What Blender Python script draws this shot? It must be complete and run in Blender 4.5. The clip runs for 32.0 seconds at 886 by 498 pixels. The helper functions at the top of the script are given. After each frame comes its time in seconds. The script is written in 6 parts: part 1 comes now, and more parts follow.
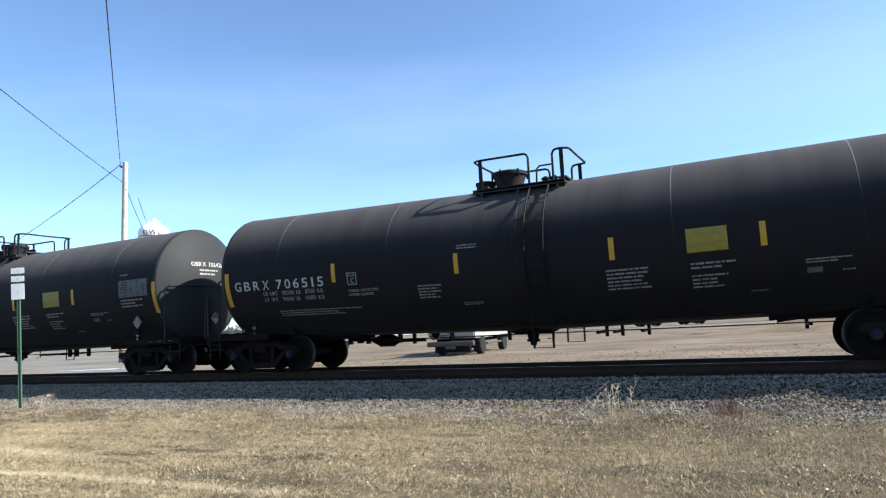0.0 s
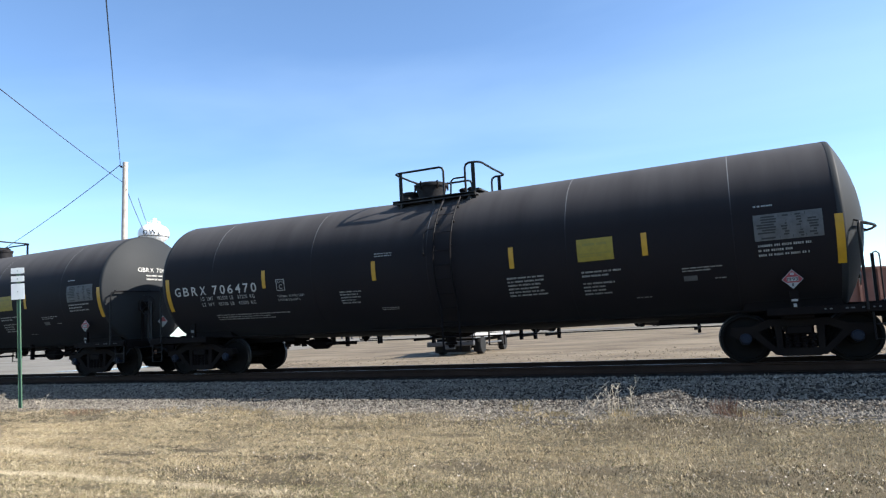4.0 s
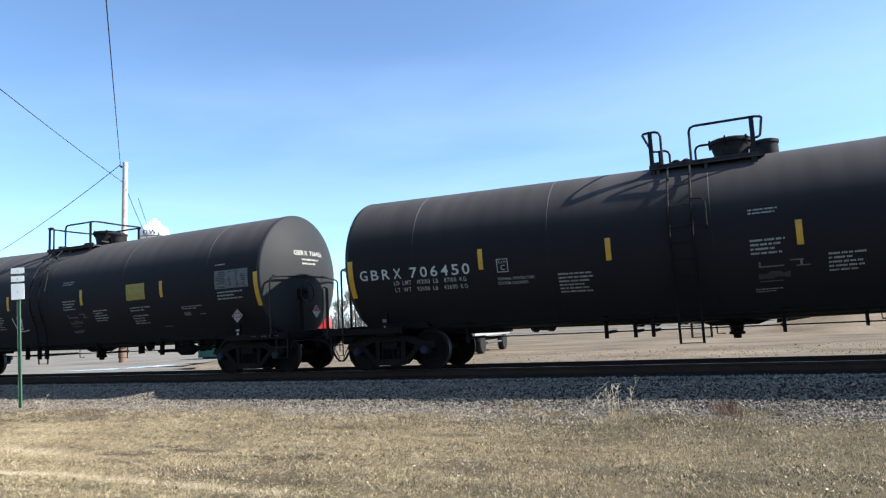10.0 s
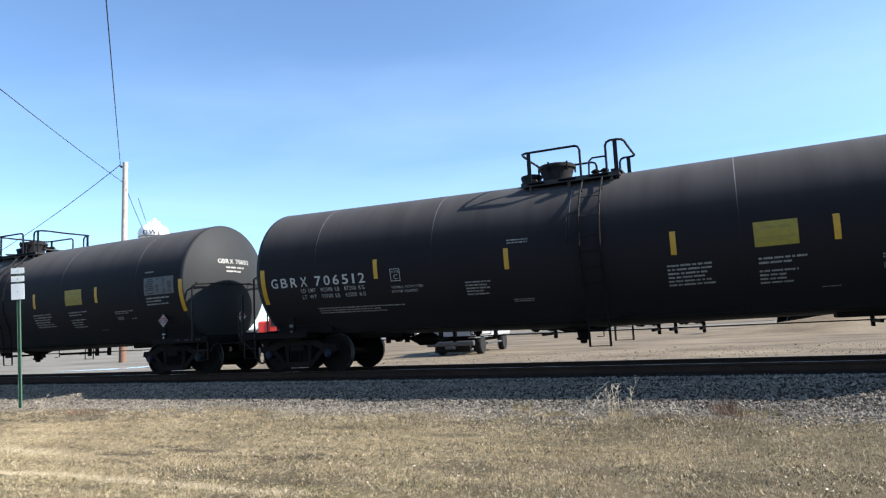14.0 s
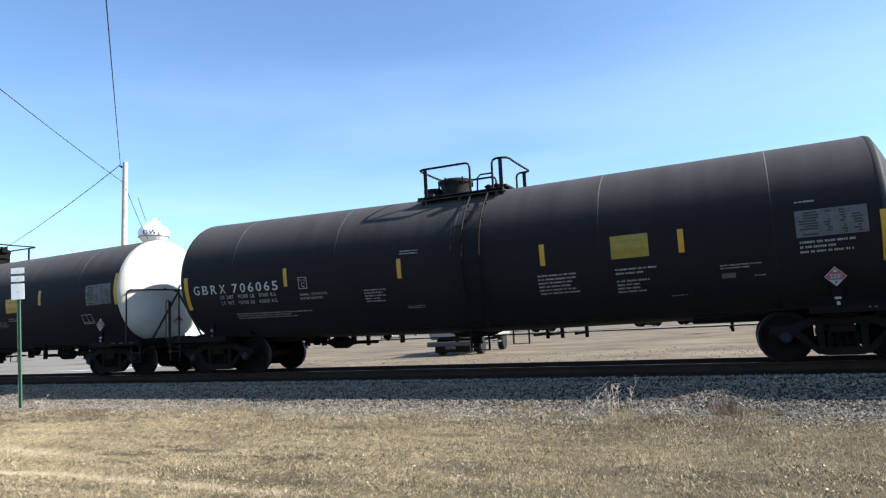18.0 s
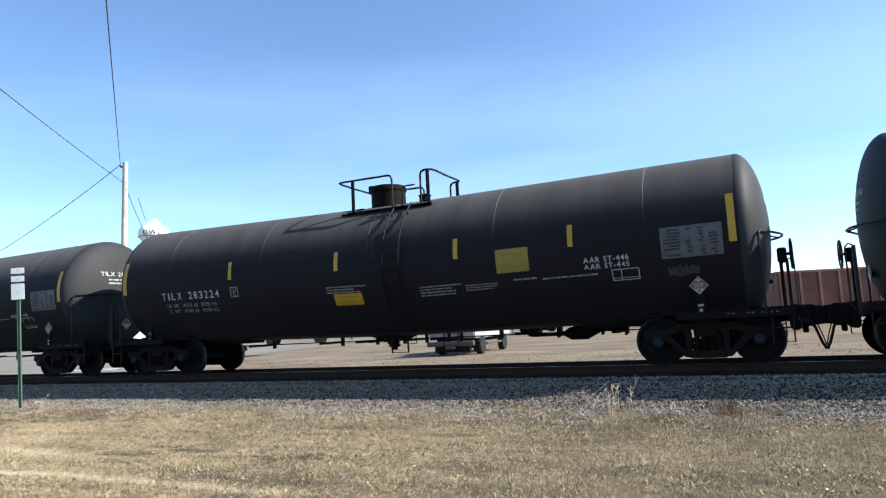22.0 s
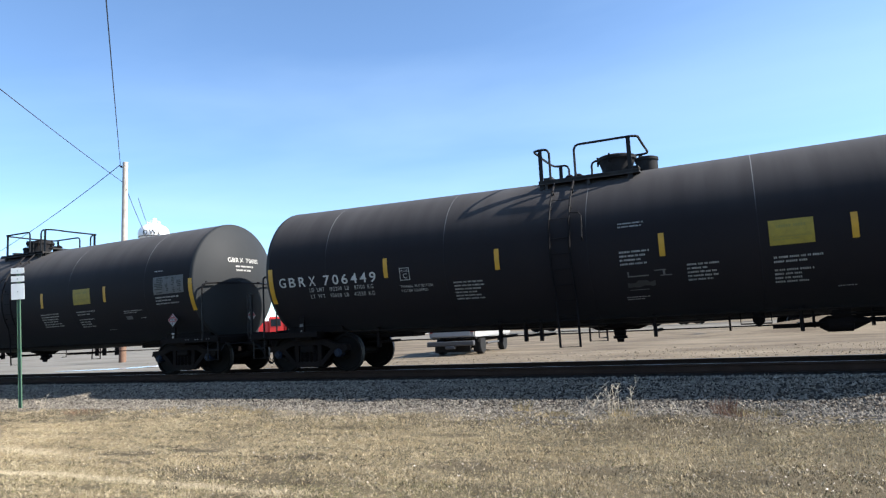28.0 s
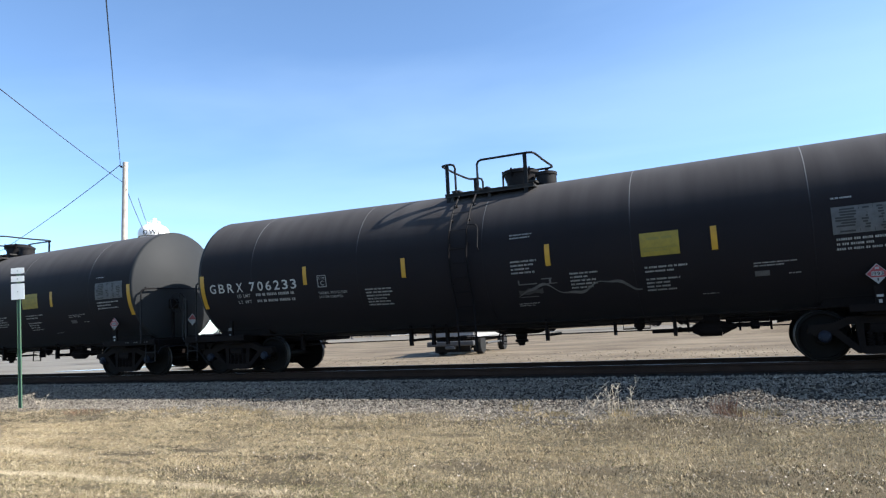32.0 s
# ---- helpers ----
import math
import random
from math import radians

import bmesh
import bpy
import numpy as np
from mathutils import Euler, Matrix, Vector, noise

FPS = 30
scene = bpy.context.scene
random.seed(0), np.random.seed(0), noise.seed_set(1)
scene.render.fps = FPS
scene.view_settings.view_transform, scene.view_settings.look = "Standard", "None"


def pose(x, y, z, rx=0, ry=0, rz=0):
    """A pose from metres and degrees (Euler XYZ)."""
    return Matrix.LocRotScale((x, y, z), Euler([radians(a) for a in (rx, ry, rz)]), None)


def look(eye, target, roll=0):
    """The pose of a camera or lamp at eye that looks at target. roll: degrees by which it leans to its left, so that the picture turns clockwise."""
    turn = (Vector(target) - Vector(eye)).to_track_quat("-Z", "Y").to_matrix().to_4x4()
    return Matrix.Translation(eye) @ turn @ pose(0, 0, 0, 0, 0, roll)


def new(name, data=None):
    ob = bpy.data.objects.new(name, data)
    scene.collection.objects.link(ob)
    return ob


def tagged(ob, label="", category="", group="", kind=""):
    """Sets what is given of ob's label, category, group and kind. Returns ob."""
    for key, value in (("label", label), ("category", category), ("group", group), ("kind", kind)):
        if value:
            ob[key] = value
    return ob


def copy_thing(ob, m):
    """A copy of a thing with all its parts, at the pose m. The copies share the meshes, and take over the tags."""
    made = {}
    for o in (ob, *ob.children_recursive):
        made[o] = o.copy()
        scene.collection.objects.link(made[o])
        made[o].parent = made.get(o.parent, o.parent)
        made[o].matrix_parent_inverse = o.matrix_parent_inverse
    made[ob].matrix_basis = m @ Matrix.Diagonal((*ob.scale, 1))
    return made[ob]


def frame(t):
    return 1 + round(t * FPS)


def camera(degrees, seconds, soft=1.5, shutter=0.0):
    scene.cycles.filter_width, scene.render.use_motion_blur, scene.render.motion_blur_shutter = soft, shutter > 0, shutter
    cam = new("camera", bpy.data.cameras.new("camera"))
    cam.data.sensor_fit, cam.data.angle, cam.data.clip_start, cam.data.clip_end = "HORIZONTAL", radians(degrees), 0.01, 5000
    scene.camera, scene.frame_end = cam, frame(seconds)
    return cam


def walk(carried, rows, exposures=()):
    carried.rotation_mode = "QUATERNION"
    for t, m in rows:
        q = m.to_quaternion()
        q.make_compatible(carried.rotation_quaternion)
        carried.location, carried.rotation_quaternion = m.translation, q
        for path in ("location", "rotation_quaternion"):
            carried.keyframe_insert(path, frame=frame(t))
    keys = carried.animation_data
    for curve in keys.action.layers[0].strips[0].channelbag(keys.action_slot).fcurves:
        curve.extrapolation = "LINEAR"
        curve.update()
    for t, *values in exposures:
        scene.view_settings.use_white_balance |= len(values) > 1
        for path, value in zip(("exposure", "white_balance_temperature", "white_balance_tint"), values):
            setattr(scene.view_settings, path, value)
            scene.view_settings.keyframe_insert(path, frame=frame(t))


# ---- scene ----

# ------------------------------------------------------------------ camera
EYE = Vector((0.0, -14.672, 1.0135))
YAW, PITCH, ROLL = radians(24.431), radians(6.465), 2.916
LENS = 67.55
AHEAD = Vector((-math.sin(YAW) * math.cos(PITCH), math.cos(YAW) * math.cos(PITCH), math.sin(PITCH)))
cam = camera(LENS, 32.0, soft=1.25)
STAND = look(EYE, EYE + AHEAD * 10, -ROLL)
# the exposure dips while the white tank heads go by
walk(cam, [(0.0, STAND), (32.0, STAND)], [(0.0, 1.3), (18.0, 1.3), (18.8, 1.13), (19.3, 1.13), (20.0, 1.22), (21.0, 1.3), (32.0, 1.3)])
RIGHT, UP = STAND.to_3x3() @ Vector((1, 0, 0)), STAND.to_3x3() @ Vector((0, 1, 0))

# ------------------------------------------------------------------ light
SUN = Vector((1.28, 0.34, 1.0)).normalized()
world = bpy.data.worlds.new("sky")
scene.world = world
world.use_nodes = True
wn, wl = world.node_tree.nodes, world.node_tree.links
sky = wn.new("ShaderNodeTexSky")
sky.sky_type, sky.sun_disc = "NISHITA", False
sky.sun_elevation = math.asin(SUN.z)
sky.sun_rotation = math.atan2(SUN.x, SUN.y)
sky.air_density, sky.dust_density, sky.ozone_density, sky.altitude = 0.75, 0.5, 2.0, 300
tint = wn.new("ShaderNodeMix")
tint.data_type, tint.blend_type = "RGBA", "MULTIPLY"
tint.inputs[0].default_value, tint.inputs[7].default_value = 1.0, (0.885, 1.0, 1.05, 1)
wl.new(sky.outputs[0], tint.inputs[6])
# thin high cloud: streaks laid out on a level sheet far up
ray = wn.new("ShaderNodeTexCoord")
axes = wn.new("ShaderNodeSeparateXYZ")
wl.new(ray.outputs["Generated"], axes.inputs[0])
lift = wn.new("ShaderNodeMath")
lift.operation, lift.inputs[1].default_value = "MAXIMUM", 0.06
wl.new(axes.outputs[2], lift.inputs[0])
sheet = wn.new("ShaderNodeVectorMath")
sheet.operation = "DIVIDE"
wl.new(ray.outputs["Generated"], sheet.inputs[0])
wl.new(lift.outputs[0], sheet.inputs[1])
wisp_map = wn.new("ShaderNodeMapping")
wisp_map.inputs["Scale"].default_value, wisp_map.inputs["Rotation"].default_value = (0.6, 1.1, 0.0), (0, 0, radians(35))
wisp_map.inputs["Location"].default_value = (6.8, 3.6, 1.48)
wl.new(sheet.outputs[0], wisp_map.inputs["Vector"])
wisp = wn.new("ShaderNodeTexNoise")
wisp.inputs["Scale"].default_value, wisp.inputs["Detail"].default_value, wisp.inputs["Roughness"].default_value, wisp.inputs["Distortion"].default_value = 0.5, 7, 0.5, 0.4
wl.new(wisp_map.outputs[0], wisp.inputs["Vector"])
thin = wn.new("ShaderNodeMapRange")
thin.inputs["From Min"].default_value, thin.inputs["From Max"].default_value, thin.inputs["To Max"].default_value = 0.4, 0.8, 0.2
wl.new(wisp.outputs["Fac"], thin.inputs["Value"])
veil = wn.new("ShaderNodeMix")
veil.data_type = "RGBA"
veil.inputs[7].default_value = (3.6, 4.9, 6.2, 1)
wl.new(thin.outputs[0], veil.inputs[0])
wl.new(tint.outputs[2], veil.inputs[6])
wl.new(veil.outputs[2], wn["Background"].inputs[0])
wn["Background"].inputs[1].default_value = 0.114
sun = new("sun", bpy.data.lights.new("sun", "SUN"))
sun.data.energy, sun.data.angle, sun.data.color = 5.0, radians(0.53), (1.0, 0.95, 0.87)
sun.matrix_world = look((60, 40, 60), Vector((60, 40, 60)) - SUN)


# ------------------------------------------------------------------ materials
def mat(name, color, rough=0.6, metal=0.0, other=None, scale=4.0, grain=60.0, amount=0.5, bump=0.15, distance=0.01, per="", spread=0.0, spec=0.5, stretch=None):
    """Principled surface with two scales of variation between color and other, fine relief, and a change of value from piece to piece."""
    m = bpy.data.materials.new(name)
    m.use_nodes = True
    n, l = m.node_tree.nodes, m.node_tree.links
    b = n["Principled BSDF"]
    b.inputs["Roughness"].default_value, b.inputs["Metallic"].default_value = rough, metal
    b.inputs["Specular IOR Level"].default_value = spec
    other = other or tuple(c * 0.6 for c in color)
    co = n.new("ShaderNodeTexCoord")
    big, fine = n.new("ShaderNodeTexNoise"), n.new("ShaderNodeTexNoise")
    big.inputs["Scale"].default_value, big.inputs["Detail"].default_value = scale, 5
    fine.inputs["Scale"].default_value, fine.inputs["Detail"].default_value = grain, 3
    place = co.outputs["Object"]
    if stretch:
        mp = n.new("ShaderNodeMapping")
        mp.inputs["Scale"].default_value = stretch
        l.new(place, mp.inputs["Vector"])
        place = mp.outputs[0]
    for t in (big, fine):
        l.new(place, t.inputs["Vector"])
    add = n.new("ShaderNodeMath")
    add.operation = "MULTIPLY_ADD"
    l.new(fine.outputs["Fac"], add.inputs[0])
    add.inputs[1].default_value = 0.45
    l.new(big.outputs["Fac"], add.inputs[2])
    ramp = n.new("ShaderNodeMapRange")
    ramp.inputs["From Min"].default_value, ramp.inputs["From Max"].default_value = 0.5, 0.95
    ramp.inputs["To Max"].default_value = amount
    l.new(add.outputs[0], ramp.inputs["Value"])
    mix = n.new("ShaderNodeMix")
    mix.data_type = "RGBA"
    mix.inputs[6].default_value, mix.inputs[7].default_value = (*color, 1), (*other, 1)
    l.new(ramp.outputs[0], mix.inputs[0])
    out = mix.outputs[2]
    if per:
        src = n.new("ShaderNodeObjectInfo" if per == "object" else "ShaderNodeNewGeometry")
        r = src.outputs["Random" if per == "object" else "Random Per Island"]
        mr = n.new("ShaderNodeMapRange")
        mr.inputs["To Min"].default_value, mr.inputs["To Max"].default_value = 1 - spread, 1 + spread
        l.new(r, mr.inputs["Value"])
        hsv = n.new("ShaderNodeHueSaturation")
        l.new(mr.outputs[0], hsv.inputs["Value"])
        l.new(out, hsv.inputs["Color"])
        out = hsv.outputs[0]
    l.new(out, b.inputs["Base Color"])
    if bump:
        bn = n.new("ShaderNodeBump")
        bn.inputs["Strength"].default_value, bn.inputs["Distance"].default_value = bump, distance
        l.new(add.outputs[0], bn.inputs["Height"])
        l.new(bn.outputs[0], b.inputs["Normal"])
    return m


M_BLACK = mat("black_tank_paint", (0.0125, 0.011, 0.0128), 0.6, 0, (0.0172, 0.0144, 0.0152), 0.6, 40, 0.8, 0.04, 0.004, spec=0.06)
# a weak sheen on the paint, strongest at grazing angles
M_BLACK.node_tree.nodes["Principled BSDF"].inputs["Sheen Weight"].default_value = 0.05
M_BLACK.node_tree.nodes["Principled BSDF"].inputs["Sheen Roughness"].default_value = 0.45


def settle_dust(m, lit_tone, most):
    """Paints light into colour: paler on what faces up, in streaks round the shell."""
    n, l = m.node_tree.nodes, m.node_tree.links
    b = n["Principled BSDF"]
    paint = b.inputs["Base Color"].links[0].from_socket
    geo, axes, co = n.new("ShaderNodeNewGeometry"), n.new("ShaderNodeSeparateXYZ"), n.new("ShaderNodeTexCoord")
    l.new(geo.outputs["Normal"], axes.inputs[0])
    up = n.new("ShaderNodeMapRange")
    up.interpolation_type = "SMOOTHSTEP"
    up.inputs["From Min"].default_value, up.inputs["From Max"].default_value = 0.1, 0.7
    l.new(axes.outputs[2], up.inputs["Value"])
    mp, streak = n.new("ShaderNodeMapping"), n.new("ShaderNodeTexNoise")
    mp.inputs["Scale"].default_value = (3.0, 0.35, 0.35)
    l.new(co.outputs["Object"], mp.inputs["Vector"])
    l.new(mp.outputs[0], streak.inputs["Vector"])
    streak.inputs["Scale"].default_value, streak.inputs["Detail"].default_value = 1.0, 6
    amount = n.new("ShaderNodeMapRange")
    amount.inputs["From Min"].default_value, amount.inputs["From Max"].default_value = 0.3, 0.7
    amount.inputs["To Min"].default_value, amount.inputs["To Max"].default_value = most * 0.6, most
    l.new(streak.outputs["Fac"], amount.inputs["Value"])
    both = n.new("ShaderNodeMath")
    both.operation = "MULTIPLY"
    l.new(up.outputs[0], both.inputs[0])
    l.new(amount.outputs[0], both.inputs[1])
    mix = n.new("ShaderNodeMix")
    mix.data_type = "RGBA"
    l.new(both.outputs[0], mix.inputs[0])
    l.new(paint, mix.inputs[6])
    mix.inputs[7].default_value = (*lit_tone, 1)
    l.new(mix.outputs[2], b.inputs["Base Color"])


# grey mixed into the upper shell's colour to stand for sun on it
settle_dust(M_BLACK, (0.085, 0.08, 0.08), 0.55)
M_GREYHEAD = mat("grey_head_paint", (0.031, 0.033, 0.0353), 0.6, 0, (0.023, 0.0245, 0.026), 0.9, 40, 0.7, 0.03, 0.004, spec=0.1)
M_WELD = mat("top_lit_weld_seam", (0.018, 0.0172, 0.019), 0.5, 0, (0.012, 0.011, 0.0128), 1.6, 30, 1.6, 0.1, 0.004, spec=0.12)
M_WHITEHEAD = mat("white_head_paint", (0.5, 0.495, 0.47), 0.5, 0, (0.28, 0.24, 0.18), 0.9, 30, 0.75, 0.03, 0.004, spec=0.3)
M_DARK = mat("dark_underframe_steel", (0.0056, 0.0045, 0.0047), 0.7, 0, (0.011, 0.008, 0.007), 2.5, 50, 0.7, 0.15, spec=0.06)
M_TRUCK = mat("dusty_cast_steel", (0.0078, 0.006, 0.0058), 0.75, 0, (0.015, 0.0115, 0.0095), 3, 50, 0.8, 0.2, spec=0.05)
M_WHEEL = mat("worn_wheel_steel", (0.0055, 0.005, 0.0047), 0.65, 0.0, (0.011, 0.009, 0.0075), 3, 50, 0.7, 0.12, spec=0.06)
M_TREAD = mat("polished_tread", (0.05, 0.048, 0.046), 0.5, 0.5, (0.03, 0.028, 0.026), 8, 60, 0.6, 0.05)
M_CAP = mat("blue_bearing_cap", (0.007, 0.013, 0.026), 0.6, 0, (0.01, 0.011, 0.016), 6, 60, 0.8, 0.1, spec=0.2)
M_RAILING = mat("black_pipe_rail", (0.0075, 0.0075, 0.009), 0.5, 0, (0.014, 0.0125, 0.012), 5, 60, 0.6, 0.06, spec=0.15)
M_LETTER = mat("white_stencil", (0.45, 0.445, 0.42), 0.6, 0, (0.24, 0.235, 0.22), 6, 60, 0.7, 0.0)
M_SMALL = mat("worn_white_stencil", (0.32, 0.315, 0.3), 0.6, 0, (0.125, 0.123, 0.117), 9, 60, 0.8, 0.0)
M_STRIPE = mat("yellow_reflective_sheet", (0.48, 0.255, 0.009), 0.45, 0, (0.3, 0.16, 0.009), 6, 80, 0.6, 0.02)
M_PANEL = mat("faded_yellow_panel", (0.27, 0.2, 0.015), 0.55, 0, (0.175, 0.13, 0.012), 8, 90, 0.8, 0.02)
M_PANELINK = mat("dark_panel_print", (0.2, 0.17, 0.03), 0.6, 0, None, 8, 60, 0.5, 0)
M_PLATE = mat("grey_data_panel", (0.092, 0.091, 0.09), 0.6, 0, (0.048, 0.048, 0.047), 9, 60, 0.8, 0.0)
M_INK = mat("black_print", (0.015, 0.015, 0.015), 0.6, 0, None, 9, 60, 0.5, 0)
M_SMEAR = mat("patched_grey_paint", (0.03, 0.03, 0.03), 0.6, 0, (0.015, 0.015, 0.015), 6, 60, 0.9, 0)
M_FADED = mat("faded_grey_spray", (0.11, 0.11, 0.105), 0.6, 0, (0.05, 0.05, 0.05), 6, 60, 0.9, 0)
M_SPRAY = mat("sprayed_white_paint", (0.55, 0.56, 0.56), 0.6, 0, (0.3, 0.3, 0.3), 6, 60, 0.8, 0)
M_REDPL = mat("red_placard", (0.24, 0.02, 0.028), 0.5, 0, None, 9, 60, 0.3, 0)
M_WHITEPL = mat("white_placard", (0.27, 0.27, 0.262), 0.5, 0, (0.19, 0.19, 0.182), 9, 60, 0.4, 0)
M_RUBBER = mat("black_rubber", (0.011, 0.011, 0.011), 0.75, 0, (0.018, 0.017, 0.016), 9, 60, 0.6, 0.05, spec=0.2)
M_DECK = mat("dusty_grey_steel", (0.05, 0.049, 0.048), 0.7, 0, (0.022, 0.021, 0.021), 4, 50, 0.9, 0.1, spec=0.1)
M_LADDER = mat("dull_black_ladder_paint", (0.0085, 0.0078, 0.0088), 0.75, 0, (0.012, 0.0105, 0.011), 5, 60, 0.6, 0.06, spec=0.04)
# lighter copy of the ladder paint, standing for sun on the top fittings
M_LADDERTOP = mat("sunlit_top_paint", (0.026, 0.025, 0.026), 0.7, 0, (0.012, 0.011, 0.012), 6, 60, 0.9, 0.08, spec=0.08)
M_RAIL = mat("brown_rail_steel", (0.026, 0.0155, 0.011), 0.7, 0.0, (0.042, 0.025, 0.018), 3, 40, 0.8, 0.1, spec=0.08)
M_RAILTOP = mat("polished_rail_head", (0.15, 0.135, 0.125), 0.45, 0.8, (0.09, 0.08, 0.075), 6, 60, 0.5, 0.03)
M_TIE = mat("weathered_tie_wood", (0.025, 0.0175, 0.013), 0.85, 0, (0.045, 0.033, 0.026), 5, 50, 0.9, 0.4, 0.01, "object", 0.25, spec=0.08)
M_STONE = mat("crushed_ballast", (0.218, 0.194, 0.164), 0.9, 0, (0.083, 0.072, 0.059), 7, 60, 0.8, 0.2, 0.005, "island", 0.42, spec=0.05)
M_BED = mat("ballast_bed", (0.055, 0.047, 0.041), 0.9, 0, (0.024, 0.02, 0.018), 9, 28, 0.9, 0.8, 0.03, spec=0.06)


M_EARTH = mat("tan_bare_earth", (0.195, 0.16, 0.116), 0.95, 0, (0.085, 0.066, 0.048), 0.5, 6, 1.0, 0.8, 0.06, spec=0.1, stretch=(0.5, 1.0, 1.0))
M_CLOD = mat("pale_earth_clod", (0.27, 0.23, 0.175), 0.95, 0, (0.09, 0.072, 0.054), 6, 40, 0.9, 0.1, 0.005, "island", 0.7, spec=0.05)
M_GRAVEL = mat("grey_gravel_lot", (0.2, 0.186, 0.162), 0.95, 0, (0.105, 0.097, 0.084), 0.4, 14, 0.9, 0.6, 0.03, spec=0.1, stretch=(0.4, 1.0, 1.0))
M_LAWN = mat("dormant_lawn_soil", (0.115, 0.092, 0.058), 0.95, 0, (0.05, 0.041, 0.026), 0.9, 25, 0.9, 0.6, 0.03, spec=0.15)
M_BLADE = mat("dry_grass_blade", (0.45, 0.365, 0.225), 0.85, 0, (0.285, 0.223, 0.132), 0.5, 6, 0.9, 0.0, 0.01, "island", 0.5, spec=0.15)
M_DEAD = mat("brown_dead_weed", (0.072, 0.058, 0.038), 0.85, 0, (0.03, 0.0245, 0.0165), 0.8, 8, 0.9, 0.0, 0.01, "island", 0.7, spec=0.12)
M_GREEN = mat("green_grass_blade", (0.16, 0.16, 0.07), 0.8, 0, (0.235, 0.2, 0.112), 0.8, 8, 0.9, 0.0, 0.01, "island", 0.45, spec=0.2)
M_BLEACH = mat("bleached_grass_blade", (0.57, 0.485, 0.34), 0.85, 0, (0.4, 0.325, 0.215), 0.8, 8, 0.7, 0.0, 0.01, "island", 0.4, spec=0.2)
M_CHIP = mat("pale_leaf_litter", (0.5, 0.46, 0.4), 0.8, 0, (0.2, 0.15, 0.1), 3, 30, 0.9, 0.0, 0.01, "island", 0.5, spec=0.3)
M_STRAW = mat("pale_straw", (0.46, 0.4, 0.31), 0.8, 0, (0.28, 0.23, 0.16), 2, 30, 0.6, 0.0, 0.01, "island", 0.35)
M_WOODPOLE = mat("weathered_pole_wood", (0.5, 0.45, 0.4), 0.85, 0, (0.33, 0.28, 0.24), 2, 30, 0.8, 0.3, 0.01)
M_GOLD = mat("golden_dry_grass", (0.42, 0.32, 0.16), 0.85, 0, (0.28, 0.2, 0.1), 0.8, 8, 0.7, 0.0, 0.01, "island", 0.45, spec=0.15)
M_RUSSET = mat("russet_dead_stems", (0.24, 0.13, 0.085), 0.85, 0, (0.13, 0.075, 0.05), 0.8, 8, 0.7, 0.0, 0.01, "island", 0.45, spec=0.15)
M_BUTT = mat("brown_treated_pole_wood", (0.2, 0.115, 0.075), 0.85, 0, (0.12, 0.07, 0.048), 2, 30, 0.8, 0.3, 0.01)
M_WIRE = mat("dark_wire", (0.03, 0.03, 0.035), 0.6, 0, None, 5, 50, 0.3, 0)
M_SIGN = mat("white_sign_sheet", (0.8, 0.8, 0.78), 0.5, 0, (0.68, 0.67, 0.62), 5, 60, 0.5, 0.02)
M_GREENPOST = mat("green_enamel_post", (0.05, 0.13, 0.085), 0.5, 0, (0.09, 0.12, 0.08), 5, 60, 0.6, 0.05)
M_RUST = mat("rusty_brown_car_paint", (0.2, 0.085, 0.058), 0.8, 0, (0.11, 0.048, 0.034), 0.8, 20, 0.9, 0.15)
M_TRUCKWHITE = mat("white_car_paint", (0.3, 0.3, 0.3), 0.35, 0, (0.25, 0.25, 0.245), 2, 60, 0.4, 0.0, spec=0.3)
M_CHROME = mat("dull_bumper_steel", (0.075, 0.075, 0.077), 0.5, 0.2, (0.04, 0.04, 0.04), 5, 60, 0.5, 0.05)
M_GLASSDARK = mat("dark_car_glass", (0.02, 0.025, 0.03), 0.06, 0, None, 3, 60, 0.2, 0)
M_TAIL = mat("red_tail_lens", (0.4, 0.02, 0.02), 0.2, 0, None, 3, 60, 0.2, 0)
M_REDPAINT = mat("red_car_paint", (0.6, 0.03, 0.025), 0.3, 0, (0.45, 0.03, 0.025), 2, 60, 0.4, 0)
M_TEAL = mat("green_dumpster_paint", (0.015, 0.125, 0.08), 0.6, 0, (0.015, 0.085, 0.06), 2, 40, 0.7, 0.1)
M_ICE = mat("dirty_ice", (0.34, 0.37, 0.4), 0.2, 0, (0.2, 0.21, 0.215), 1.5, 20, 0.7, 0.1)
M_TOWER = mat("white_tower_paint", (0.8, 0.8, 0.8), 0.45, 0, (0.7, 0.7, 0.7), 0.3, 6, 0.5, 0)
M_BARK = mat("grey_bark", (0.19, 0.165, 0.145), 0.9, 0, (0.12, 0.1, 0.09), 3, 30, 0.9, 0.3)
M_NEEDLE = mat("dark_conifer_needles", (0.035, 0.06, 0.04), 0.8, 0, (0.06, 0.08, 0.045), 1.2, 20, 0.8, 0, 0.01, "island", 0.35)
M_METALWALL = mat("pale_metal_siding", (0.68, 0.7, 0.72), 0.5, 0.1, (0.58, 0.6, 0.62), 0.6, 20, 0.6, 0.05)
M_ROOF = mat("grey_shingle_roof", (0.2, 0.19, 0.19), 0.85, 0, (0.14, 0.135, 0.13), 1.5, 30, 0.8, 0.2)
M_FARBLACK = mat("faded_black_car_paint", (0.008, 0.0085, 0.0095), 0.65, 0, (0.013, 0.0125, 0.012), 0.8, 20, 0.8, 0.05, spec=0.08)


# sun glint on the seams' upper part, put in as pale colour
settle_dust(M_WELD, (0.26, 0.255, 0.25), 0.8)


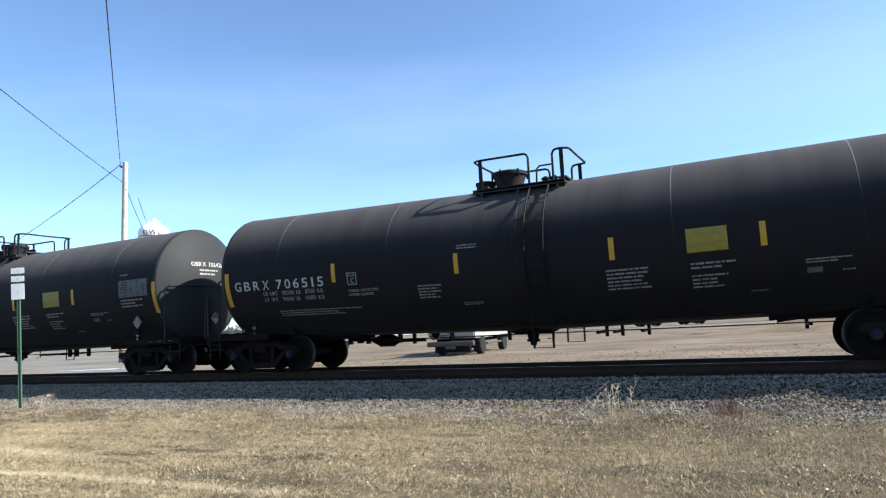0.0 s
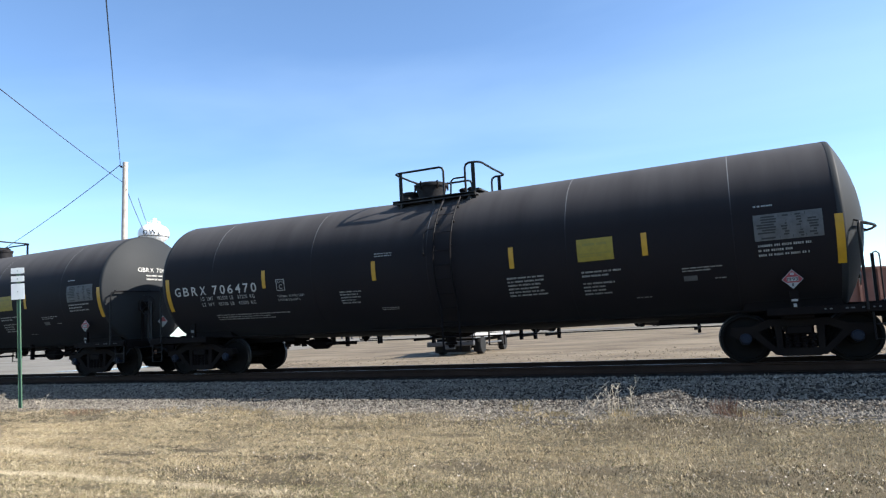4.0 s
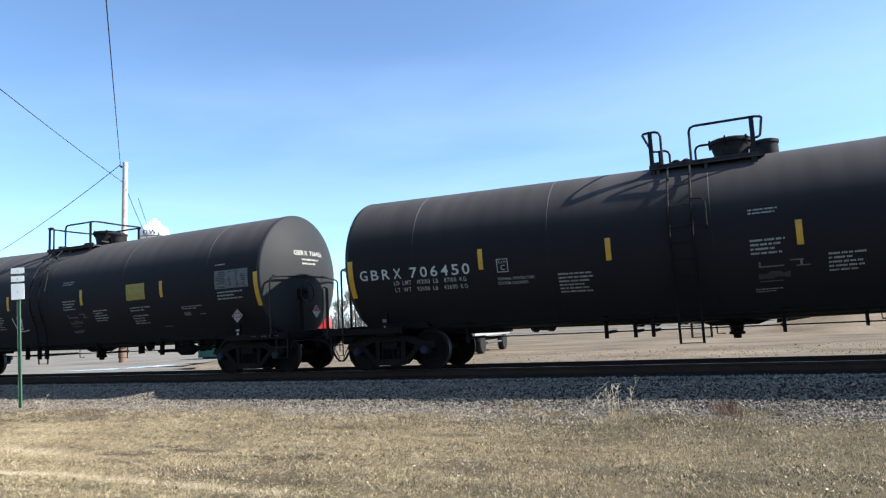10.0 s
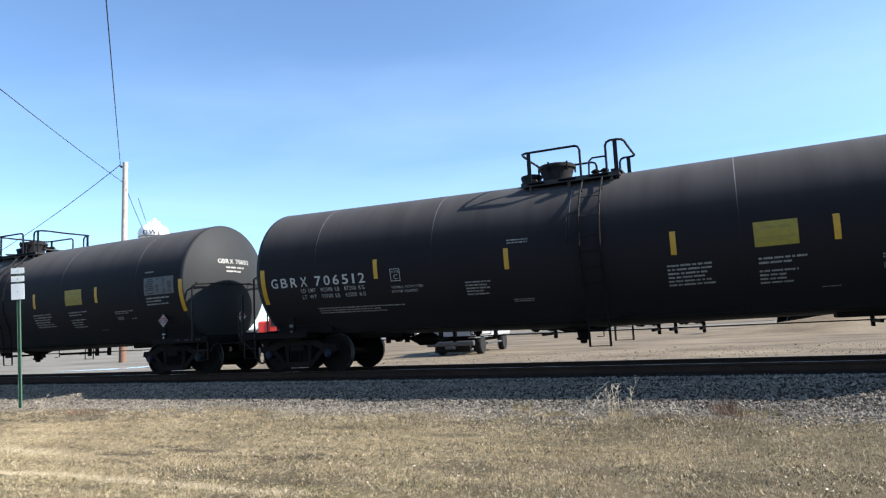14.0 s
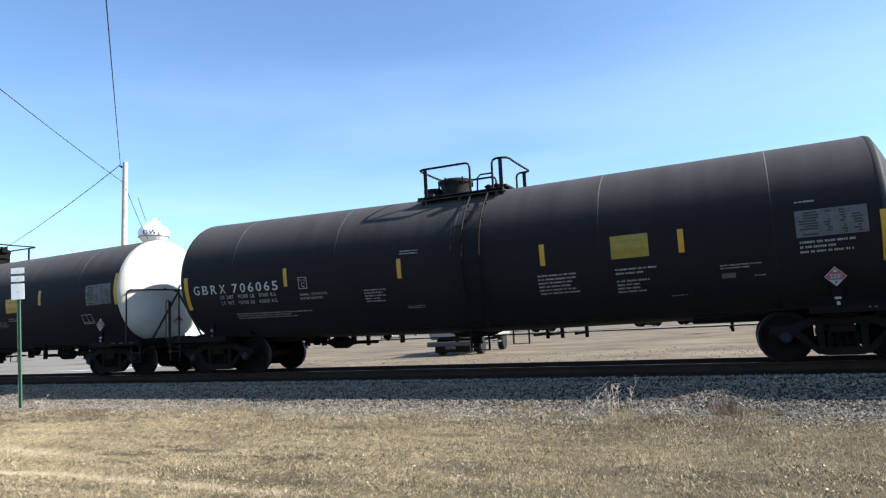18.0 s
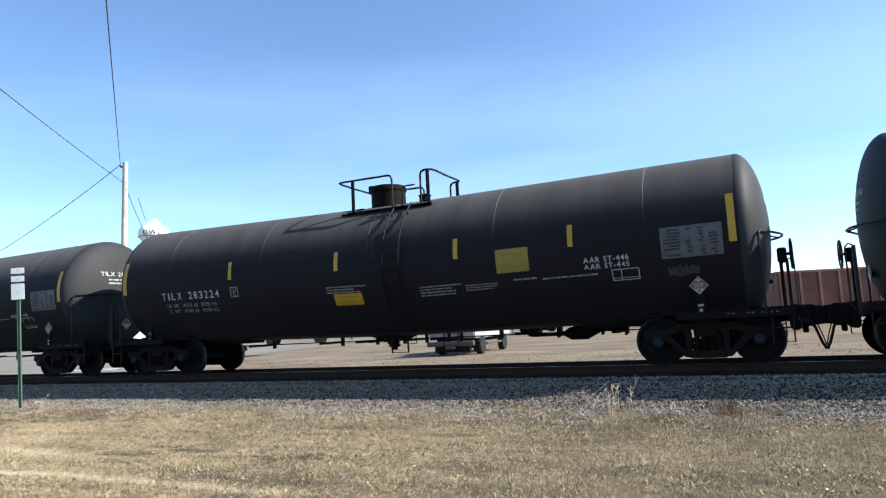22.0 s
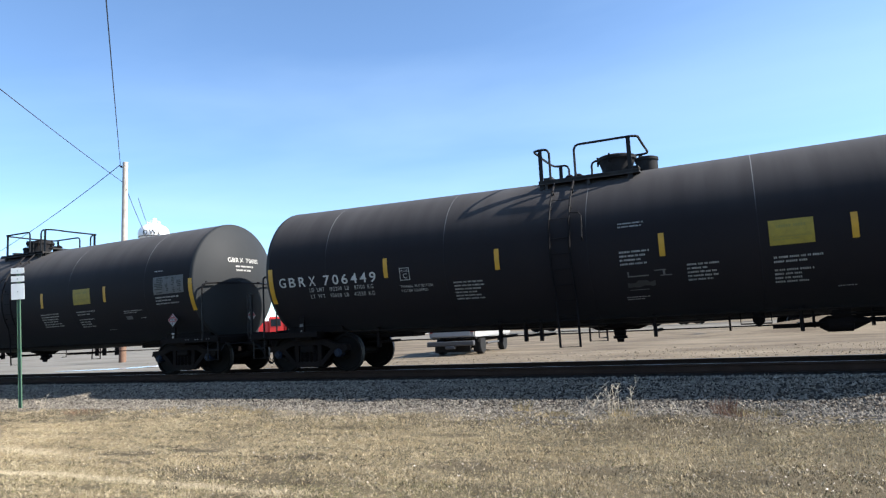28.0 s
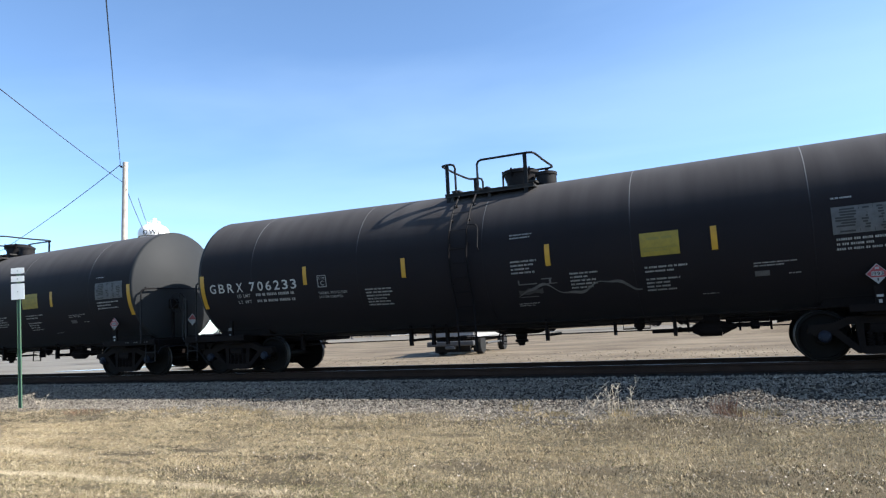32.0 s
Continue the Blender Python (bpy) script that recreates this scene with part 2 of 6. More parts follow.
# ------------------------------------------------------------------ mesh helpers
def mesh_of(name, bm, material, smooth=False):
    me = bpy.data.meshes.new(name)
    bmesh.ops.recalc_face_normals(bm, faces=bm.faces)
    bm.to_mesh(me)
    bm.free()
    for m in material if isinstance(material, (list, tuple)) else [material]:
        me.materials.append(m)
    if smooth:
        for f in me.polygons:
            f.use_smooth = True
        me.set_sharp_from_angle(angle=radians(40))
    return me


def part(name, bm, material, parent, label="", smooth=False, at=None):
    me = bm if isinstance(bm, bpy.types.Mesh) else mesh_of(name, bm, material, smooth)
    ob = new(name, me)
    ob.parent = parent
    if at is not None:
        ob.matrix_basis = at
    if label:
        ob["label"] = label
    return ob


def thing(name, label, category, group="", kind="", at=None):
    ob = new(name)
    ob.empty_display_size = 0.2
    if at is not None:
        ob.matrix_basis = at
    return tagged(ob, label, category, group, kind)


def box(bm, x0, x1, y0, y1, z0, z1, bevel=0.0, slot=0):
    m = Matrix.Translation(((x0 + x1) / 2, (y0 + y1) / 2, (z0 + z1) / 2)) @ Matrix.Diagonal((x1 - x0, y1 - y0, z1 - z0, 1))
    r = bmesh.ops.create_cube(bm, size=1, matrix=m)
    fs = {f for v in r["verts"] for f in v.link_faces}
    for f in fs:
        f.material_index = slot
    if bevel:
        es = list({e for v in r["verts"] for e in v.link_edges})
        g = bmesh.ops.bevel(bm, geom=es, offset=bevel, segments=1, affect="EDGES")
        for f in g["faces"]:
            f.material_index = slot
    return bm


def rod(bm, a, b, r0, r1=None, seg=8, slot=0):
    a, b = Vector(a), Vector(b)
    d = b - a
    m = Matrix.Translation((a + b) / 2) @ d.to_track_quat("Z", "Y").to_matrix().to_4x4()
    r = bmesh.ops.create_cone(bm, cap_ends=True, segments=seg, radius1=r0, radius2=r0 if r1 is None else r1, depth=d.length, matrix=m)
    for v in r["verts"]:
        for f in v.link_faces:
            f.material_index = slot
    return bm


def pipe(bm, pts, r, seg=8):
    """A bent pipe through the points, with mitred joints."""
    pts = [Vector(p) for p in pts]
    rings = []
    for i, p in enumerate(pts):
        t = (pts[min(i + 1, len(pts) - 1)] - pts[max(i - 1, 0)]).normalized()
        ref = Vector((0, 0, 1)) if abs(t.z) < 0.9 else Vector((0, 1, 0))
        if i and abs(t.dot(side)) < 0.95:
            u = (side - t * side.dot(t)).normalized()
        else:
            u = t.cross(ref).normalized()
        side = u
        w = t.cross(u)
        rings.append([bm.verts.new(p + (u * math.cos(a) + w * math.sin(a)) * r) for a in (2 * math.pi * k / seg for k in range(seg))])
    for q, s in zip(rings, rings[1:]):
        for k in range(seg):
            bm.faces.new((q[k], q[(k + 1) % seg], s[(k + 1) % seg], s[k]))
    bm.faces.new(rings[0][::-1])
    bm.faces.new(rings[-1])
    return bm


def lathe(bm, prof, axis="x", seg=32, centre=(0, 0, 0), slots=None):
    """Turns a profile of (along, radius) about an axis."""
    c = Vector(centre)
    rings = []
    for s, r in prof:
        ring = []
        for k in range(seg):
            a = 2 * math.pi * k / seg
            p = {"x": (s, r * math.cos(a), r * math.sin(a)), "y": (r * math.cos(a), s, r * math.sin(a)), "z": (r * math.cos(a), r * math.sin(a), s)}[axis]
            ring.append(bm.verts.new(c + Vector(p)))
        rings.append(ring)
    for j, (q, s) in enumerate(zip(rings, rings[1:])):
        for k in range(seg):
            f = bm.faces.new((q[k], q[(k + 1) % seg], s[(k + 1) % seg], s[k]))
            if slots:
                f.material_index = slots[j]
    for ring in (rings[0], rings[-1]):
        bm.faces.new(ring)
    return bm


def slab(bm, outline, y0, y1, slot=0):
    """A polygon in x and z, given thickness along y."""
    a = [bm.verts.new((x, y0, z)) for x, z in outline]
    b = [bm.verts.new((x, y1, z)) for x, z in outline]
    n = len(outline)
    for f in [bm.faces.new(a), bm.faces.new(b[::-1])] + [bm.faces.new((a[k], b[k], b[(k + 1) % n], a[(k + 1) % n])) for k in range(n)]:
        f.material_index = slot
    return bm


def B():
    return bmesh.new()


# ------------------------------------------------------------------ letters
GLYPHS = {}


def load_glyphs(chars):
    for ch in chars:
        cu = bpy.data.curves.new("glyph", "FONT")
        cu.body, cu.size, cu.resolution_u, cu.offset = ch, 1.0, 3, 0.012
        ob = new("glyph", cu)
        GLYPHS[ch] = ob
    bpy.context.view_layer.update()
    deps = bpy.context.evaluated_depsgraph_get()
    for ch, ob in list(GLYPHS.items()):
        me = bpy.data.meshes.new_from_object(ob.evaluated_get(deps))
        vs = [v.co.copy() for v in me.vertices]
        fs = [tuple(p.vertices) for p in me.polygons]
        x0, x1 = min(v.x for v in vs), max(v.x for v in vs)
        GLYPHS[ch] = ([(v.x - x0, v.y) for v in vs], fs, x1 - x0)
        cu = ob.data
        bpy.data.objects.remove(ob)
        bpy.data.curves.remove(cu)
        bpy.data.meshes.remove(me)


load_glyphs("ABCDEGHIKLMNOPQRSTUWXY0123456789-")


def stencil_line(bm, text, height, width):
    """Letters of one width, as cut into a stencil; width is that of as many full letters, and a 1 or an I takes less."""
    pitch = width / (len(text) - 0.34)
    k, x = height / 0.73, 0.0
    for ch in text:
        vs, fs, w = GLYPHS[ch]
        step = pitch * {"1": 0.8, "I": 0.62}.get(ch, 1.0)
        wide = pitch * (0.22 if ch in "1I" else 0.68)
        x0 = x + (step - pitch * 0.34 - wide) / 2
        made = [bm.verts.new((x0 + a * wide / w, b * k, 0)) for a, b in vs]
        for f in fs:
            bm.faces.new([made[i] for i in f])
        x += step
    return bm


def text_flat(bm, text, height, width=None, gap=0.16, space=0.55):
    """Letters in the plane of x and y from the origin, cap height as given; width squeezes or stretches the line."""
    k = height / 0.73
    x, out = 0.0, []
    for ch in text:
        if ch == " ":
            x += space * height
            continue
        vs, fs, w = GLYPHS[ch]
        out.append((x, vs, fs))
        x += w * k + gap * height
    total = x - gap * height
    sx = (width / total) if width else 1.0
    for x0, vs, fs in out:
        new_vs = [bm.verts.new(((x0 + a * k) * sx, b * k, 0)) for a, b in vs]
        for f in fs:
            try:
                bm.faces.new([new_vs[i] for i in f])
            except ValueError:
                pass
    return bm


def rect(bm, x0, x1, y0, y1, slot=0, nx=1, ny=1):
    vs = [[bm.verts.new((x0 + (x1 - x0) * i / nx, y0 + (y1 - y0) * j / ny, 0)) for i in range(nx + 1)] for j in range(ny + 1)]
    for j in range(ny):
        for i in range(nx):
            bm.faces.new((vs[j][i], vs[j][i + 1], vs[j + 1][i + 1], vs[j + 1][i])).material_index = slot
    return bm


def word_bars(bm, x0, x1, y1, y0, lines, rng, fill=0.46, ragged=0.35):
    """Rows of plain bars, in groups, where writing is too small to read."""
    step = (y1 - y0) / lines
    tall = step * fill
    for j in range(lines):
        top = y1 - j * step
        x, end = x0, x1 - (x1 - x0) * ragged * rng.random() * (j > 0)
        while x < end - 0.02:
            for _ in range(rng.randrange(2, 8)):
                if x > end - 0.01:
                    break
                w = min(tall * rng.uniform(0.45, 0.75), end - x)
                rect(bm, x, x + w, top - tall, top)
                x += w + tall * 0.22
            x += tall * 0.6
    return bm


# ------------------------------------------------------------------ tank cars
SH = {"R": 1.64, "Z": 2.412, "S": 0.0123, "soft": False, "flank": 0.055}
HALF = 7.87
TURN = Matrix.Rotation(math.pi, 4, "Z")
WHEEL_R, BASE, CENTRES = 0.457, 1.778, 7.10


KNUCKLE = ((0.0, -0.004), (0.045, 0.003), (0.07, 0.016), (0.082, 0.04))


def dish(r):
    """How far the head stands out at a distance r from its middle: a crown inside a tight knuckle, or a full soft ellipse."""
    if SH["soft"]:
        return HALF + 0.52 * math.sqrt(1 - min(1.0, r / SH["R"]) ** 2)
    out, inset = KNUCKLE[-1]
    rim, deep = SH["R"] - inset, 0.45
    big = (rim ** 2 + deep ** 2) / (2 * deep)
    return HALF + out + deep - big + math.sqrt(big * big - min(r, rim) ** 2)


def head_profile(skirt):
    """Half section of a head, from the shell to its middle."""
    prof = [(HALF - skirt, SH["R"] + 0.004)]
    if SH["soft"]:
        prof += [(dish(SH["R"] * f), SH["R"] * f + 0.004 * (f > 0.99)) for f in (1.0, 0.995, 0.98, 0.96, 0.93, 0.89, 0.84, 0.77, 0.68, 0.58, 0.46, 0.33, 0.2, 0.08)]
    else:
        prof += [(HALF + out, SH["R"] - inset) for out, inset in KNUCKLE]
        prof += [(dish(SH["R"] * f), SH["R"] * f) for f in (0.94, 0.9, 0.82, 0.74, 0.66, 0.57, 0.48, 0.39, 0.29, 0.19, 0.09)]
    return prof + [(dish(0), 0.02)]


def on_tank(x, deg, out=0.0):
    a = radians(deg)
    return Vector((x, -(SH["R"] + out) * math.cos(a), SH["Z"] + SH["S"] * abs(x) + (SH["R"] + out) * math.sin(a)))


def wrap(bm, x0, deg, out=0.006):
    """Lays a flat drawing on the tank's near side: x along the car from x0, y up round the shell from the angle."""
    for v in bm.verts:
        v.co = on_tank(x0 + v.co.x, deg * 0.94 + 0.3 + math.degrees(v.co.y / SH["R"]), out + v.co.z)
    return bm


def arc(deg_low, deg_high):
    return radians(deg_high - deg_low) * 0.94 * SH["R"]


SIDES = [0, 1]


def other_flank():
    """The turn to the far side of the tank, whose markings sit a little further along on one make."""
    return TURN @ Matrix.Translation((SH["flank"], 0, 0))


def both_sides(name, bm, material, car, label=""):
    """On the sides now in SIDES: 0 as drawn, 1 turned to the other flank."""
    me = mesh_of(name, bm, material)
    for k in SIDES:
        p = part(name, me, None, car, label, at=other_flank() if k else None)
        if name in ("stencil_block", "weight_stencil", "protection_stencil", "test_stencil", "scratch"):
            tagged(p, label, kind="stuff")


def shell_parts(car, head_mat, head_label):
    bm = B()
    xs = [-HALF, -6, -4, -2, -0.6, 0, 0.6, 2, 4, 6, HALF]
    rings = []
    for x in xs:
        zc = SH["Z"] + SH["S"] * math.sqrt(x * x + 0.05)
        rings.append([bm.verts.new((x, SH["R"] * math.cos(2 * math.pi * k / 72), zc + SH["R"] * math.sin(2 * math.pi * k / 72))) for k in range(72)])
    for q, s in zip(rings, rings[1:]):
        for k in range(72):
            bm.faces.new((q[k], q[(k + 1) % 72], s[(k + 1) % 72], s[k]))
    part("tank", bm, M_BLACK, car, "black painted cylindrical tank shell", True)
    bm = B()
    prof = head_profile(0.06 if head_mat is M_WHITEHEAD else 0.03)
    lathe(bm, prof, "x", 72, (0, 0, SH["Z"] + SH["S"] * HALF))
    me = mesh_of("tank_head", bm, head_mat, True)
    part("tank_head", me, None, car, head_label)
    part("tank_head", me, None, car, head_label, at=TURN)
    for x in (-6.18, -3.1, 0.02, 3.1, 6.18):
        bm = B()
        lathe(bm, [(x - 0.012, SH["R"] - 0.01), (x - 0.008, SH["R"] + 0.002), (x + 0.008, SH["R"] + 0.002), (x + 0.012, SH["R"] - 0.01)], "x", 72, (0, 0, SH["Z"] + SH["S"] * abs(x)))
        part("weld_band", bm, M_WELD, car, "", True)


def side_frame_mesh():
    """Cast side frame seen from the side: arched top, angled tension members, two openings and a spring seat."""
    bm = B()
    y0, y1 = -1.16, -0.98
    top = [(-1.16, 0.52), (-1.12, 0.66), (-0.78, 0.68), (-0.5, 0.79), (0.5, 0.79), (0.78, 0.68), (1.12, 0.66), (1.16, 0.52), (0.74, 0.54), (0.46, 0.66), (-0.46, 0.66), (-0.74, 0.54)]
    slab(bm, top, y0, y1)
    slab(bm, [(-0.36, 0.17), (-0.30, 0.13), (0.30, 0.13), (0.36, 0.17), (0.34, 0.27), (-0.34, 0.27)], y0, y1)
    for s in (-1, 1):
        slab(bm, [(s * 0.86, 0.58), (s * 0.70, 0.60), (s * 0.26, 0.15), (s * 0.40, 0.15)][::s], y0 + 0.01, y1 - 0.01)
        slab(bm, [(s * 0.40, 0.70), (s * 0.28, 0.70), (s * 0.28, 0.24), (s * 0.38, 0.24)][::s], y0 + 0.02, y1 - 0.02)
        slab(bm, [(s * 1.09, 0.6), (s * 0.69, 0.6), (s * 0.69, 0.5), (s * 0.74, 0.46), (s * 1.04, 0.46), (s * 1.09, 0.5)][::s], y0 + 0.02, y1 - 0.02)
    return mesh_of("side_frame", bm, M_TRUCK)


def spring_mesh():
    bm = B()
    for sx in (-0.19, -0.06, 0.07, 0.2):
        for sy in (-1.13, -1.01):
            pts = [(sx + 0.05 * math.cos(a), sy + 0.05 * math.sin(a), 0.27 + 0.25 * a / (10 * math.pi)) for a in (math.pi / 2 * k for k in range(21))]
            pipe(bm, pts, 0.018, 4)
            rod(bm, (sx, sy, 0.26), (sx, sy, 0.53), 0.038, seg=8)
    return mesh_of("spring_nest", bm, M_DARK)


def bolster_mesh():
    bm = B()
    box(bm, -0.2, 0.2, -1.2, 1.2, 0.52, 0.66, 0.02)
    box(bm, -0.17, 0.17, -1.19, -1.0, 0.5, 0.6)
    box(bm, -0.35, 0.35, -0.35, 0.35, 0.64, 0.76, 0.02)
    for y in (-0.96, 0.86):
        box(bm, -0.21, 0.21, y, y + 0.10, 0.18, 0.47, 0.01)
    for s in (-1, 1):
        box(bm, s * 0.42 - 0.05, s * 0.42 + 0.05, -0.85, 0.85, 0.33, 0.45, 0.01)
        for y in (-0.72, 0.72):
            box(bm, s * 0.47 - 0.06, s * 0.47 + 0.03, y - 0.06, y + 0.06, 0.22, 0.55)
    return mesh_of("truck", bm, M_DARK)


def wheel_set_mesh():
    """Axle and two wheels about their own middle."""
    bm = B()
    lathe(bm, [(-1.0, 0.075), (-0.8, 0.085), (-0.3, 0.09), (0.3, 0.09), (0.8, 0.085), (1.0, 0.075)], "y", 14)
    for s in (-1, 1):
        prof = [(0.832, 0.02), (0.832, 0.15), (0.80, 0.17), (0.77, 0.30), (0.79, 0.385), (0.832, 0.395), (0.832, 0.44), (0.822, 0.452), (0.73, WHEEL_R), (0.715, 0.478), (0.69, 0.482), (0.685, 0.39), (0.72, 0.37), (0.71, 0.2), (0.68, 0.15), (0.68, 0.02)]
        lathe(bm, [(s * a, r) for a, r in prof], "y", 32, slots=[0] * 7 + [1] * 2 + [0] * 6)
    return mesh_of("wheel_set", bm, [M_WHEEL, M_TREAD], True)


def cap_mesh():
    bm = B()
    lathe(bm, [(-1.0, 0.10), (-1.15, 0.105), (-1.18, 0.10), (-1.19, 0.08), (-1.21, 0.075), (-1.215, 0.03)], "y", 20)
    for k in range(3):
        a = 2 * math.pi * k / 3
        rod(bm, (0.055 * math.cos(a), -1.2, 0.055 * math.sin(a)), (0.055 * math.cos(a), -1.23, 0.055 * math.sin(a)), 0.018, seg=6)
    return mesh_of("bearing_cap", bm, M_CAP, True)


SIDE_FRAME, SPRINGS, BOLSTER, WHEELS, CAP = side_frame_mesh(), spring_mesh(), bolster_mesh(), wheel_set_mesh(), cap_mesh()


def running_gear(car):
    for s in (-1, 1):
        truck = part("truck", BOLSTER, None, car, "dark cast steel truck bolster", at=Matrix.Translation((s * CENTRES, 0, 0)))
        for m in (Matrix.Identity(4), TURN):
            part("side_frame", SIDE_FRAME, None, truck, "dusty dark cast steel side frame", at=m.copy())
            tagged(part("spring_nest", SPRINGS, None, truck, "", at=m.copy()), kind="stuff")
        for d in (-1, 1):
            ws = part("wheel_set", WHEELS, None, car, "dark steel wheels on an axle with polished treads", at=Matrix.Translation((s * CENTRES + d * BASE / 2, 0, WHEEL_R)))
            part("bearing_cap", CAP, None, ws, "blue bearing end cap")
            part("bearing_cap", CAP, None, ws, "blue bearing end cap", at=TURN.copy())


def draft_sill_mesh():
    """Stub sill of one end; the coupler end points to +x."""
    bm = B()
    box(bm, 4.6, 8.62, -0.33, 0.33, 0.76, 0.90, 0.01)
    box(bm, 5.4, 8.62, -0.36, 0.36, 0.88, 1.0, 0.01)
    return mesh_of("draft_sill", bm, M_DARK)


def saddle_mesh():
    bm = B()
    slab(bm, [(6.2, 0.96), (7.88, 0.96), (7.82, 1.2), (6.3, 1.2)], -0.9, 0.9)
    box(bm, 6.85, 7.35, -1.34, 1.34, 0.80, 1.0, 0.01)
    return mesh_of("tank_saddle", bm, M_DARK)


def side_sill_mesh():
    bm = B()
    box(bm, 6.6, 8.6, -1.46, -1.38, 0.86, 1.0, 0.008)
    return mesh_of("side_sill", bm, M_DARK)


def sill_mark_mesh():
    bm = B()
    for k in range(11):
        x0 = 7.5 + k * 0.08
        if k not in (2, 3, 6, 8):
            box(bm, x0, x0 + 0.03 + 0.012 * (k % 3), -1.466, -1.461, 0.93, 0.954)
    return mesh_of("sill_stencil", bm, M_PLATE)


def end_beam_mesh():
    bm = B()
    box(bm, 8.42, 8.6, -1.34, 1.34, 0.82, 0.985, 0.01)
    return mesh_of("end_beam", bm, M_DARK)


def deck_mesh():
    """Ribbed walkway plate across the end."""
    bm = B()
    prof = [(8.0, 0.99), (8.6, 0.99)]
    for k in range(5, -1, -1):
        x = 8.02 + k * 0.105
        prof += [(x + 0.055, 1.02), (x + 0.05, 1.037), (x + 0.005, 1.037), (x, 1.02)]
    slab(bm, prof, -1.40, 1.40)
    return mesh_of("end_deck", bm, M_DARK)


def coupler_mesh():
    bm = B()
    box(bm, 8.58, 8.74, -0.32, 0.32, 0.56, 1.06, 0.04)
    box(bm, 8.7, 9.02, -0.2, 0.2, 0.62, 1.04, 0.04)
    box(bm, 8.78, 8.88, -0.05, 0.05, 0.5, 0.7, 0.02)
    slab(bm, [(8.96, 0.64), (8.96, 1.02), (9.17, 1.0), (9.17, 0.66)], -0.2, -0.02)
    slab(bm, [(8.96, 0.70), (8.96, 0.96), (9.11, 0.96), (9.11, 0.70)], 0.0, 0.15)
    return mesh_of("coupler", bm, M_TRUCK)


def hose_mesh():
    bm = B()
    pipe(bm, [(8.50, -0.32, 0.76), (8.78, -0.32, 0.76), (8.92, -0.28, 0.70), (8.985, -0.2, 0.58), (9.04, -0.12, 0.42), (9.085, -0.07, 0.29), (9.13, -0.03, 0.215), (9.185, 0.0, 0.195)], 0.028, 8)
    pipe(bm, [(9.02, -0.16, 0.66), (9.08, -0.1, 0.5), (9.12, -0.05, 0.36), (9.15, -0.02, 0.25)], 0.012, 6)
    return mesh_of("air_hose", bm, M_RUBBER, True)


def end_rail_mesh():
    """Hand rail hoop that stands across the end deck."""
    bm = B()
    top = [(8.14, -1.5, 0.9), (8.14, -1.5, 2.30), (8.15, -1.48, 2.37), (8.17, -1.40, 2.41), (8.30, -1.10, 2.42), (8.54, -0.45, 2.42), (8.59, -0.20, 2.42)]
    pipe(bm, top + [(x, -y, z) for x, y, z in top[::-1]], 0.023, 7)
    for y in (-1.35, -0.4, 0.4, 1.35):
        rod(bm, (8.19 if abs(y) > 1 else 8.55, y, 2.42), (8.0 if abs(y) > 1 else 8.3, y * 0.95, 2.5), 0.016, seg=6)
    return mesh_of("end_hand_rail", bm, M_RAILING)


def grab_post_mesh():
    """A tall post on the end beam with a thin narrow hoop."""
    bm = B()
    box(bm, 8.67, 8.73, 1.27, 1.33, 0.80, 2.02, 0.008)
    pipe(bm, [(8.70, 1.3, 1.98), (8.72, 1.3, 2.03), (8.78, 1.3, 2.05), (8.825, 1.3, 2.0), (8.83, 1.3, 1.9), (8.83, 1.3, 1.0), (8.79, 1.3, 0.92), (8.70, 1.3, 0.9)], 0.014, 6)
    return mesh_of("grab_hoop", bm, M_RAILING)


def step_mesh():
    bm = B()
    pipe(bm, [(8.22, -1.40, 0.88), (8.22, -1.40, 0.40), (8.56, -1.40, 0.40), (8.56, -1.40, 0.88)], 0.017, 6)
    rod(bm, (8.22, -1.40, 0.65), (8.56, -1.40, 0.65), 0.014, seg=6)
    return mesh_of("sill_step", bm, M_RAILING)


def lever_mesh():
    bm = B()
    pipe(bm, [(8.68, -1.42, 0.62), (8.68, -1.30, 0.78), (8.70, -0.4, 0.80), (8.85, -0.12, 0.94)], 0.013, 5)
    return mesh_of("uncoupling_lever", bm, M_RAILING)


DRAFT, SADDLE, SIDE_SILL, SILL_MARK, END_BEAM = draft_sill_mesh(), saddle_mesh(), side_sill_mesh(), sill_mark_mesh(), end_beam_mesh()
DECK, COUPLER, HOSE, END_RAIL, GRAB, STEP, LEVER = deck_mesh(), coupler_mesh(), hose_mesh(), end_rail_mesh(), grab_post_mesh(), step_mesh(), lever_mesh()


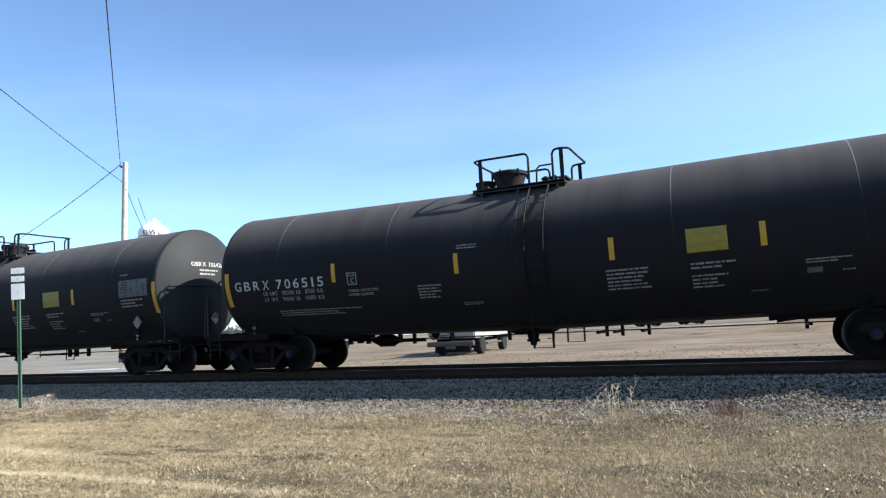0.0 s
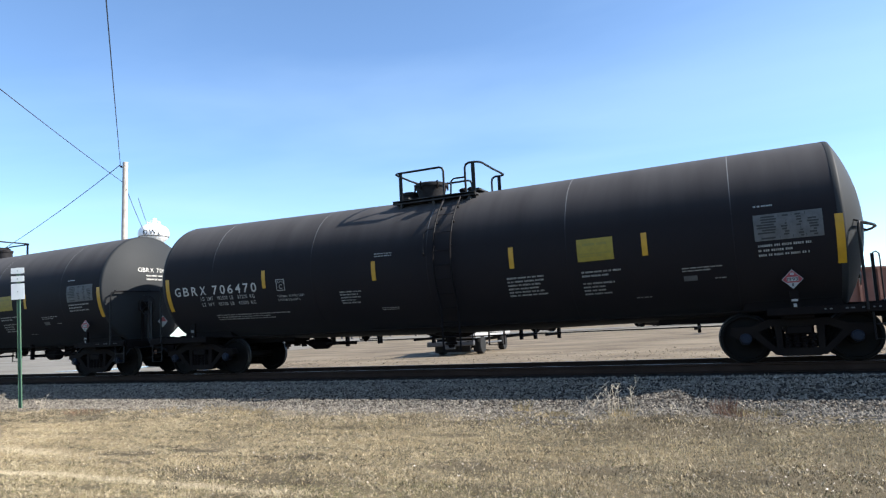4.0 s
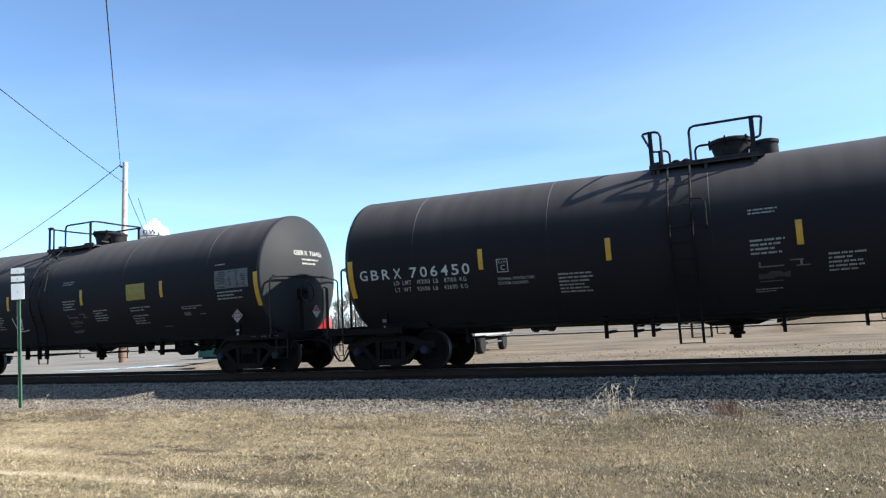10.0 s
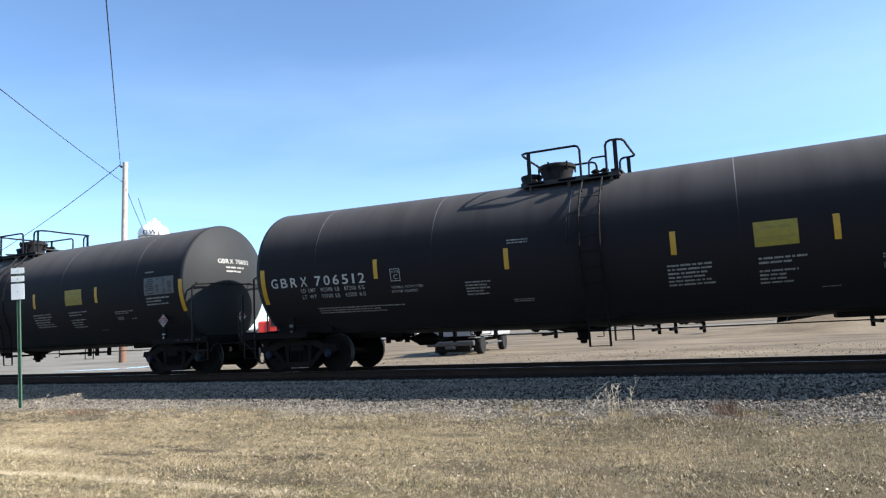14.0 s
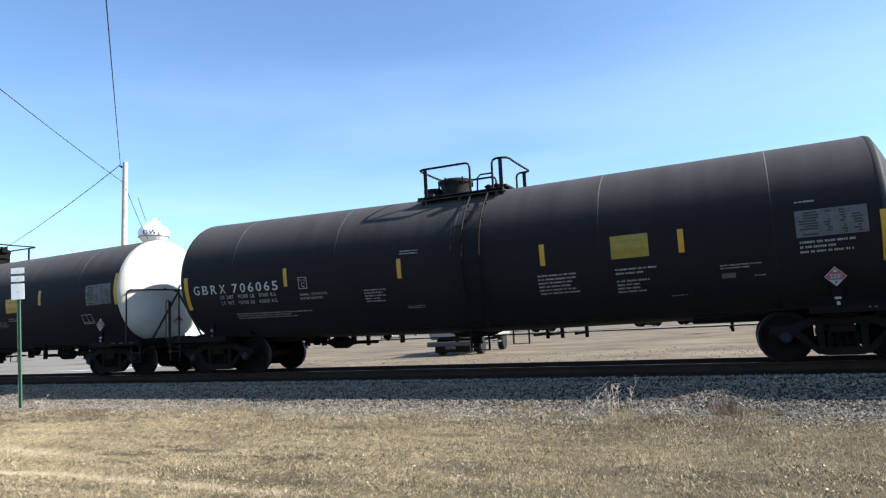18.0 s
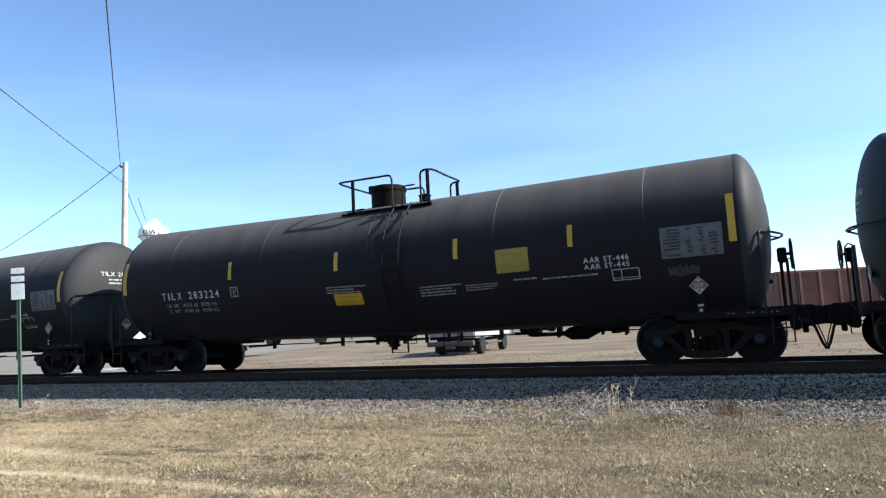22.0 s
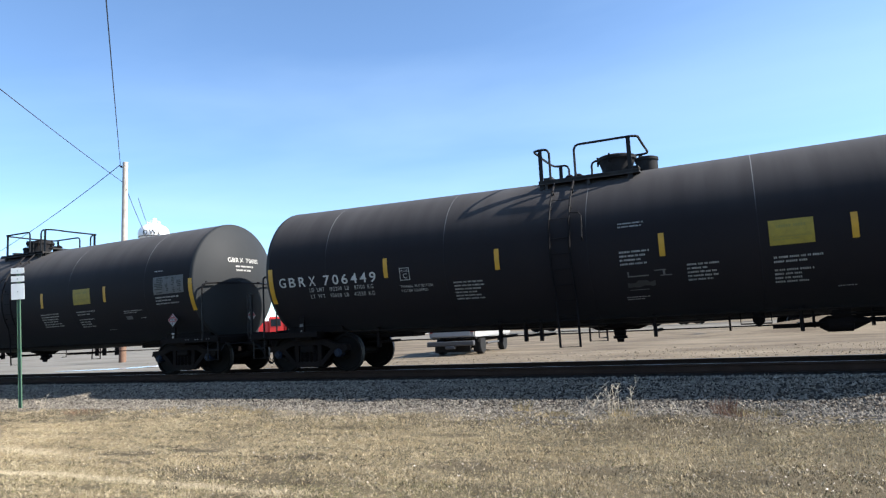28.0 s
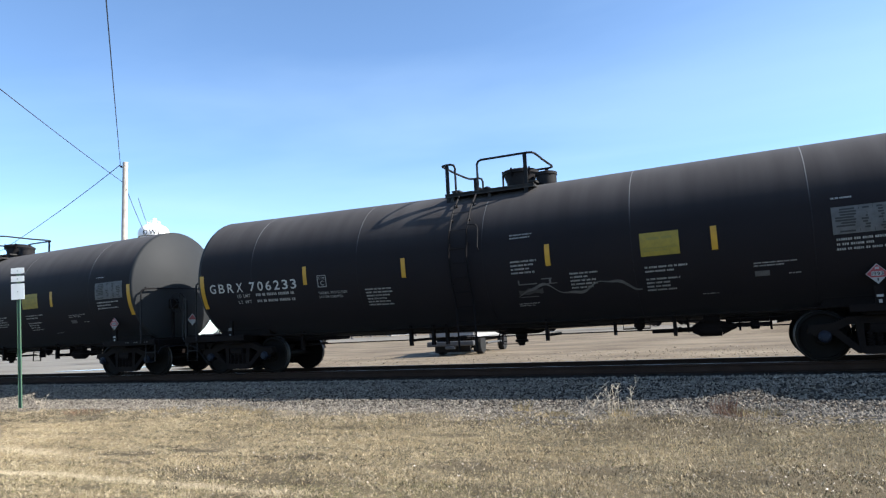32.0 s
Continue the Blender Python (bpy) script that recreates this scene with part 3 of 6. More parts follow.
def ends(car, brake_end):
    for k, m in enumerate((Matrix.Identity(4), TURN)):
        part("draft_sill", DRAFT, None, car, "dark steel stub sill", at=m.copy())
        part("tank_saddle", SADDLE, None, car, "dark steel tank saddle", at=m.copy())
        part("end_beam", END_BEAM, None, car, "", at=m.copy())
        for f in (Matrix.Identity(4), Matrix.Translation((0, 2.84, 0))):
            part("side_sill", SIDE_SILL, None, car, "", at=m @ f)
        tagged(part("sill_stencil", SILL_MARK, None, car, "", at=m.copy()), kind="stuff")
        part("end_deck", DECK, None, car, "ribbed steel end deck", at=m.copy())
        part("coupler", COUPLER, None, car, "dusty cast steel knuckle coupler", at=m.copy())
        part("air_hose", HOSE, None, car, "hanging black rubber brake hose", at=m.copy())
        part("end_hand_rail", END_RAIL, None, car, "", at=m.copy())
        part("uncoupling_lever", LEVER, None, car, "", at=m.copy())
        part("grab_hoop", GRAB, None, car, "", at=m.copy())
        part("sill_step", STEP, None, car, "", at=m.copy())
        part("sill_step", STEP, None, car, "", at=m @ Matrix.Translation((0, 2.80, 0)))
    # hand brake on the forward end
    bm = B()
    box(bm, 8.44, 8.60, -0.84, -0.58, 1.84, 2.12, 0.03)
    rod(bm, (8.58, -0.70, 2.0), (8.70, -0.70, 2.0), 0.03)
    box(bm, 8.46, 8.52, -0.74, -0.67, 1.02, 1.86)
    brake = part("brake_gear_box", bm, M_DARK, car, "black hand brake housing", at=brake_end.copy())
    bm = B()
    ring = [(8.68, -0.70 + 0.28 * math.cos(a), 2.0 + 0.28 * math.sin(a)) for a in (2 * math.pi * k / 24 for k in range(25))]
    pipe(bm, ring, 0.018, 6)
    for k in range(5):
        a = 2 * math.pi * k / 5
        rod(bm, (8.68, -0.70, 2.0), (8.68, -0.70 + 0.28 * math.cos(a), 2.0 + 0.28 * math.sin(a)), 0.012, seg=5)
    part("brake_wheel", bm, M_RAILING, brake, "black spoked brake wheel")


def ladder_meshes(x):
    """Side ladder: upper stiles with two rungs, sun painted in as a paler tone, dark lower stiles that follow the shell
    and hang below it, and a bent grab iron.
    """
    out, wide = 0.09, 0.41

    def rungs(bm, zs, path):
        hs, ys = [q.z for q in path][::-1], [q.y for q in path][::-1]
        for z in zs:
            y = float(np.interp(z, hs, ys))
            rod(bm, (x, y, z), (x + wide, y, z), 0.009, seg=5)

    top = [Vector((0, -0.96, SH["Z"] + SH["R"] - 0.16))] + [on_tank(0, q, out) for q in (50, 42, 34, 26, 20)]
    upper = B()
    for s in (x, x + wide):
        pipe(upper, [q + Vector((s, 0, 0)) for q in top], 0.021, 6)
        for q in (46, 30):
            rod(upper, on_tank(s, q, 0), on_tank(s, q, out + 0.01), 0.026, seg=6)
    rungs(upper, (SH["Z"] + 1.02, SH["Z"] + 0.6), top)
    low = [on_tank(0, q, out) for q in (20, 10, 0, -10, -20, -30)]
    low += [Vector((0, low[-1].y + 0.06, 1.2)), Vector((0, low[-1].y + 0.10, 0.42))]
    lower = B()
    for s in (x, x + wide):
        pipe(lower, [q + Vector((s, 0, 0)) for q in low], 0.024, 4)
        for q in (10, -20):
            rod(lower, on_tank(s, q, 0), on_tank(s, q, out), 0.016, seg=5)
    rungs(lower, [0.43 + 0.31 * k for k in range(8)], low)
    grab = B()
    pipe(grab, [on_tank(x + wide, 24, out), on_tank(x + wide + 0.18, 23.5, out), on_tank(x + wide + 0.24, 21, out), on_tank(x + wide + 0.25, 17, out), on_tank(x + wide + 0.25, 6, out), on_tank(x + wide + 0.25, 4, 0)], 0.016, 6)
    return mesh_of("ladder", lower, M_LADDER), mesh_of("ladder_top", upper, M_LADDERTOP), mesh_of("grab_iron", grab, M_LADDERTOP)


def top_fittings(car, shift, tall, low=0.0, back=0.0):
    """Deck, rails, ladders and fittings on top of the tank; the ladder stands at the rear end of the deck."""
    zd = SH["Z"] + SH["R"] - (0.22 if tall else 0.10)
    z = 4.66 - low
    bm = B()
    for s in (-1, 1):
        box(bm, -1.06 - back + shift, (1.32 if tall else 1.05) - back * 0.5 + shift, s * 0.78 - 0.18, s * 0.78 + 0.18, zd - 0.04, zd)
        box(bm, -1.06 - back + shift, 1.05 + shift, s * 0.94 - 0.02, s * 0.94 + 0.02, zd - 0.07, zd + 0.02)
        for x in (-0.9, 0.0, 0.85):
            box(bm, x + shift - 0.03, x + shift + 0.03, s * 0.9 - 0.03, s * 0.9 + 0.03, SH["Z"] + SH["R"] - 0.67, zd - 0.03)
    for x in (-1.04, 0.8):
        box(bm, x + shift, x + shift + 0.2, -0.62, 0.62, zd + 0.11, zd + 0.15)
    part("top_deck", bm, M_DARK if tall else M_DECK, car, "dark steel service deck on the tank top")
    Y, r = 0.92, 0.026
    ends = ((-0.75 - back, -0.94 - back, -1.05 - back), (-0.16, 0.945, 1.40)) if tall else ((-0.80, -1.0, -1.16), (-0.255, 0.875, 1.06))
    for leg, post, cross in ends:
        sg = 1 if cross > leg else -1
        x0, x1 = leg + shift, cross + shift
        bm = B()
        pipe(bm, [(x0, -Y, zd - 0.06), (x0, -Y, z - 0.10), (x0 + 0.03 * sg, -Y, z - 0.03), (x0 + 0.10 * sg, -Y, z),
                  (x1 - 0.12 * sg, -Y, z), (x1 - 0.03 * sg, -Y * 0.95, z), (x1, -Y * 0.85, z), (x1, 0, z - 0.01), (x1, Y * 0.7, z), (x1 - 0.03 * sg, Y * 0.85, z), (x1 - 0.12 * sg, Y * 0.92, z),
                  (x0 + 0.10 * sg, Y * 0.92, z), (x0 + 0.03 * sg, Y * 0.92, z - 0.03), (x0, Y * 0.92, z - 0.10), (x0, Y * 0.92, zd - 0.06)], r, 7)
        rail = part("top_hand_rail", bm, M_RAILING, car, "black bent pipe hand rail")
        for s in (-1, 0.92):
            bm = B()
            box(bm, post + shift - 0.042, post + shift + 0.042, s * Y - 0.012, s * Y + 0.012, zd - 0.2, z)
            part("rail_post", bm, M_RAILING, rail)
    bm = B()
    pipe(bm, [(-0.78 + shift, 0.85, 4.34 - low), (-0.51 + shift, 0.85, 4.34 - low), (-0.44 + shift, 0.85, 4.28 - low), (-0.42 + shift, 0.85, zd)], 0.02, 6)
    part("low_rail", bm, M_RAILING, car)
    if tall:
        bm = B()
        lathe(bm, [(3.8 - low, 0.44), (4.42 - low, 0.44), (4.44 - low, 0.465), (4.53 - low, 0.465), (4.57 - low, 0.43), (4.60 - low, 0.2), (4.61 - low, 0.02)], "z", 28, (0.41 + shift, 0, 0))
        man = part("manway", bm, M_DARK, car, "tall dark round manway housing", True)
        bm = B()
        box(bm, 0.80 + shift, 0.94 + shift, -0.1, 0.1, 4.44 - low, 4.65 - low, 0.01)
        part("hinge", bm, M_DARK, man)
        bm = B()
        lathe(bm, [(3.8 - low, 0.14), (4.2 - low, 0.14), (4.22 - low, 0.17), (4.26 - low, 0.1)], "z", 16, (-0.62 + shift, 0, 0))
        part("valve", bm, M_DARK, car, "", True)
    else:
        bm = B()
        lathe(bm, [(3.9, 0.31), (4.2, 0.33), (4.38, 0.385), (4.39, 0.42), (4.45, 0.425), (4.48, 0.39), (4.5, 0.1), (4.505, 0.02)], "z", 28, (0.47 + shift, 0, 0))
        man = part("manway", bm, M_LADDERTOP, car, "low dark round manway with a bolted lid", True)
        for k in range(6):
            bm = B()
            a = math.pi / 3 * k + 0.3
            rod(bm, (0.47 + shift + 0.41 * math.cos(a), 0.41 * math.sin(a), 4.3), (0.47 + shift + 0.41 * math.cos(a), 0.41 * math.sin(a), 4.5), 0.022, seg=6)
            part("eye_bolt", bm, M_DARK, man)
        bm = B()
        lathe(bm, [(3.9, 0.23), (4.26, 0.23), (4.27, 0.25), (4.33, 0.25), (4.35, 0.2), (4.355, 0.02)], "z", 24, (1.11 + shift, -0.1, 0))
        part("valve_housing", bm, M_LADDERTOP, car, "", True)
        for x in (-0.62, -0.42):
            bm = B()
            lathe(bm, [(3.95, 0.07), (4.17, 0.07), (4.18, 0.1), (4.21, 0.1), (4.25, 0.04)], "z", 12, (x + shift, 0.1, 0))
            part("relief_valve", bm, M_DARK, car, "", True)
    meshes = ladder_meshes(-0.71 + shift)
    for flip in (False, True):
        trio = []
        for me in meshes:
            if flip:
                me = me.copy()
                me.transform(Matrix.Diagonal((1, -1, 1, 1)))
                me.flip_normals()
            trio.append(me)
        lad = part("ladder", trio[0], None, car, "black steel side ladder")
        part("ladder_top", trio[1], None, lad, "upper rungs in a paler sunlit grey")
        part("grab_iron", trio[2], None, lad)


def under_fittings(car, kind):
    """Brake pipe, rod, hangers, outlet and cylinder under the tank; q is the end that has the hand brake."""
    q = -1 if kind == "tilx" else 1
    bm = B()
    pipe(bm, [(-6.1, -0.7, 0.9), (-5.5, -0.75, 0.84), (5.5, -0.75, 0.84), (6.1, -0.7, 0.9)], 0.018, 6)
    part("brake_pipe", bm, M_DARK, car, "thin dark brake pipe")
    for y in (-0.9, 0.9):
        bm = B()
        pipe(bm, [(-6.5, y, 0.97), (-5.5, y, 0.945), (5.5, y, 0.945), (6.5, y, 0.97)], 0.024, 6)
        part("side_pipe", bm, M_TRUCK, car)
    bm = B()
    rod(bm, (-6.0, -0.6, 0.68), (6.0, -0.6, 0.68), 0.013, seg=6)
    part("brake_rod", bm, M_DARK, car, "thin dark brake rod")
    places = (-5.3, -2.2, -1.62, -1.27, 1.08, 3.68) if kind != "tilx" else (-5.3, -3.74, -1.25, -0.91, -0.28, 0.36, 0.83, 1.18, 2.28, 4.6)
    for x in places:
        bm = B()
        w, low = (0.032, 0.55) if kind != "tilx" else (0.026, 0.56)
        box(bm, x - w, x + w, -0.82, -0.70, low, 1.02, 0.006)
        box(bm, x - 0.03, x + 0.03, -0.7, 0.3, 0.64, 0.70)
        part("pipe_hanger", bm, M_DARK, car)
    bm = B()
    lathe(bm, [(0.95, 0.42), (0.76, 0.40), (0.70, 0.14), (0.58, 0.12), (0.57, 0.15), (0.52, 0.15), (0.51, 0.08), (0.44, 0.07)], "z", 20, (0.25, 0, 0))
    slab(bm, [(-0.55, 0.84), (1.05, 0.84), (0.65, 0.70), (-0.2, 0.70)], -0.03, 0.03)
    part("bottom_outlet", bm, M_DARK, car, "dark bottom outlet valve with skid", True)
    bm = B()
    pipe(bm, [(-0.1, -0.5, 0.9), (-0.1, -0.5, 0.56), (0.05, -0.45, 0.56)], 0.014, 5)
    part("outlet_lever", bm, M_RAILING, car)
    # U-shaped bracket with a small pot
    bm = B()
    pipe(bm, [(2.65 * q, -0.6, 0.95), (2.65 * q, -0.6, 0.72), (3.19 * q, -0.6, 0.72), (3.19 * q, -0.6, 0.95)], 0.015, 5)
    part("pot_bracket", bm, M_DARK, car)
    bm = B()
    lathe(bm, [(0.95, 0.11), (0.76, 0.11), (0.70, 0.06), (0.66, 0.02)], "z", 12, (2.97 * q, -0.55, 0))
    part("dirt_pot", bm, M_DARK, car, "", True)
    bm = B()
    rod(bm, (4.12 * q, -0.45, 0.66), (4.52 * q, -0.45, 0.66), 0.15, seg=14)
    rod(bm, (4.52 * q, -0.45, 0.67), (4.80 * q, -0.45, 0.70), 0.14, 0.04, seg=14)
    rod(bm, (4.12 * q, -0.45, 0.66), (3.98 * q, -0.45, 0.66), 0.15, 0.07, seg=14)
    rod(bm, (3.2 * q, -0.45, 0.64), (4.0 * q, -0.45, 0.66), 0.035, 0.05, seg=8)
    box(bm, 4.35 * q - 0.15, 4.35 * q + 0.15, -0.54, -0.36, 0.74, 0.98)
    part("brake_cylinder", bm, M_DARK, car, "dark brake cylinder")
    for x in (2.45, 3.9, 4.85, 5.4):
        bm = B()
        box(bm, x * q - 0.018, x * q + 0.018, -0.5, -0.3, 0.6, 1.0)
        part("lever_hanger", bm, M_DARK, car)
    bm = B()
    box(bm, 5.1 * q - 0.32, 5.1 * q + 0.32, -0.5, -0.4, 0.69, 0.75)
    box(bm, 5.12 * q - 0.08, 5.12 * q + 0.08, -0.52, -0.38, 0.62, 0.78, 0.02)
    part("brake_lever", bm, M_DARK, car)
    if kind == "tilx":
        bm = B()
        box(bm, -3.36, -3.1, -0.75, -0.4, 0.62, 0.98, 0.02)
        box(bm, -3.36, -2.73, -0.62, -0.55, 0.66, 0.72)
        part("control_valve", bm, M_DARK, car)


PLACARD_X = 7.06


def placard(car):
    """Hazard diamond on a bracket at each side, at the right-hand end."""
    for m in (Matrix.Identity(4), TURN):
        bm = B()
        box(bm, PLACARD_X - 0.07, PLACARD_X + 0.07, -1.460, -1.400, 0.98, 1.3)
        box(bm, PLACARD_X - 0.05, PLACARD_X + 0.05, -1.465, -1.460, 1.1, 1.14, slot=1)
        box(bm, PLACARD_X - 0.025, PLACARD_X + 0.025, -1.465, -1.460, 1.0, 1.06, slot=1)
        h = 0.172
        zc = 1.49
        slab(bm, [(PLACARD_X - h, zc), (PLACARD_X, zc + h), (PLACARD_X + h, zc), (PLACARD_X, zc - h)], -1.475, -1.460, 1)
        h2 = 0.158
        slab(bm, [(PLACARD_X - h2 * 0.62, zc - h2 * 0.38), (PLACARD_X - h2, zc), (PLACARD_X, zc + h2), (PLACARD_X + h2, zc), (PLACARD_X + h2 * 0.62, zc - h2 * 0.38)], -1.480, -1.474, 2)
        box(bm, PLACARD_X - 0.09, PLACARD_X + 0.09, -1.486, -1.478, zc - 0.035, zc + 0.04, slot=1)
        digits = B()
        text_flat(digits, "1993", 0.062, 0.17)
        for v in digits.verts:
            v.co = Vector((PLACARD_X - 0.085 + v.co.x, -1.489, zc - 0.029 + v.co.y))
        for f in digits.faces:
            f.material_index = 3
        tmp = bpy.data.meshes.new("digits")
        digits.to_mesh(tmp)
        digits.free()
        bm.from_mesh(tmp)
        bpy.data.meshes.remove(tmp)
        box(bm, PLACARD_X - 0.03, PLACARD_X + 0.03, -1.486, -1.478, zc + 0.075, zc + 0.115, slot=1)
        box(bm, PLACARD_X - 0.012, PLACARD_X + 0.012, -1.486, -1.478, zc - 0.12, zc - 0.075, slot=3)
        left = B()
        box(left, -7.11, -6.97, -1.460, -1.400, 0.98, 1.36)
        box(left, -7.09, -6.99, -1.466, -1.460, 1.12, 1.19, slot=1)
        box(left, -7.06, -7.02, -1.466, -1.460, 1.0, 1.04, slot=1)
        part("placard_bracket", left, [M_DARK, M_FADED], car, "dark bracket with two small grey plates", at=m.copy())
        part("hazard_placard", bm, [M_DARK, M_WHITEPL, M_REDPL, M_INK], car, "red and white diamond hazard placard", at=m)


def head_placard(car):
    """Small hazard diamond on a bracket in front of each head."""
    for m in (Matrix.Identity(4), TURN):
        bm = B()
        h, zc, y, x = 0.175, 1.53, 0.2, dish(1.0) + 0.06
        for a, x0, x1, slot, top in ((h, x, x + 0.012, 1, False), (h * 0.88, x + 0.01, x + 0.016, 2, True)):
            pts = [(y - a, zc), (y, zc + a), (y + a, zc)] + ([] if top else [(y, zc - a)])
            front, back = [bm.verts.new((x1, q, z)) for q, z in pts], [bm.verts.new((x0, q, z)) for q, z in pts]
            n = len(pts)
            for f in [bm.faces.new(front), bm.faces.new(back[::-1])] + [bm.faces.new((front[k], back[k], back[(k + 1) % n], front[(k + 1) % n])) for k in range(n)]:
                f.material_index = slot
        box(bm, x - 0.2, x, y - 0.03, y + 0.03, zc - 0.04, zc + 0.04)
        part("hazard_placard", bm, [M_DARK, M_WHITEPL, M_REDPL], car, "red and white diamond placard on the tank head", at=m)


def stripe(car, x, low, high, width):
    bm = B()
    rect(bm, -width / 2, width / 2, 0, arc(low, high), ny=6)
    both_sides("reflective_stripe", wrap(bm, x, low), M_STRIPE, car, "yellow reflective stripe")


def text_block(car, x0, x1, low, high, lines, seed, name="stencil_block"):
    bm = B()
    word_bars(bm, 0, x1 - x0, arc(low, high), 0, lines, random.Random(seed))
    both_sides(name, wrap(bm, x0, low), M_SMALL, car)


def data_panel(car, x0, x1, low, high):
    bm = B()
    rect(bm, 0, x1 - x0, 0, arc(low, high), nx=2, ny=5)
    wrap(bm, x0, low, 0.005)
    b2 = B()
    rng = random.Random(5)
    w, h = x1 - x0, arc(low, high)
    for j in range(9):
        for c0, c1 in ((0.04, 0.34), (0.40, 0.52), (0.60, 0.72), (0.78, 0.94)):
            if rng.random() < 0.8:
                a = c0 + rng.random() * 0.08
                rect(b2, w * a, w * (c1 - rng.random() * 0.04), h * (0.06 + j * 0.1), h * (0.06 + j * 0.1 + 0.062))
    for c in (0.37, 0.56, 0.75):
        rect(b2, w * c, w * c + 0.008, 0.02, h - 0.02)
    wrap(b2, x0, low, 0.010)
    me, me2 = mesh_of("data_panel", bm, M_PLATE), mesh_of("panel_print", b2, M_INK)
    for m in [(Matrix.Identity(4), other_flank())[k] for k in SIDES]:
        p = part("data_panel", me, None, car, "worn grey stencilled data panel", at=m.copy())
        tagged(part("panel_print", me2, None, p), kind="stuff")


def yellow_panel(car, x0, x1, low, high, ink=True, material=None, name="warning_panel"):
    bm = B()
    rect(bm, 0, x1 - x0, 0, arc(low, high), nx=2, ny=5)
    wrap(bm, x0, low, 0.006)
    me = mesh_of(name, bm, material or M_PANEL)
    b2 = B()
    if ink:
        h = arc(low, high)
        word_bars(b2, 0.12, x1 - x0 - 0.1, h * 0.8, h * 0.62, 1, random.Random(3), 0.6)
        word_bars(b2, 0.06, x1 - x0 - 0.05, h * 0.36, h * 0.14, 2, random.Random(4), 0.5)
        wrap(b2, x0, low, 0.011)
        me2 = mesh_of("panel_print", b2, M_PANELINK)
    for m in [(Matrix.Identity(4), other_flank())[k] for k in SIDES]:
        p = part(name, me, None, car, "faded yellow warning panel", at=m.copy())
        if ink:
            tagged(part("panel_print", me2, None, p), kind="stuff")


def box_mark(car, x0, x1, low, high):
    """Outlined square stencil with a letter C."""
    bm = B()
    w, h, t = x1 - x0, arc(low, high), 0.018
    rect(bm, 0, w, 0, t), rect(bm, 0, w, h - t, h), rect(bm, 0, t, t, h - t), rect(bm, w - t, w, t, h - t)
    for word, tall, wide, fx, fy in (("PLATE", 0.052, w * 0.68, 0.16, 0.66), ("C", 0.115, None, 0.33, 0.16)):
        c = B()
        text_flat(c, word, tall, wide)
        for v in c.verts:
            v.co.x += w * fx
            v.co.y += h * fy
        tmp = bpy.data.meshes.new("c")
        c.to_mesh(tmp)
        c.free()
        bm.from_mesh(tmp)
        bpy.data.meshes.remove(tmp)
    both_sides("class_mark", wrap(bm, x0, low), M_SMALL, car, "white outlined square stencil")


def smear(car, x0, x1, low, high, seed, material=None, name="paint_patch"):
    bm = B()
    rng = random.Random(seed)
    h = arc(low, high)
    n = 10
    vs0 = [bm.verts.new(((x1 - x0) * k / n, h * rng.uniform(0, 0.25), 0)) for k in range(n + 1)]
    vs1 = [bm.verts.new(((x1 - x0) * k / n, h * rng.uniform(0.6, 1.0), 0)) for k in range(n + 1)]
    for k in range(n):
        bm.faces.new((vs0[k], vs0[k + 1], vs1[k + 1], vs1[k]))
    both_sides(name, wrap(bm, x0, low, 0.004), material or M_SMEAR, car)


def head_letters(car, text):
    """Small white number on each head, bent to its dish."""
    bm = B()
    text_flat(bm, text, 0.13, 1.15)
    zc = SH["Z"] + SH["S"] * HALF
    word = B()
    for b, dy, dz in ((bm, -0.69, 0.50), (word, -0.69, 0.08)):
        if b is word:
            word_bars(word, 0.24, 0.94, 0.33, 0.11, 2, random.Random(9), 0.42, 0.2)
        for v in b.verts:
            y, z = dy + v.co.x, dz + v.co.y
            v.co = Vector((dish(min(1.6, math.hypot(y, z))) + 0.008, y, zc + z))
    tmp = bpy.data.meshes.new("w")
    word.to_mesh(tmp)
    word.free()
    bm.from_mesh(tmp)
    bpy.data.meshes.remove(tmp)
    me = mesh_of("head_number", bm, M_LETTER)
    tagged(part("head_number", me, None, car, "white stencilled number on the tank head"), kind="stuff")
    tagged(part("head_number", me, None, car, "white stencilled number on the tank head", at=TURN.copy()), kind="stuff")


def side_number(car, mark, x0, x1, low, height, load=None, lx0=-6.7, lx1=-4.93, llow=(-21.5, -27.5), split=0.40):
    letters, digits = mark.split(" ")
    w = x1 - x0
    for name, text, a, z in (("reporting_mark", letters, 0.0, split - 0.01), ("car_number", digits, split + 0.075, 1.0)):
        bm = B()
        stencil_line(bm, text, height, w * (z - a))
        both_sides(name, wrap(bm, x0 + w * a, low), M_LETTER, car, "white stencilled letters" if a == 0 else "white stencilled number")
    bm = B()
    rows = ("LD LMT", "LT WT")
    for k in range(2):
        b = B()
        if load:
            text_flat(b, rows[k] + "  " + load[k][0] + " LB  " + load[k][1] + " KG", 0.10, lx1 - lx0, 0.2, 0.8)
        else:
            text_flat(b, rows[k], 0.09, 0.42)
            word_bars(b, 0.6, lx1 - lx0, 0.085, 0.0, 1, random.Random(7), 0.8)
        wrap(b, lx0, llow[k])
        tmp = bpy.data.meshes.new("w")
        b.to_mesh(tmp)
        b.free()
        bm.from_mesh(tmp)
        bpy.data.meshes.remove(tmp)
    both_sides("weight_stencil", bm, M_SMALL, car, "small white weight lettering")


def side_decals(car, blocks, seed):
    for k, (x0, x1, low, high, lines) in enumerate(blocks):
        text_block(car, x0, x1, low, high, lines, seed + k)


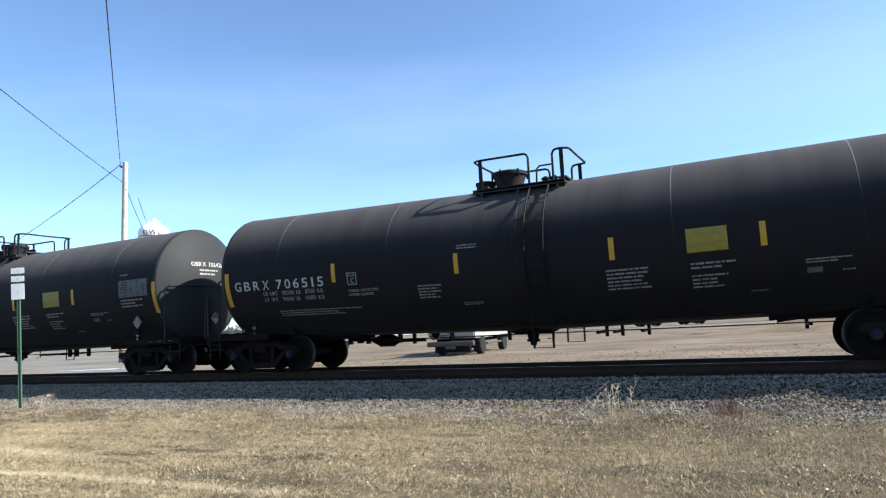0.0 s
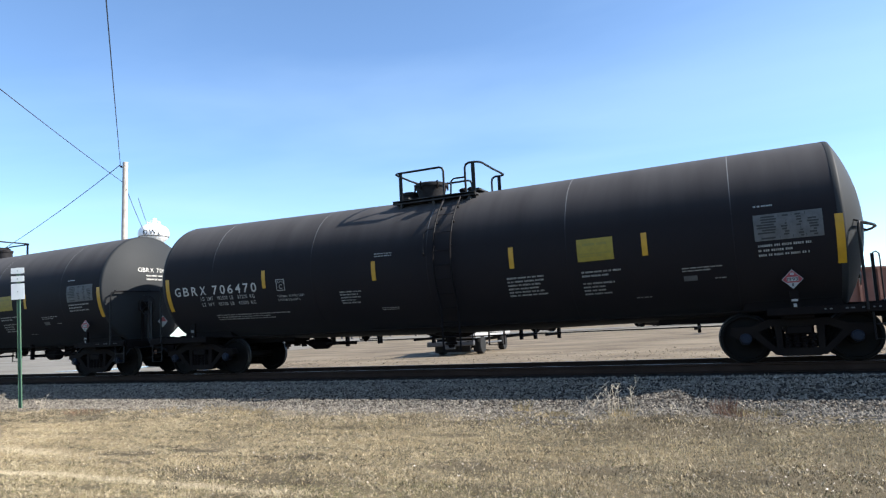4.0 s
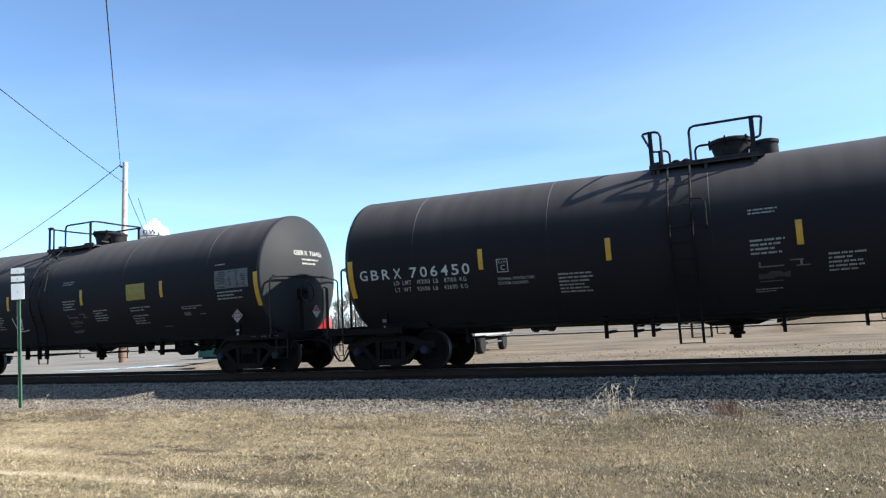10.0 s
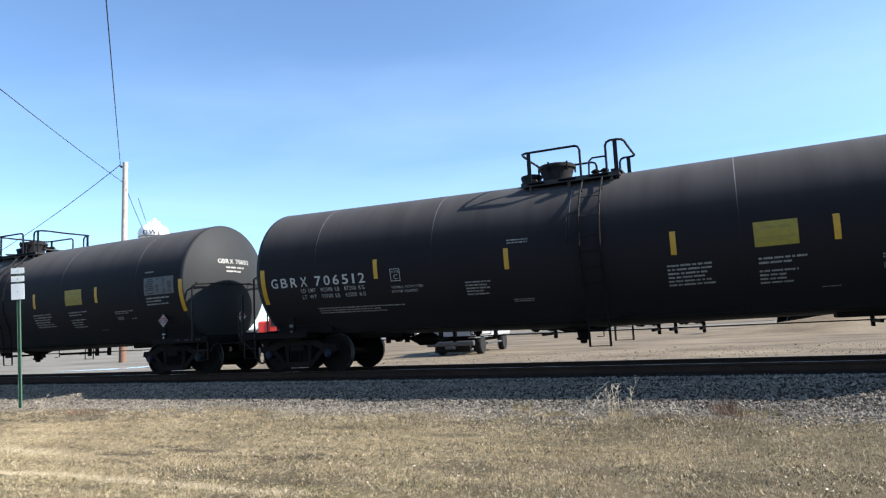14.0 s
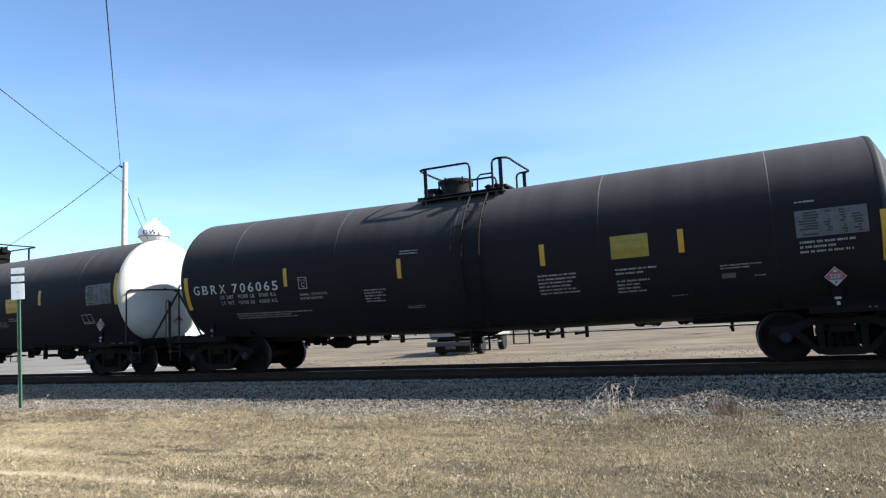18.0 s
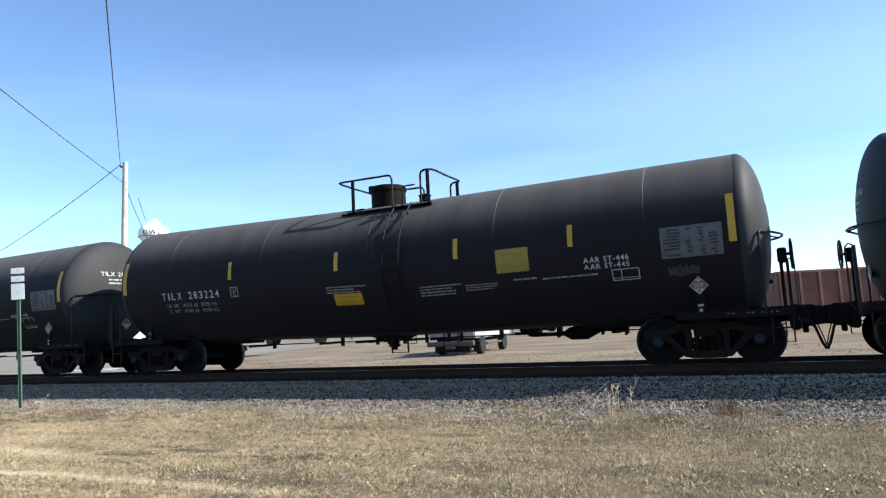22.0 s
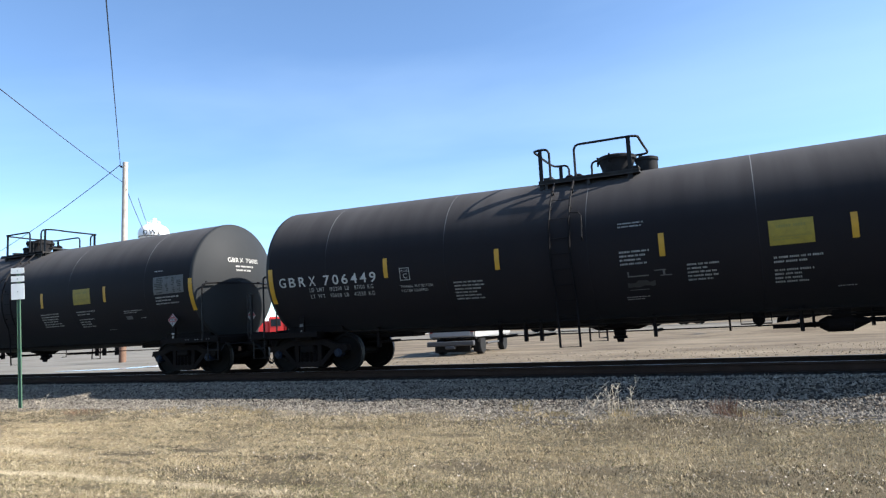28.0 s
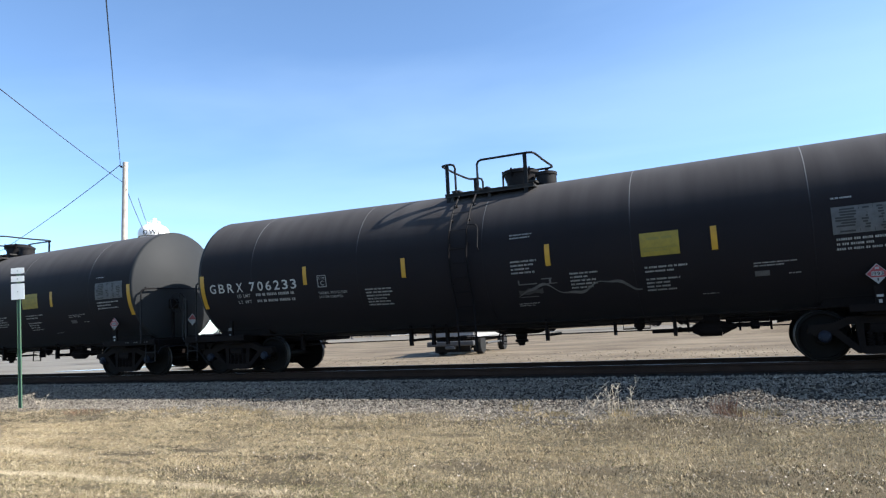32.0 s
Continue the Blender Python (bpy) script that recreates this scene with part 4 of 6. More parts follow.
GB_SHARED = ((3.30, 4.08, -27, -21, 2), (3.30, 3.92, -42, -30, 4), (5.19, 5.92, -29, -25, 2), (5.75, 5.97, -36, -34, 1), (6.51, 7.35, -23.5, -14, 3), (6.49, 6.84, 10, 12.5, 1), (4.28, 4.57, -48, -46, 1))
GB_A = ((-2.93, -2.22, -38, -20.5, 6), (0.63, 1.19, -19, -7.4, 4), (0.64, 1.12, 8.5, 13.3, 2), (0.66, 1.1, -47, -43, 2), (1.84, 2.41, -34.7, -20.4, 5))
GB_B = ((-2.42, -1.84, -34, -21, 5), (-1.40, -0.94, 5.2, 9.5, 2), (-1.41, -0.96, -42, -38.5, 2), (1.73, 2.55, -38.3, -20.5, 6), (-6.36, -4.0, -45, -37.5, 3))


def outline_box(car, x, low, w, h, split):
    bm = B()
    t = 0.015
    for q in ((0, w, 0, t), (0, w, h - t, h), (0, t, t, h - t), (w - t, w, t, h - t), (w * split, w * split + t, t, h - t), (t, w - t, 0.05, 0.06)):
        rect(bm, *q)
    both_sides("test_box", wrap(bm, x, low), M_LETTER, car, "white outlined stencil box")


def base_car(kind, shift=-0.4):
    car = thing("tank_car", "", "tank car", "cars of the passing freight train")
    white = kind == "dprx"
    SH["R"], SH["Z"], SH["S"] = (1.55, 2.32, 0.0135) if white else (1.64, 2.412, 0.0123)
    SH["soft"], SH["flank"] = kind != "gbrx", 0.055 if kind == "gbrx" else 0.0
    SIDES[:] = [0, 1]
    shell_parts(car, M_WHITEHEAD if white else M_GREYHEAD, "white painted dished tank head" if white else "grey painted dished tank head")
    running_gear(car)
    ends(car, TURN if kind != "gbrx" else Matrix.Identity(4))
    if white:
        for m in (Matrix.Identity(4), TURN):
            bm = B()
            for y in (-0.95, 0.95):
                rod(bm, (8.52, 0, 2.36), (8.52, y, 1.0), 0.032, seg=6)
            rod(bm, (8.52, 0, 2.40), (8.2, 0, 2.4), 0.03, seg=6)
            part("end_brace", bm, M_RAILING, car, "black braced frame before the white head", at=m)
    under_fittings(car, kind)
    placard(car)
    head_placard(car)
    if kind == "gbrx":
        top_fittings(car, max(shift, 0.0), False)
        for x in (-7.80, 7.80):
            stripe(car, x, -31.1, 1.4, 0.13)
        yellow_panel(car, 3.26, 3.97, -13.6, 2.9)
        data_panel(car, 6.47, 7.56, -11.5, 6.0)
        box_mark(car, -4.21, -3.96, -16.6, -6.0)
        side_decals(car, GB_SHARED, 1)
        for words, low, wide in (("THERMAL PROTECTION", -22.9, 0.80), ("SYSTEM EQUIPPED", -26.6, 0.66)):
            bm = B()
            text_flat(bm, words, 0.062, wide, 0.22)
            both_sides("protection_stencil", wrap(bm, -4.23, low), M_SMALL, car, "small white stencilled words")
        bm = B()
        rect(bm, 0, 0.24, 0, arc(-35.2, -31.2))
        both_sides("blank_plate", wrap(bm, 5.2, -35.2), M_PLATE, car)
        for side, blocks, xs in ((0, GB_A, (-4.56, -1.88, 1.43, 4.58)), (1, GB_B, (-4.58, -1.43, 1.88, 4.56))):
            SIDES[:] = [side]
            for x in xs:
                stripe(car, x, -13.4, 2.9, 0.105)
            side_decals(car, blocks, 20 + 20 * side)
            if side == 0:
                smear(car, 0.72, 1.24, -35.5, -29.5, 4)
                bm = B()
                for q in ((0.0, 0.03, 0.02, 0.13), (0.03, 0.4, 0.02, 0.045), (0.5, 0.72, 0.11, 0.13), (0.66, 0.7, 0.0, 0.11), (0.6, 0.82, 0.0, 0.02), (0.0, 0.38, -0.27, -0.255)):
                    rect(bm, *q)
                both_sides("scratch", wrap(bm, 0.74, -27.5), M_FADED, car, "pale scratch marks")
    elif kind == "tilx":
        top_fittings(car, shift, True, 0.0, 0.18 if shift > -0.4 else 0.12)
        for x in (-7.80, 7.72):
            stripe(car, x, -10.2, 23.6, 0.13)
        yellow_panel(car, 3.14, 3.85, -17, 1.4)
        data_panel(car, 6.46, 7.55, -18, 4)
        for side in (0, 1):
            SIDES[:] = [side]
            for x in ((-4.46, -2.17, 1.39, 4.45), (-4.05, -0.84, 2.23, 4.74))[side]:
                stripe(car, x, -2.2, 14.5, 0.105)
            bm = B()
            if side == 0:
                yellow_panel(car, -2.33, -1.74, -46.5, -33, True, M_STRIPE, "caution_panel")
                yellow_panel(car, 0.0, 0.52, -58, -35, True, M_PANEL, "caution_panel")
                box_mark(car, -4.57, -4.32, -19, -8.6)
                side_decals(car, ((-2.42, -1.48, -33, -24, 3), (-0.08, 0.82, -33, -19.6, 4), (1.08, 1.66, -41, -24, 5), (3.15, 3.79, -28, -23.5, 2), (4.63, 5.3, -25.6, -23.6, 1)), 60)
                text_flat(bm, "AAR ST-445", 0.10, 0.82)
                both_sides("test_stencil", wrap(bm, 5.40, -23.0), M_LETTER, car, "white test code lettering")
                outline_box(car, 5.88, -38, 0.5, 0.36, 0.55)
            else:
                yellow_panel(car, -0.99, -0.22, -33.5, -22.5, True, M_STRIPE, "caution_panel")
                box_mark(car, -4.07, -3.82, -19, -9.5)
                side_decals(car, ((-1.16, -0.08, -23.0, -15.7, 3), (1.29, 2.3, -32, -22, 4), (2.38, 3.12, -30, -24, 3), (3.48, 4.0, -25.5, -22.5, 1), (4.1, 5.23, -26.5, -23.8, 1)), 70)
                smear(car, 6.55, 7.1, -32, -22, 12)
                for row, low in (("AAR ST-446", -15.5), ("AAR ST-445", -20.5)):
                    b = B()
                    text_flat(b, row, 0.11, 0.88)
                    both_sides("test_stencil", wrap(b, 4.97, low), M_LETTER, car, "white test code lettering")
                bm.free()
                outline_box(car, 5.5, -31, 0.52, 0.24, 0.33)
    else:
        top_fittings(car, -0.62, True, 0.15)
        for x in (-7.76, 7.76):
            stripe(car, x, -15.8, 19.5, 0.14)
        for x in (-4.42, -1.96, 1.41, 4.5):
            stripe(car, x, -7.7, 9.7, 0.11)
        yellow_panel(car, 2.9, 3.58, -13.5, 3.3, True, M_STRIPE)
        data_panel(car, 6.53, 7.56, -14, 8.8)
        box_mark(car, -4.31, -4.08, -11.5, -0.5)
        side_decals(car, ((1.04, 2.0, -40, -20.5, 5), (2.9, 3.6, -25.5, -20.5, 2)), 80)
        smear(car, -0.13, 0.43, -50, -40, 6)
        smear(car, 2.35, 2.75, -33, -22, 8, M_SMEAR)
        outline_box(car, 6.2, -36, 0.42, 0.3, 0.5)
    SIDES[:] = [0, 1]
    return car


LABELS = {
    "gbrx": "black tank car with grey heads and yellow reflective stripes",
    "tilx": "black tank car with grey heads, high stripes and orange panels",
    "dprx": "black tank car with white heads and yellow reflective stripes",
}


def weights(limit, kilos):
    return ((str(limit), str(kilos)), (str(286000 - limit), str(129700 - kilos)))


# kind, number, turned end for end, weight limit in pounds and kilograms where it can be read
CONSIST = [
    ("gbrx", "706515", 1, (192200, 87150)), ("gbrx", "706436", 1, (192100, 87100)), ("gbrx", "706522", 0, (192400, 87250)),
    ("gbrx", "705994", 1, None), ("gbrx", "", 0, None), ("gbrx", "706470", 1, (192300, 87200)), ("gbrx", "706516", 0, (192500, 87300)),
    ("gbrx", "706517", 0, (192600, 87350)), ("gbrx", "706458", 0, (192100, 87100)), ("gbrx", "706521", 1, (192500, 87300)), ("gbrx", "706263", 0, (192000, 87050)),
    ("gbrx", "706304", 1, (191900, 87000)), ("gbrx", "706450", 0, (192100, 87100)), ("gbrx", "706456", 0, (191900, 87000)), ("gbrx", "706492", 0, (192600, 87350)),
    ("gbrx", "706496", 0, (192600, 87350)), ("gbrx", "706510", 0, (192400, 87250)), ("gbrx", "706512", 1, (192300, 87200)), ("gbrx", "706513", 1, None),
    ("gbrx", "", 0, None), ("gbrx", "706509", 0, (192500, 87300)), ("gbrx", "706183", 0, (192600, 87350)), ("gbrx", "706065", 1, (192100, 87100)),
    ("dprx", "257623", 0, (205700, 93300)), ("dprx", "257639", 0, (205600, 93250)), ("tilx", "283241", 0, None), ("tilx", "283342", 0, None), ("tilx", "283224", 1, (192300, 87200)),
    ("tilx", "283132", 0, None), ("tilx", "283218", 1, None), ("tilx", "283321", 1, None), ("gbrx", "706258", 0, None), ("gbrx", "", 0, None),
    ("gbrx", "706377", 1, (192300, 87200)), ("gbrx", "706449", 0, (192200, 87150)), ("gbrx", "706181", 1, (192300, 87200)), ("gbrx", "706520", 1, (192600, 87350)),
    ("gbrx", "706455", 0, (192100, 87100)), ("gbrx", "706260", 0, (192400, 87250)), ("gbrx", "706233", 0, None), ("gbrx", "", 0, None), ("gbrx", "", 0, None),
    # this last one runs ahead of the first
    ("gbrx", "", 0, None),
]
SPEED, FIRST, PITCH_LEN = 22.3066, -3.868, 18.332
# how far the couplers have let each car run ahead of an even spacing
SLACK = (-0.397, -0.25, -0.21, -0.186, -0.042, -0.018, 0.086, 0.14, 0.19, 0.142, 0.243, 0.19, 0.275, 0.22, 0.176, 0.201, 0.177, 0.1, 0.083, 0.127, 0.11, 0.052, -0.005, 0.067, 0.122, 0.187, 0.192, 0.217, 0.262, 0.276, 0.335, 0.263, -0.06, -0.332, -0.25, -0.217, -0.159, -0.093, -0.083, -0.04, -0.015, 0.01, -0.45)
CARS = []
TAGS = ((24, -3.95, -32, 1.4, 0.36, 6, 3), (24, -0.35, -35, 1.0, 0.38, 6, 4), (23, 2.4, -30, 0.4, 0.18, 4, 5))


def scrawl(car, x, low, size):
    """A sprayed white scribble: two loops over an angle."""
    bm = B()

    def ribbon(pts, w):
        pts = [Vector((p[0] * size, p[1] * size, 0)) for p in pts]
        prev = None
        for k, p in enumerate(pts):
            t = (pts[min(k + 1, len(pts) - 1)] - pts[max(k - 1, 0)]).normalized()
            n = Vector((-t.y, t.x, 0)) * w * size / 2
            cur = (bm.verts.new(p - n), bm.verts.new(p + n))
            if prev:
                bm.faces.new((prev[0], cur[0], cur[1], prev[1]))
            prev = cur

    ribbon([(0.0, 0.78), (0.02, 0.55), (0.02, 0.3), (0.05, 0.02), (0.3, 0.04), (0.6, 0.06), (0.82, 0.1)], 0.06)
    for cx, cy, rx, ry in ((0.5, 0.68, 0.15, 0.17), (0.3, 0.3, 0.17, 0.15)):
        ribbon([(cx + rx * math.cos(a), cy + ry * math.sin(a)) for a in (2 * math.pi * q / 16 for q in range(17))], 0.07)
    ribbon([(0.32, 0.5), (0.45, 0.36), (0.58, 0.44)], 0.06)
    both_sides("sprayed_mark", wrap(bm, x, low), M_SPRAY, car, "sprayed white scribble")


def tag(car, x, low, wide, tall, count, seed):
    """Faded looping spray strokes in a row."""
    rng = random.Random(seed)
    bm = B()
    for k in range(count):
        cx, cy = wide * (k + 0.5) / count, tall * rng.uniform(0.4, 0.6)
        rx, ry = wide / count * rng.uniform(0.35, 0.6), tall * rng.uniform(0.3, 0.5)
        a0, span, sway = rng.uniform(0, 6.28), rng.uniform(3.0, 6.5), rng.uniform(-0.6, 0.6)
        prev = None
        for j in range(15):
            a = a0 + span * j / 14
            p = Vector((cx + rx * math.cos(a) + sway * rx * math.sin(2 * a), cy + ry * math.sin(a), 0))
            d = Vector((-rx * math.sin(a) + 2 * sway * rx * math.cos(2 * a), ry * math.cos(a), 0)).normalized()
            n = Vector((-d.y, d.x, 0)) * 0.008
            cur = (bm.verts.new(p - n), bm.verts.new(p + n))
            if prev:
                bm.faces.new((prev[0], cur[0], cur[1], prev[1]))
            prev = cur
    both_sides("sprayed_mark", wrap(bm, x, low, 0.008), M_FADED, car, "faded grey spray scribble")


def build_train():
    bases = {"gbrx": base_car("gbrx"), "gbrx_turned": base_car("gbrx", 0.11), "dprx": base_car("dprx"), "tilx": base_car("tilx", -0.55), "tilx_turned": base_car("tilx", -0.16)}
    used = set()
    for k, (kind, number, turned, load) in enumerate(CONSIST):
        key = kind + "_turned" if turned and kind != "dprx" else kind
        if key in used:
            car = copy_thing(bases[key], Matrix.Identity(4))
        else:
            car = bases[key]
            used.add(key)
        place = k if k < len(CONSIST) - 1 else -1
        CARS.append((car, -place * PITCH_LEN + SLACK[k], turned))
    for (car, off, turned), (kind, number, _, load) in zip(CARS, CONSIST):
        tagged(car, LABELS[kind])
        SH["R"], SH["Z"], SH["S"] = (1.55, 2.32, 0.0135) if kind == "dprx" else (1.64, 2.412, 0.0123)
        SH["soft"], SH["flank"] = kind != "gbrx", 0.055 if kind == "gbrx" else 0.0
        mark = {"gbrx": "GBRX", "tilx": "TILX", "dprx": "DPRX"}[kind]
        w = weights(*load) if load else None
        if number:
            text = mark + " " + number
            if kind == "gbrx":
                side_number(car, text, -7.55, -4.83, -15.8, 0.235, w)
            elif kind == "tilx":
                d = 0.42 if turned else 0.0
                side_number(car, text, -6.85 + d, -4.87 + d, -18.0, 0.20, w, -6.72 + d, -5.02 + d, (-26, -32))
            else:
                side_number(car, text, -6.70, -4.54, -13.0, 0.20, w, -6.62, -4.93, (-20, -25.5))
            if kind != "dprx":
                head_letters(car, text)
        else:
            bm = B()
            text_flat(bm, mark, 0.235, 1.09)
            both_sides("reporting_mark", wrap(bm, -7.55, -15.8), M_LETTER, car, "white stencilled letters")
            bm = B()
            word_bars(bm, 1.25, 2.7, 0.235, 0, 1, random.Random(int(abs(off))), 0.9)
            both_sides("car_number", wrap(bm, -7.55, -15.8), M_SMALL, car, "white stencilled number")
    for k, x, low, size in ((15, -1.68, -41, 1.08), (9, 6.17, -39, 0.50), (13, -1.8, -40.5, 0.64)):
        scrawl(CARS[k][0], x, low, size)
    # a wavy tide mark on one tank
    bm = B()
    prev = None
    for k in range(41):
        u = k / 40
        y = 0.12 * math.sin(u * 12.0 - 1.0) + 0.03 * math.sin(u * 31)
        h = 0.02 + 0.05 * (math.sin(u * 9) ** 2)
        cur = (bm.verts.new((2.5 * u, y, 0)), bm.verts.new((2.5 * u, y + h, 0)))
        if prev:
            bm.faces.new((prev[0], cur[0], cur[1], prev[1]))
        prev = cur
    both_sides("stain", wrap(bm, 0.7, -33.5, 0.012), M_FADED, CARS[39][0], "pale wavy stain on black paint")
    SH["R"], SH["Z"], SH["S"] = 1.55, 2.32, 0.0135
    for k, x, low, wide, tall, count, seed in TAGS:
        tag(CARS[k][0], x, low, wide, tall, count, seed)


build_train()


# ------------------------------------------------------------------ ground
def ground_z(x, y):
    """Height of the ground: a mown verge that falls gently away from the track, level land beyond."""
    if y < -3.4:
        z = float(np.interp(y, [-400, -40, -16, -9, -4.6, -3.4], [-1.0, -0.85, -0.70, -0.68, -0.61, -0.58]))
    else:
        z = float(np.interp(y, [-3.4, 3.6, 8, 4000], [-0.58, -0.56, -0.5, -0.5]))
    if -14 < y < -3.6:
        z += 0.05 * noise.noise(Vector((x * 0.35, y * 0.6, 0.3))) + 0.02 * noise.noise(Vector((x * 1.3, y * 1.3, 2.0)))
    return z


def build_ground():
    xs = [-3000, -1200, -500, -200, -90, -60, -45] + [-34 + 0.5 * k for k in range(94)] + [20, 40, 90, 250, 900, 3000]
    ys = [-3000, -900, -250, -60, -30, -20] + [-16 + 0.4 * k for k in range(31)] + [-3.4, 0, 3.6, 6, 9, 13, 18, 25, 35, 50, 80, 140, 300, 900, 3500]
    bm = B()
    grid = [[bm.verts.new((x, y, ground_z(x, y))) for x in xs] for y in ys]
    for j in range(len(ys) - 1):
        for i in range(len(xs) - 1):
            f = bm.faces.new((grid[j][i], grid[j][i + 1], grid[j + 1][i + 1], grid[j + 1][i]))
            f.material_index = 0 if ys[j] < -0.5 else 1
            f.smooth = True
    g = new("ground", mesh_of("ground", bm, [M_LAWN, M_EARTH]))
    tagged(g, "dry winter lawn and bare tan earth, level to the horizon", "ground", kind="structure")


def patch(name, label, category, pts, z, material, seed, kind="structure", rough=0.5, n=64):
    """A flat patch of ground cover with a wavy edge, round an outline."""
    rng = random.Random(seed)
    bm = B()
    out = []
    m = len(pts)
    for k in range(n):
        f = k * m / n
        a, b = Vector(pts[int(f) % m]), Vector(pts[(int(f) + 1) % m])
        p = a.lerp(b, f - int(f))
        out.append(bm.verts.new((p.x + rng.uniform(-rough, rough), p.y + rng.uniform(-rough, rough) * 0.5, z)))
    f = bm.faces.new(out)
    bmesh.ops.triangulate(bm, faces=[f])
    ob = new(name, mesh_of(name, bm, material))
    return tagged(ob, label, category, kind=kind)


build_ground()
patch("gravel_lot", "pale grey gravel lot beside the track", "gravel lot", [(-150, 4.4), (-60, 4.3), (-26, 4.3), (-22, 6), (-28, 12), (-31, 20), (-38, 40), (-62, 70), (-160, 120)], -0.484, M_GRAVEL, 1, rough=1.2)
patch("gravel_shoulder", "grey gravel strip along the far side of the track", "gravel", [(-60, 3.3), (-40, 3.3), (-20, 3.3), (0, 3.3), (16, 3.3), (30, 3.3), (30, 5.4), (16, 5.2), (0, 5.5), (-20, 5.2), (-40, 5.4), (-60, 5.3)], -0.524, M_GRAVEL, 9, rough=0.5, n=180)
patch("far_road", "pale gravel road across the far field", "road", [(-200, 70), (-60, 52), (60, 48), (200, 52), (200, 74), (60, 66), (-60, 76), (-200, 110)], -0.482, M_GRAVEL, 2, rough=1.5)
patch("ice_patch", "thin dirty ice patch melting on the gravel", "ice", [(-34.2, 9.2), (-30.4, 9.9), (-28.4, 12.4), (-30.0, 13.0), (-31.4, 10.9), (-34.0, 9.7)], -0.466, M_ICE, 3, "", 0.18)


# ------------------------------------------------------------------ railway track
def bed_profile():
    return [(-3.6, -0.66), (-3.15, -0.575), (-2.7, -0.46), (-2.15, -0.265), (-1.75, -0.19), (1.7, -0.19), (2.3, -0.24), (3.2, -0.5), (3.8, -0.62)]


def build_track():
    bm = B()
    xs = [-1500, -200, -60] + [-40 + 2 * k for k in range(30)] + [60, 300, 1500]
    rows = [[bm.verts.new((x, y, z + (0.02 * noise.noise(Vector((x, y, 0))) if abs(x) < 60 else 0))) for y, z in bed_profile()] for x in xs]
    for a, b in zip(rows, rows[1:]):
        for k in range(len(a) - 1):
            bm.faces.new((a[k], a[k + 1], b[k + 1], b[k]))
    bed = new("ballast_bed", mesh_of("ballast_bed", bm, M_BED))
    tagged(bed, "raised bed of grey crushed stone under the rails", "ballast", kind="structure")
    # loose stones on the near shoulder and between the ties
    rng = np.random.default_rng(4)
    base = np.array([(1, 0, 0.1), (0, 1, -0.1), (-1, 0, 0.15), (0, -1, 0), (0.1, 0.1, 0.85), (0, -0.1, -0.85)], float)
    tri = np.array([(0, 1, 4), (1, 2, 4), (2, 3, 4), (3, 0, 4), (1, 0, 5), (2, 1, 5), (3, 2, 5), (0, 3, 5)])
    keep = base
    prof = np.array(bed_profile())

    def scatter(n, x0, x1, y0, y1, s0, s1, sink):
        px, py = rng.uniform(x0, x1, n), rng.uniform(y0, y1, n)
        pz = np.maximum(np.interp(py, prof[:, 0], prof[:, 1]), np.interp(py, [-9, -4.6, -3.4], [-0.68, -0.61, -0.58])) + sink
        size = rng.uniform(s0, s1, n)
        sc = size[:, None] * rng.uniform(0.55, 1.25, (n, 3))
        ang = rng.uniform(0, 6.28, n)
        jit = 1 + rng.uniform(-0.42, 0.42, (n, len(keep), 1))
        v = keep[None] * jit * sc[:, None, :]
        c, s = np.cos(ang), np.sin(ang)
        vx = v[:, :, 0] * c[:, None] - v[:, :, 1] * s[:, None]
        vy = v[:, :, 0] * s[:, None] + v[:, :, 1] * c[:, None]
        return np.stack([vx + px[:, None], vy + py[:, None], v[:, :, 2] + pz[:, None]], -1).reshape(-1, 3)

    vs = np.concatenate([scatter(30000, -34, 9, -3.2, -1.4, 0.014, 0.032, 0.006), scatter(20000, -20, 5, -3.2, -1.9, 0.013, 0.028, 0.012), scatter(3500, -40, 9, 1.35, 3.6, 0.03, 0.05, 0.01),
                         scatter(8500, -26, 9, -3.55, -3.05, 0.015, 0.034, 0.008), scatter(6500, -26, 9, -4.1, -3.4, 0.013, 0.03, 0.003), scatter(1300, -24, 6, -4.9, -4.0, 0.01, 0.022, 0.0),
                         scatter(1500, -9, -4, -4.3, -3.4, 0.012, 0.026, 0.004), scatter(1100, -3.5, 3, -4.6, -3.4, 0.012, 0.028, 0.004)])
    n = len(vs) // len(keep)
    fs = (tri[None] + (np.arange(n) * len(keep))[:, None, None]).reshape(-1, 3)
    me = bpy.data.meshes.new("ballast_stones")
    me.from_pydata(vs.tolist(), [], fs.tolist())
    me.materials.append(M_STONE)
    tagged(new("ballast_stones", me), "loose grey crushed stone on the track shoulder", "ballast", kind="stuff")
    # clods and pebbles on the earth across the track
    m = 8000
    py = 3.7 + 12.0 * rng.random(m) ** 1.6
    reach = py - EYE.y
    px = -0.455 * reach + rng.uniform(-1, 1, m) * reach * 0.85
    size = 0.01 + 0.03 * rng.random(m) ** 3
    jit = 1 + rng.uniform(-0.42, 0.42, (m, len(keep), 1))
    v = keep[None] * jit * (size[:, None] * rng.uniform(0.6, 1.3, (m, 3)))[:, None, :]
    ground = np.interp(py, [3.6, 8], [-0.56, -0.5])
    vs = (v + np.stack([px, py, ground + 0.004], -1)[:, None, :]).reshape(-1, 3)
    fs = (tri[None] + (np.arange(m) * len(keep))[:, None, None]).reshape(-1, 3)
    me = bpy.data.meshes.new("clods")
    me.from_pydata(vs.tolist(), [], fs.tolist())
    me.materials.append(M_CLOD)
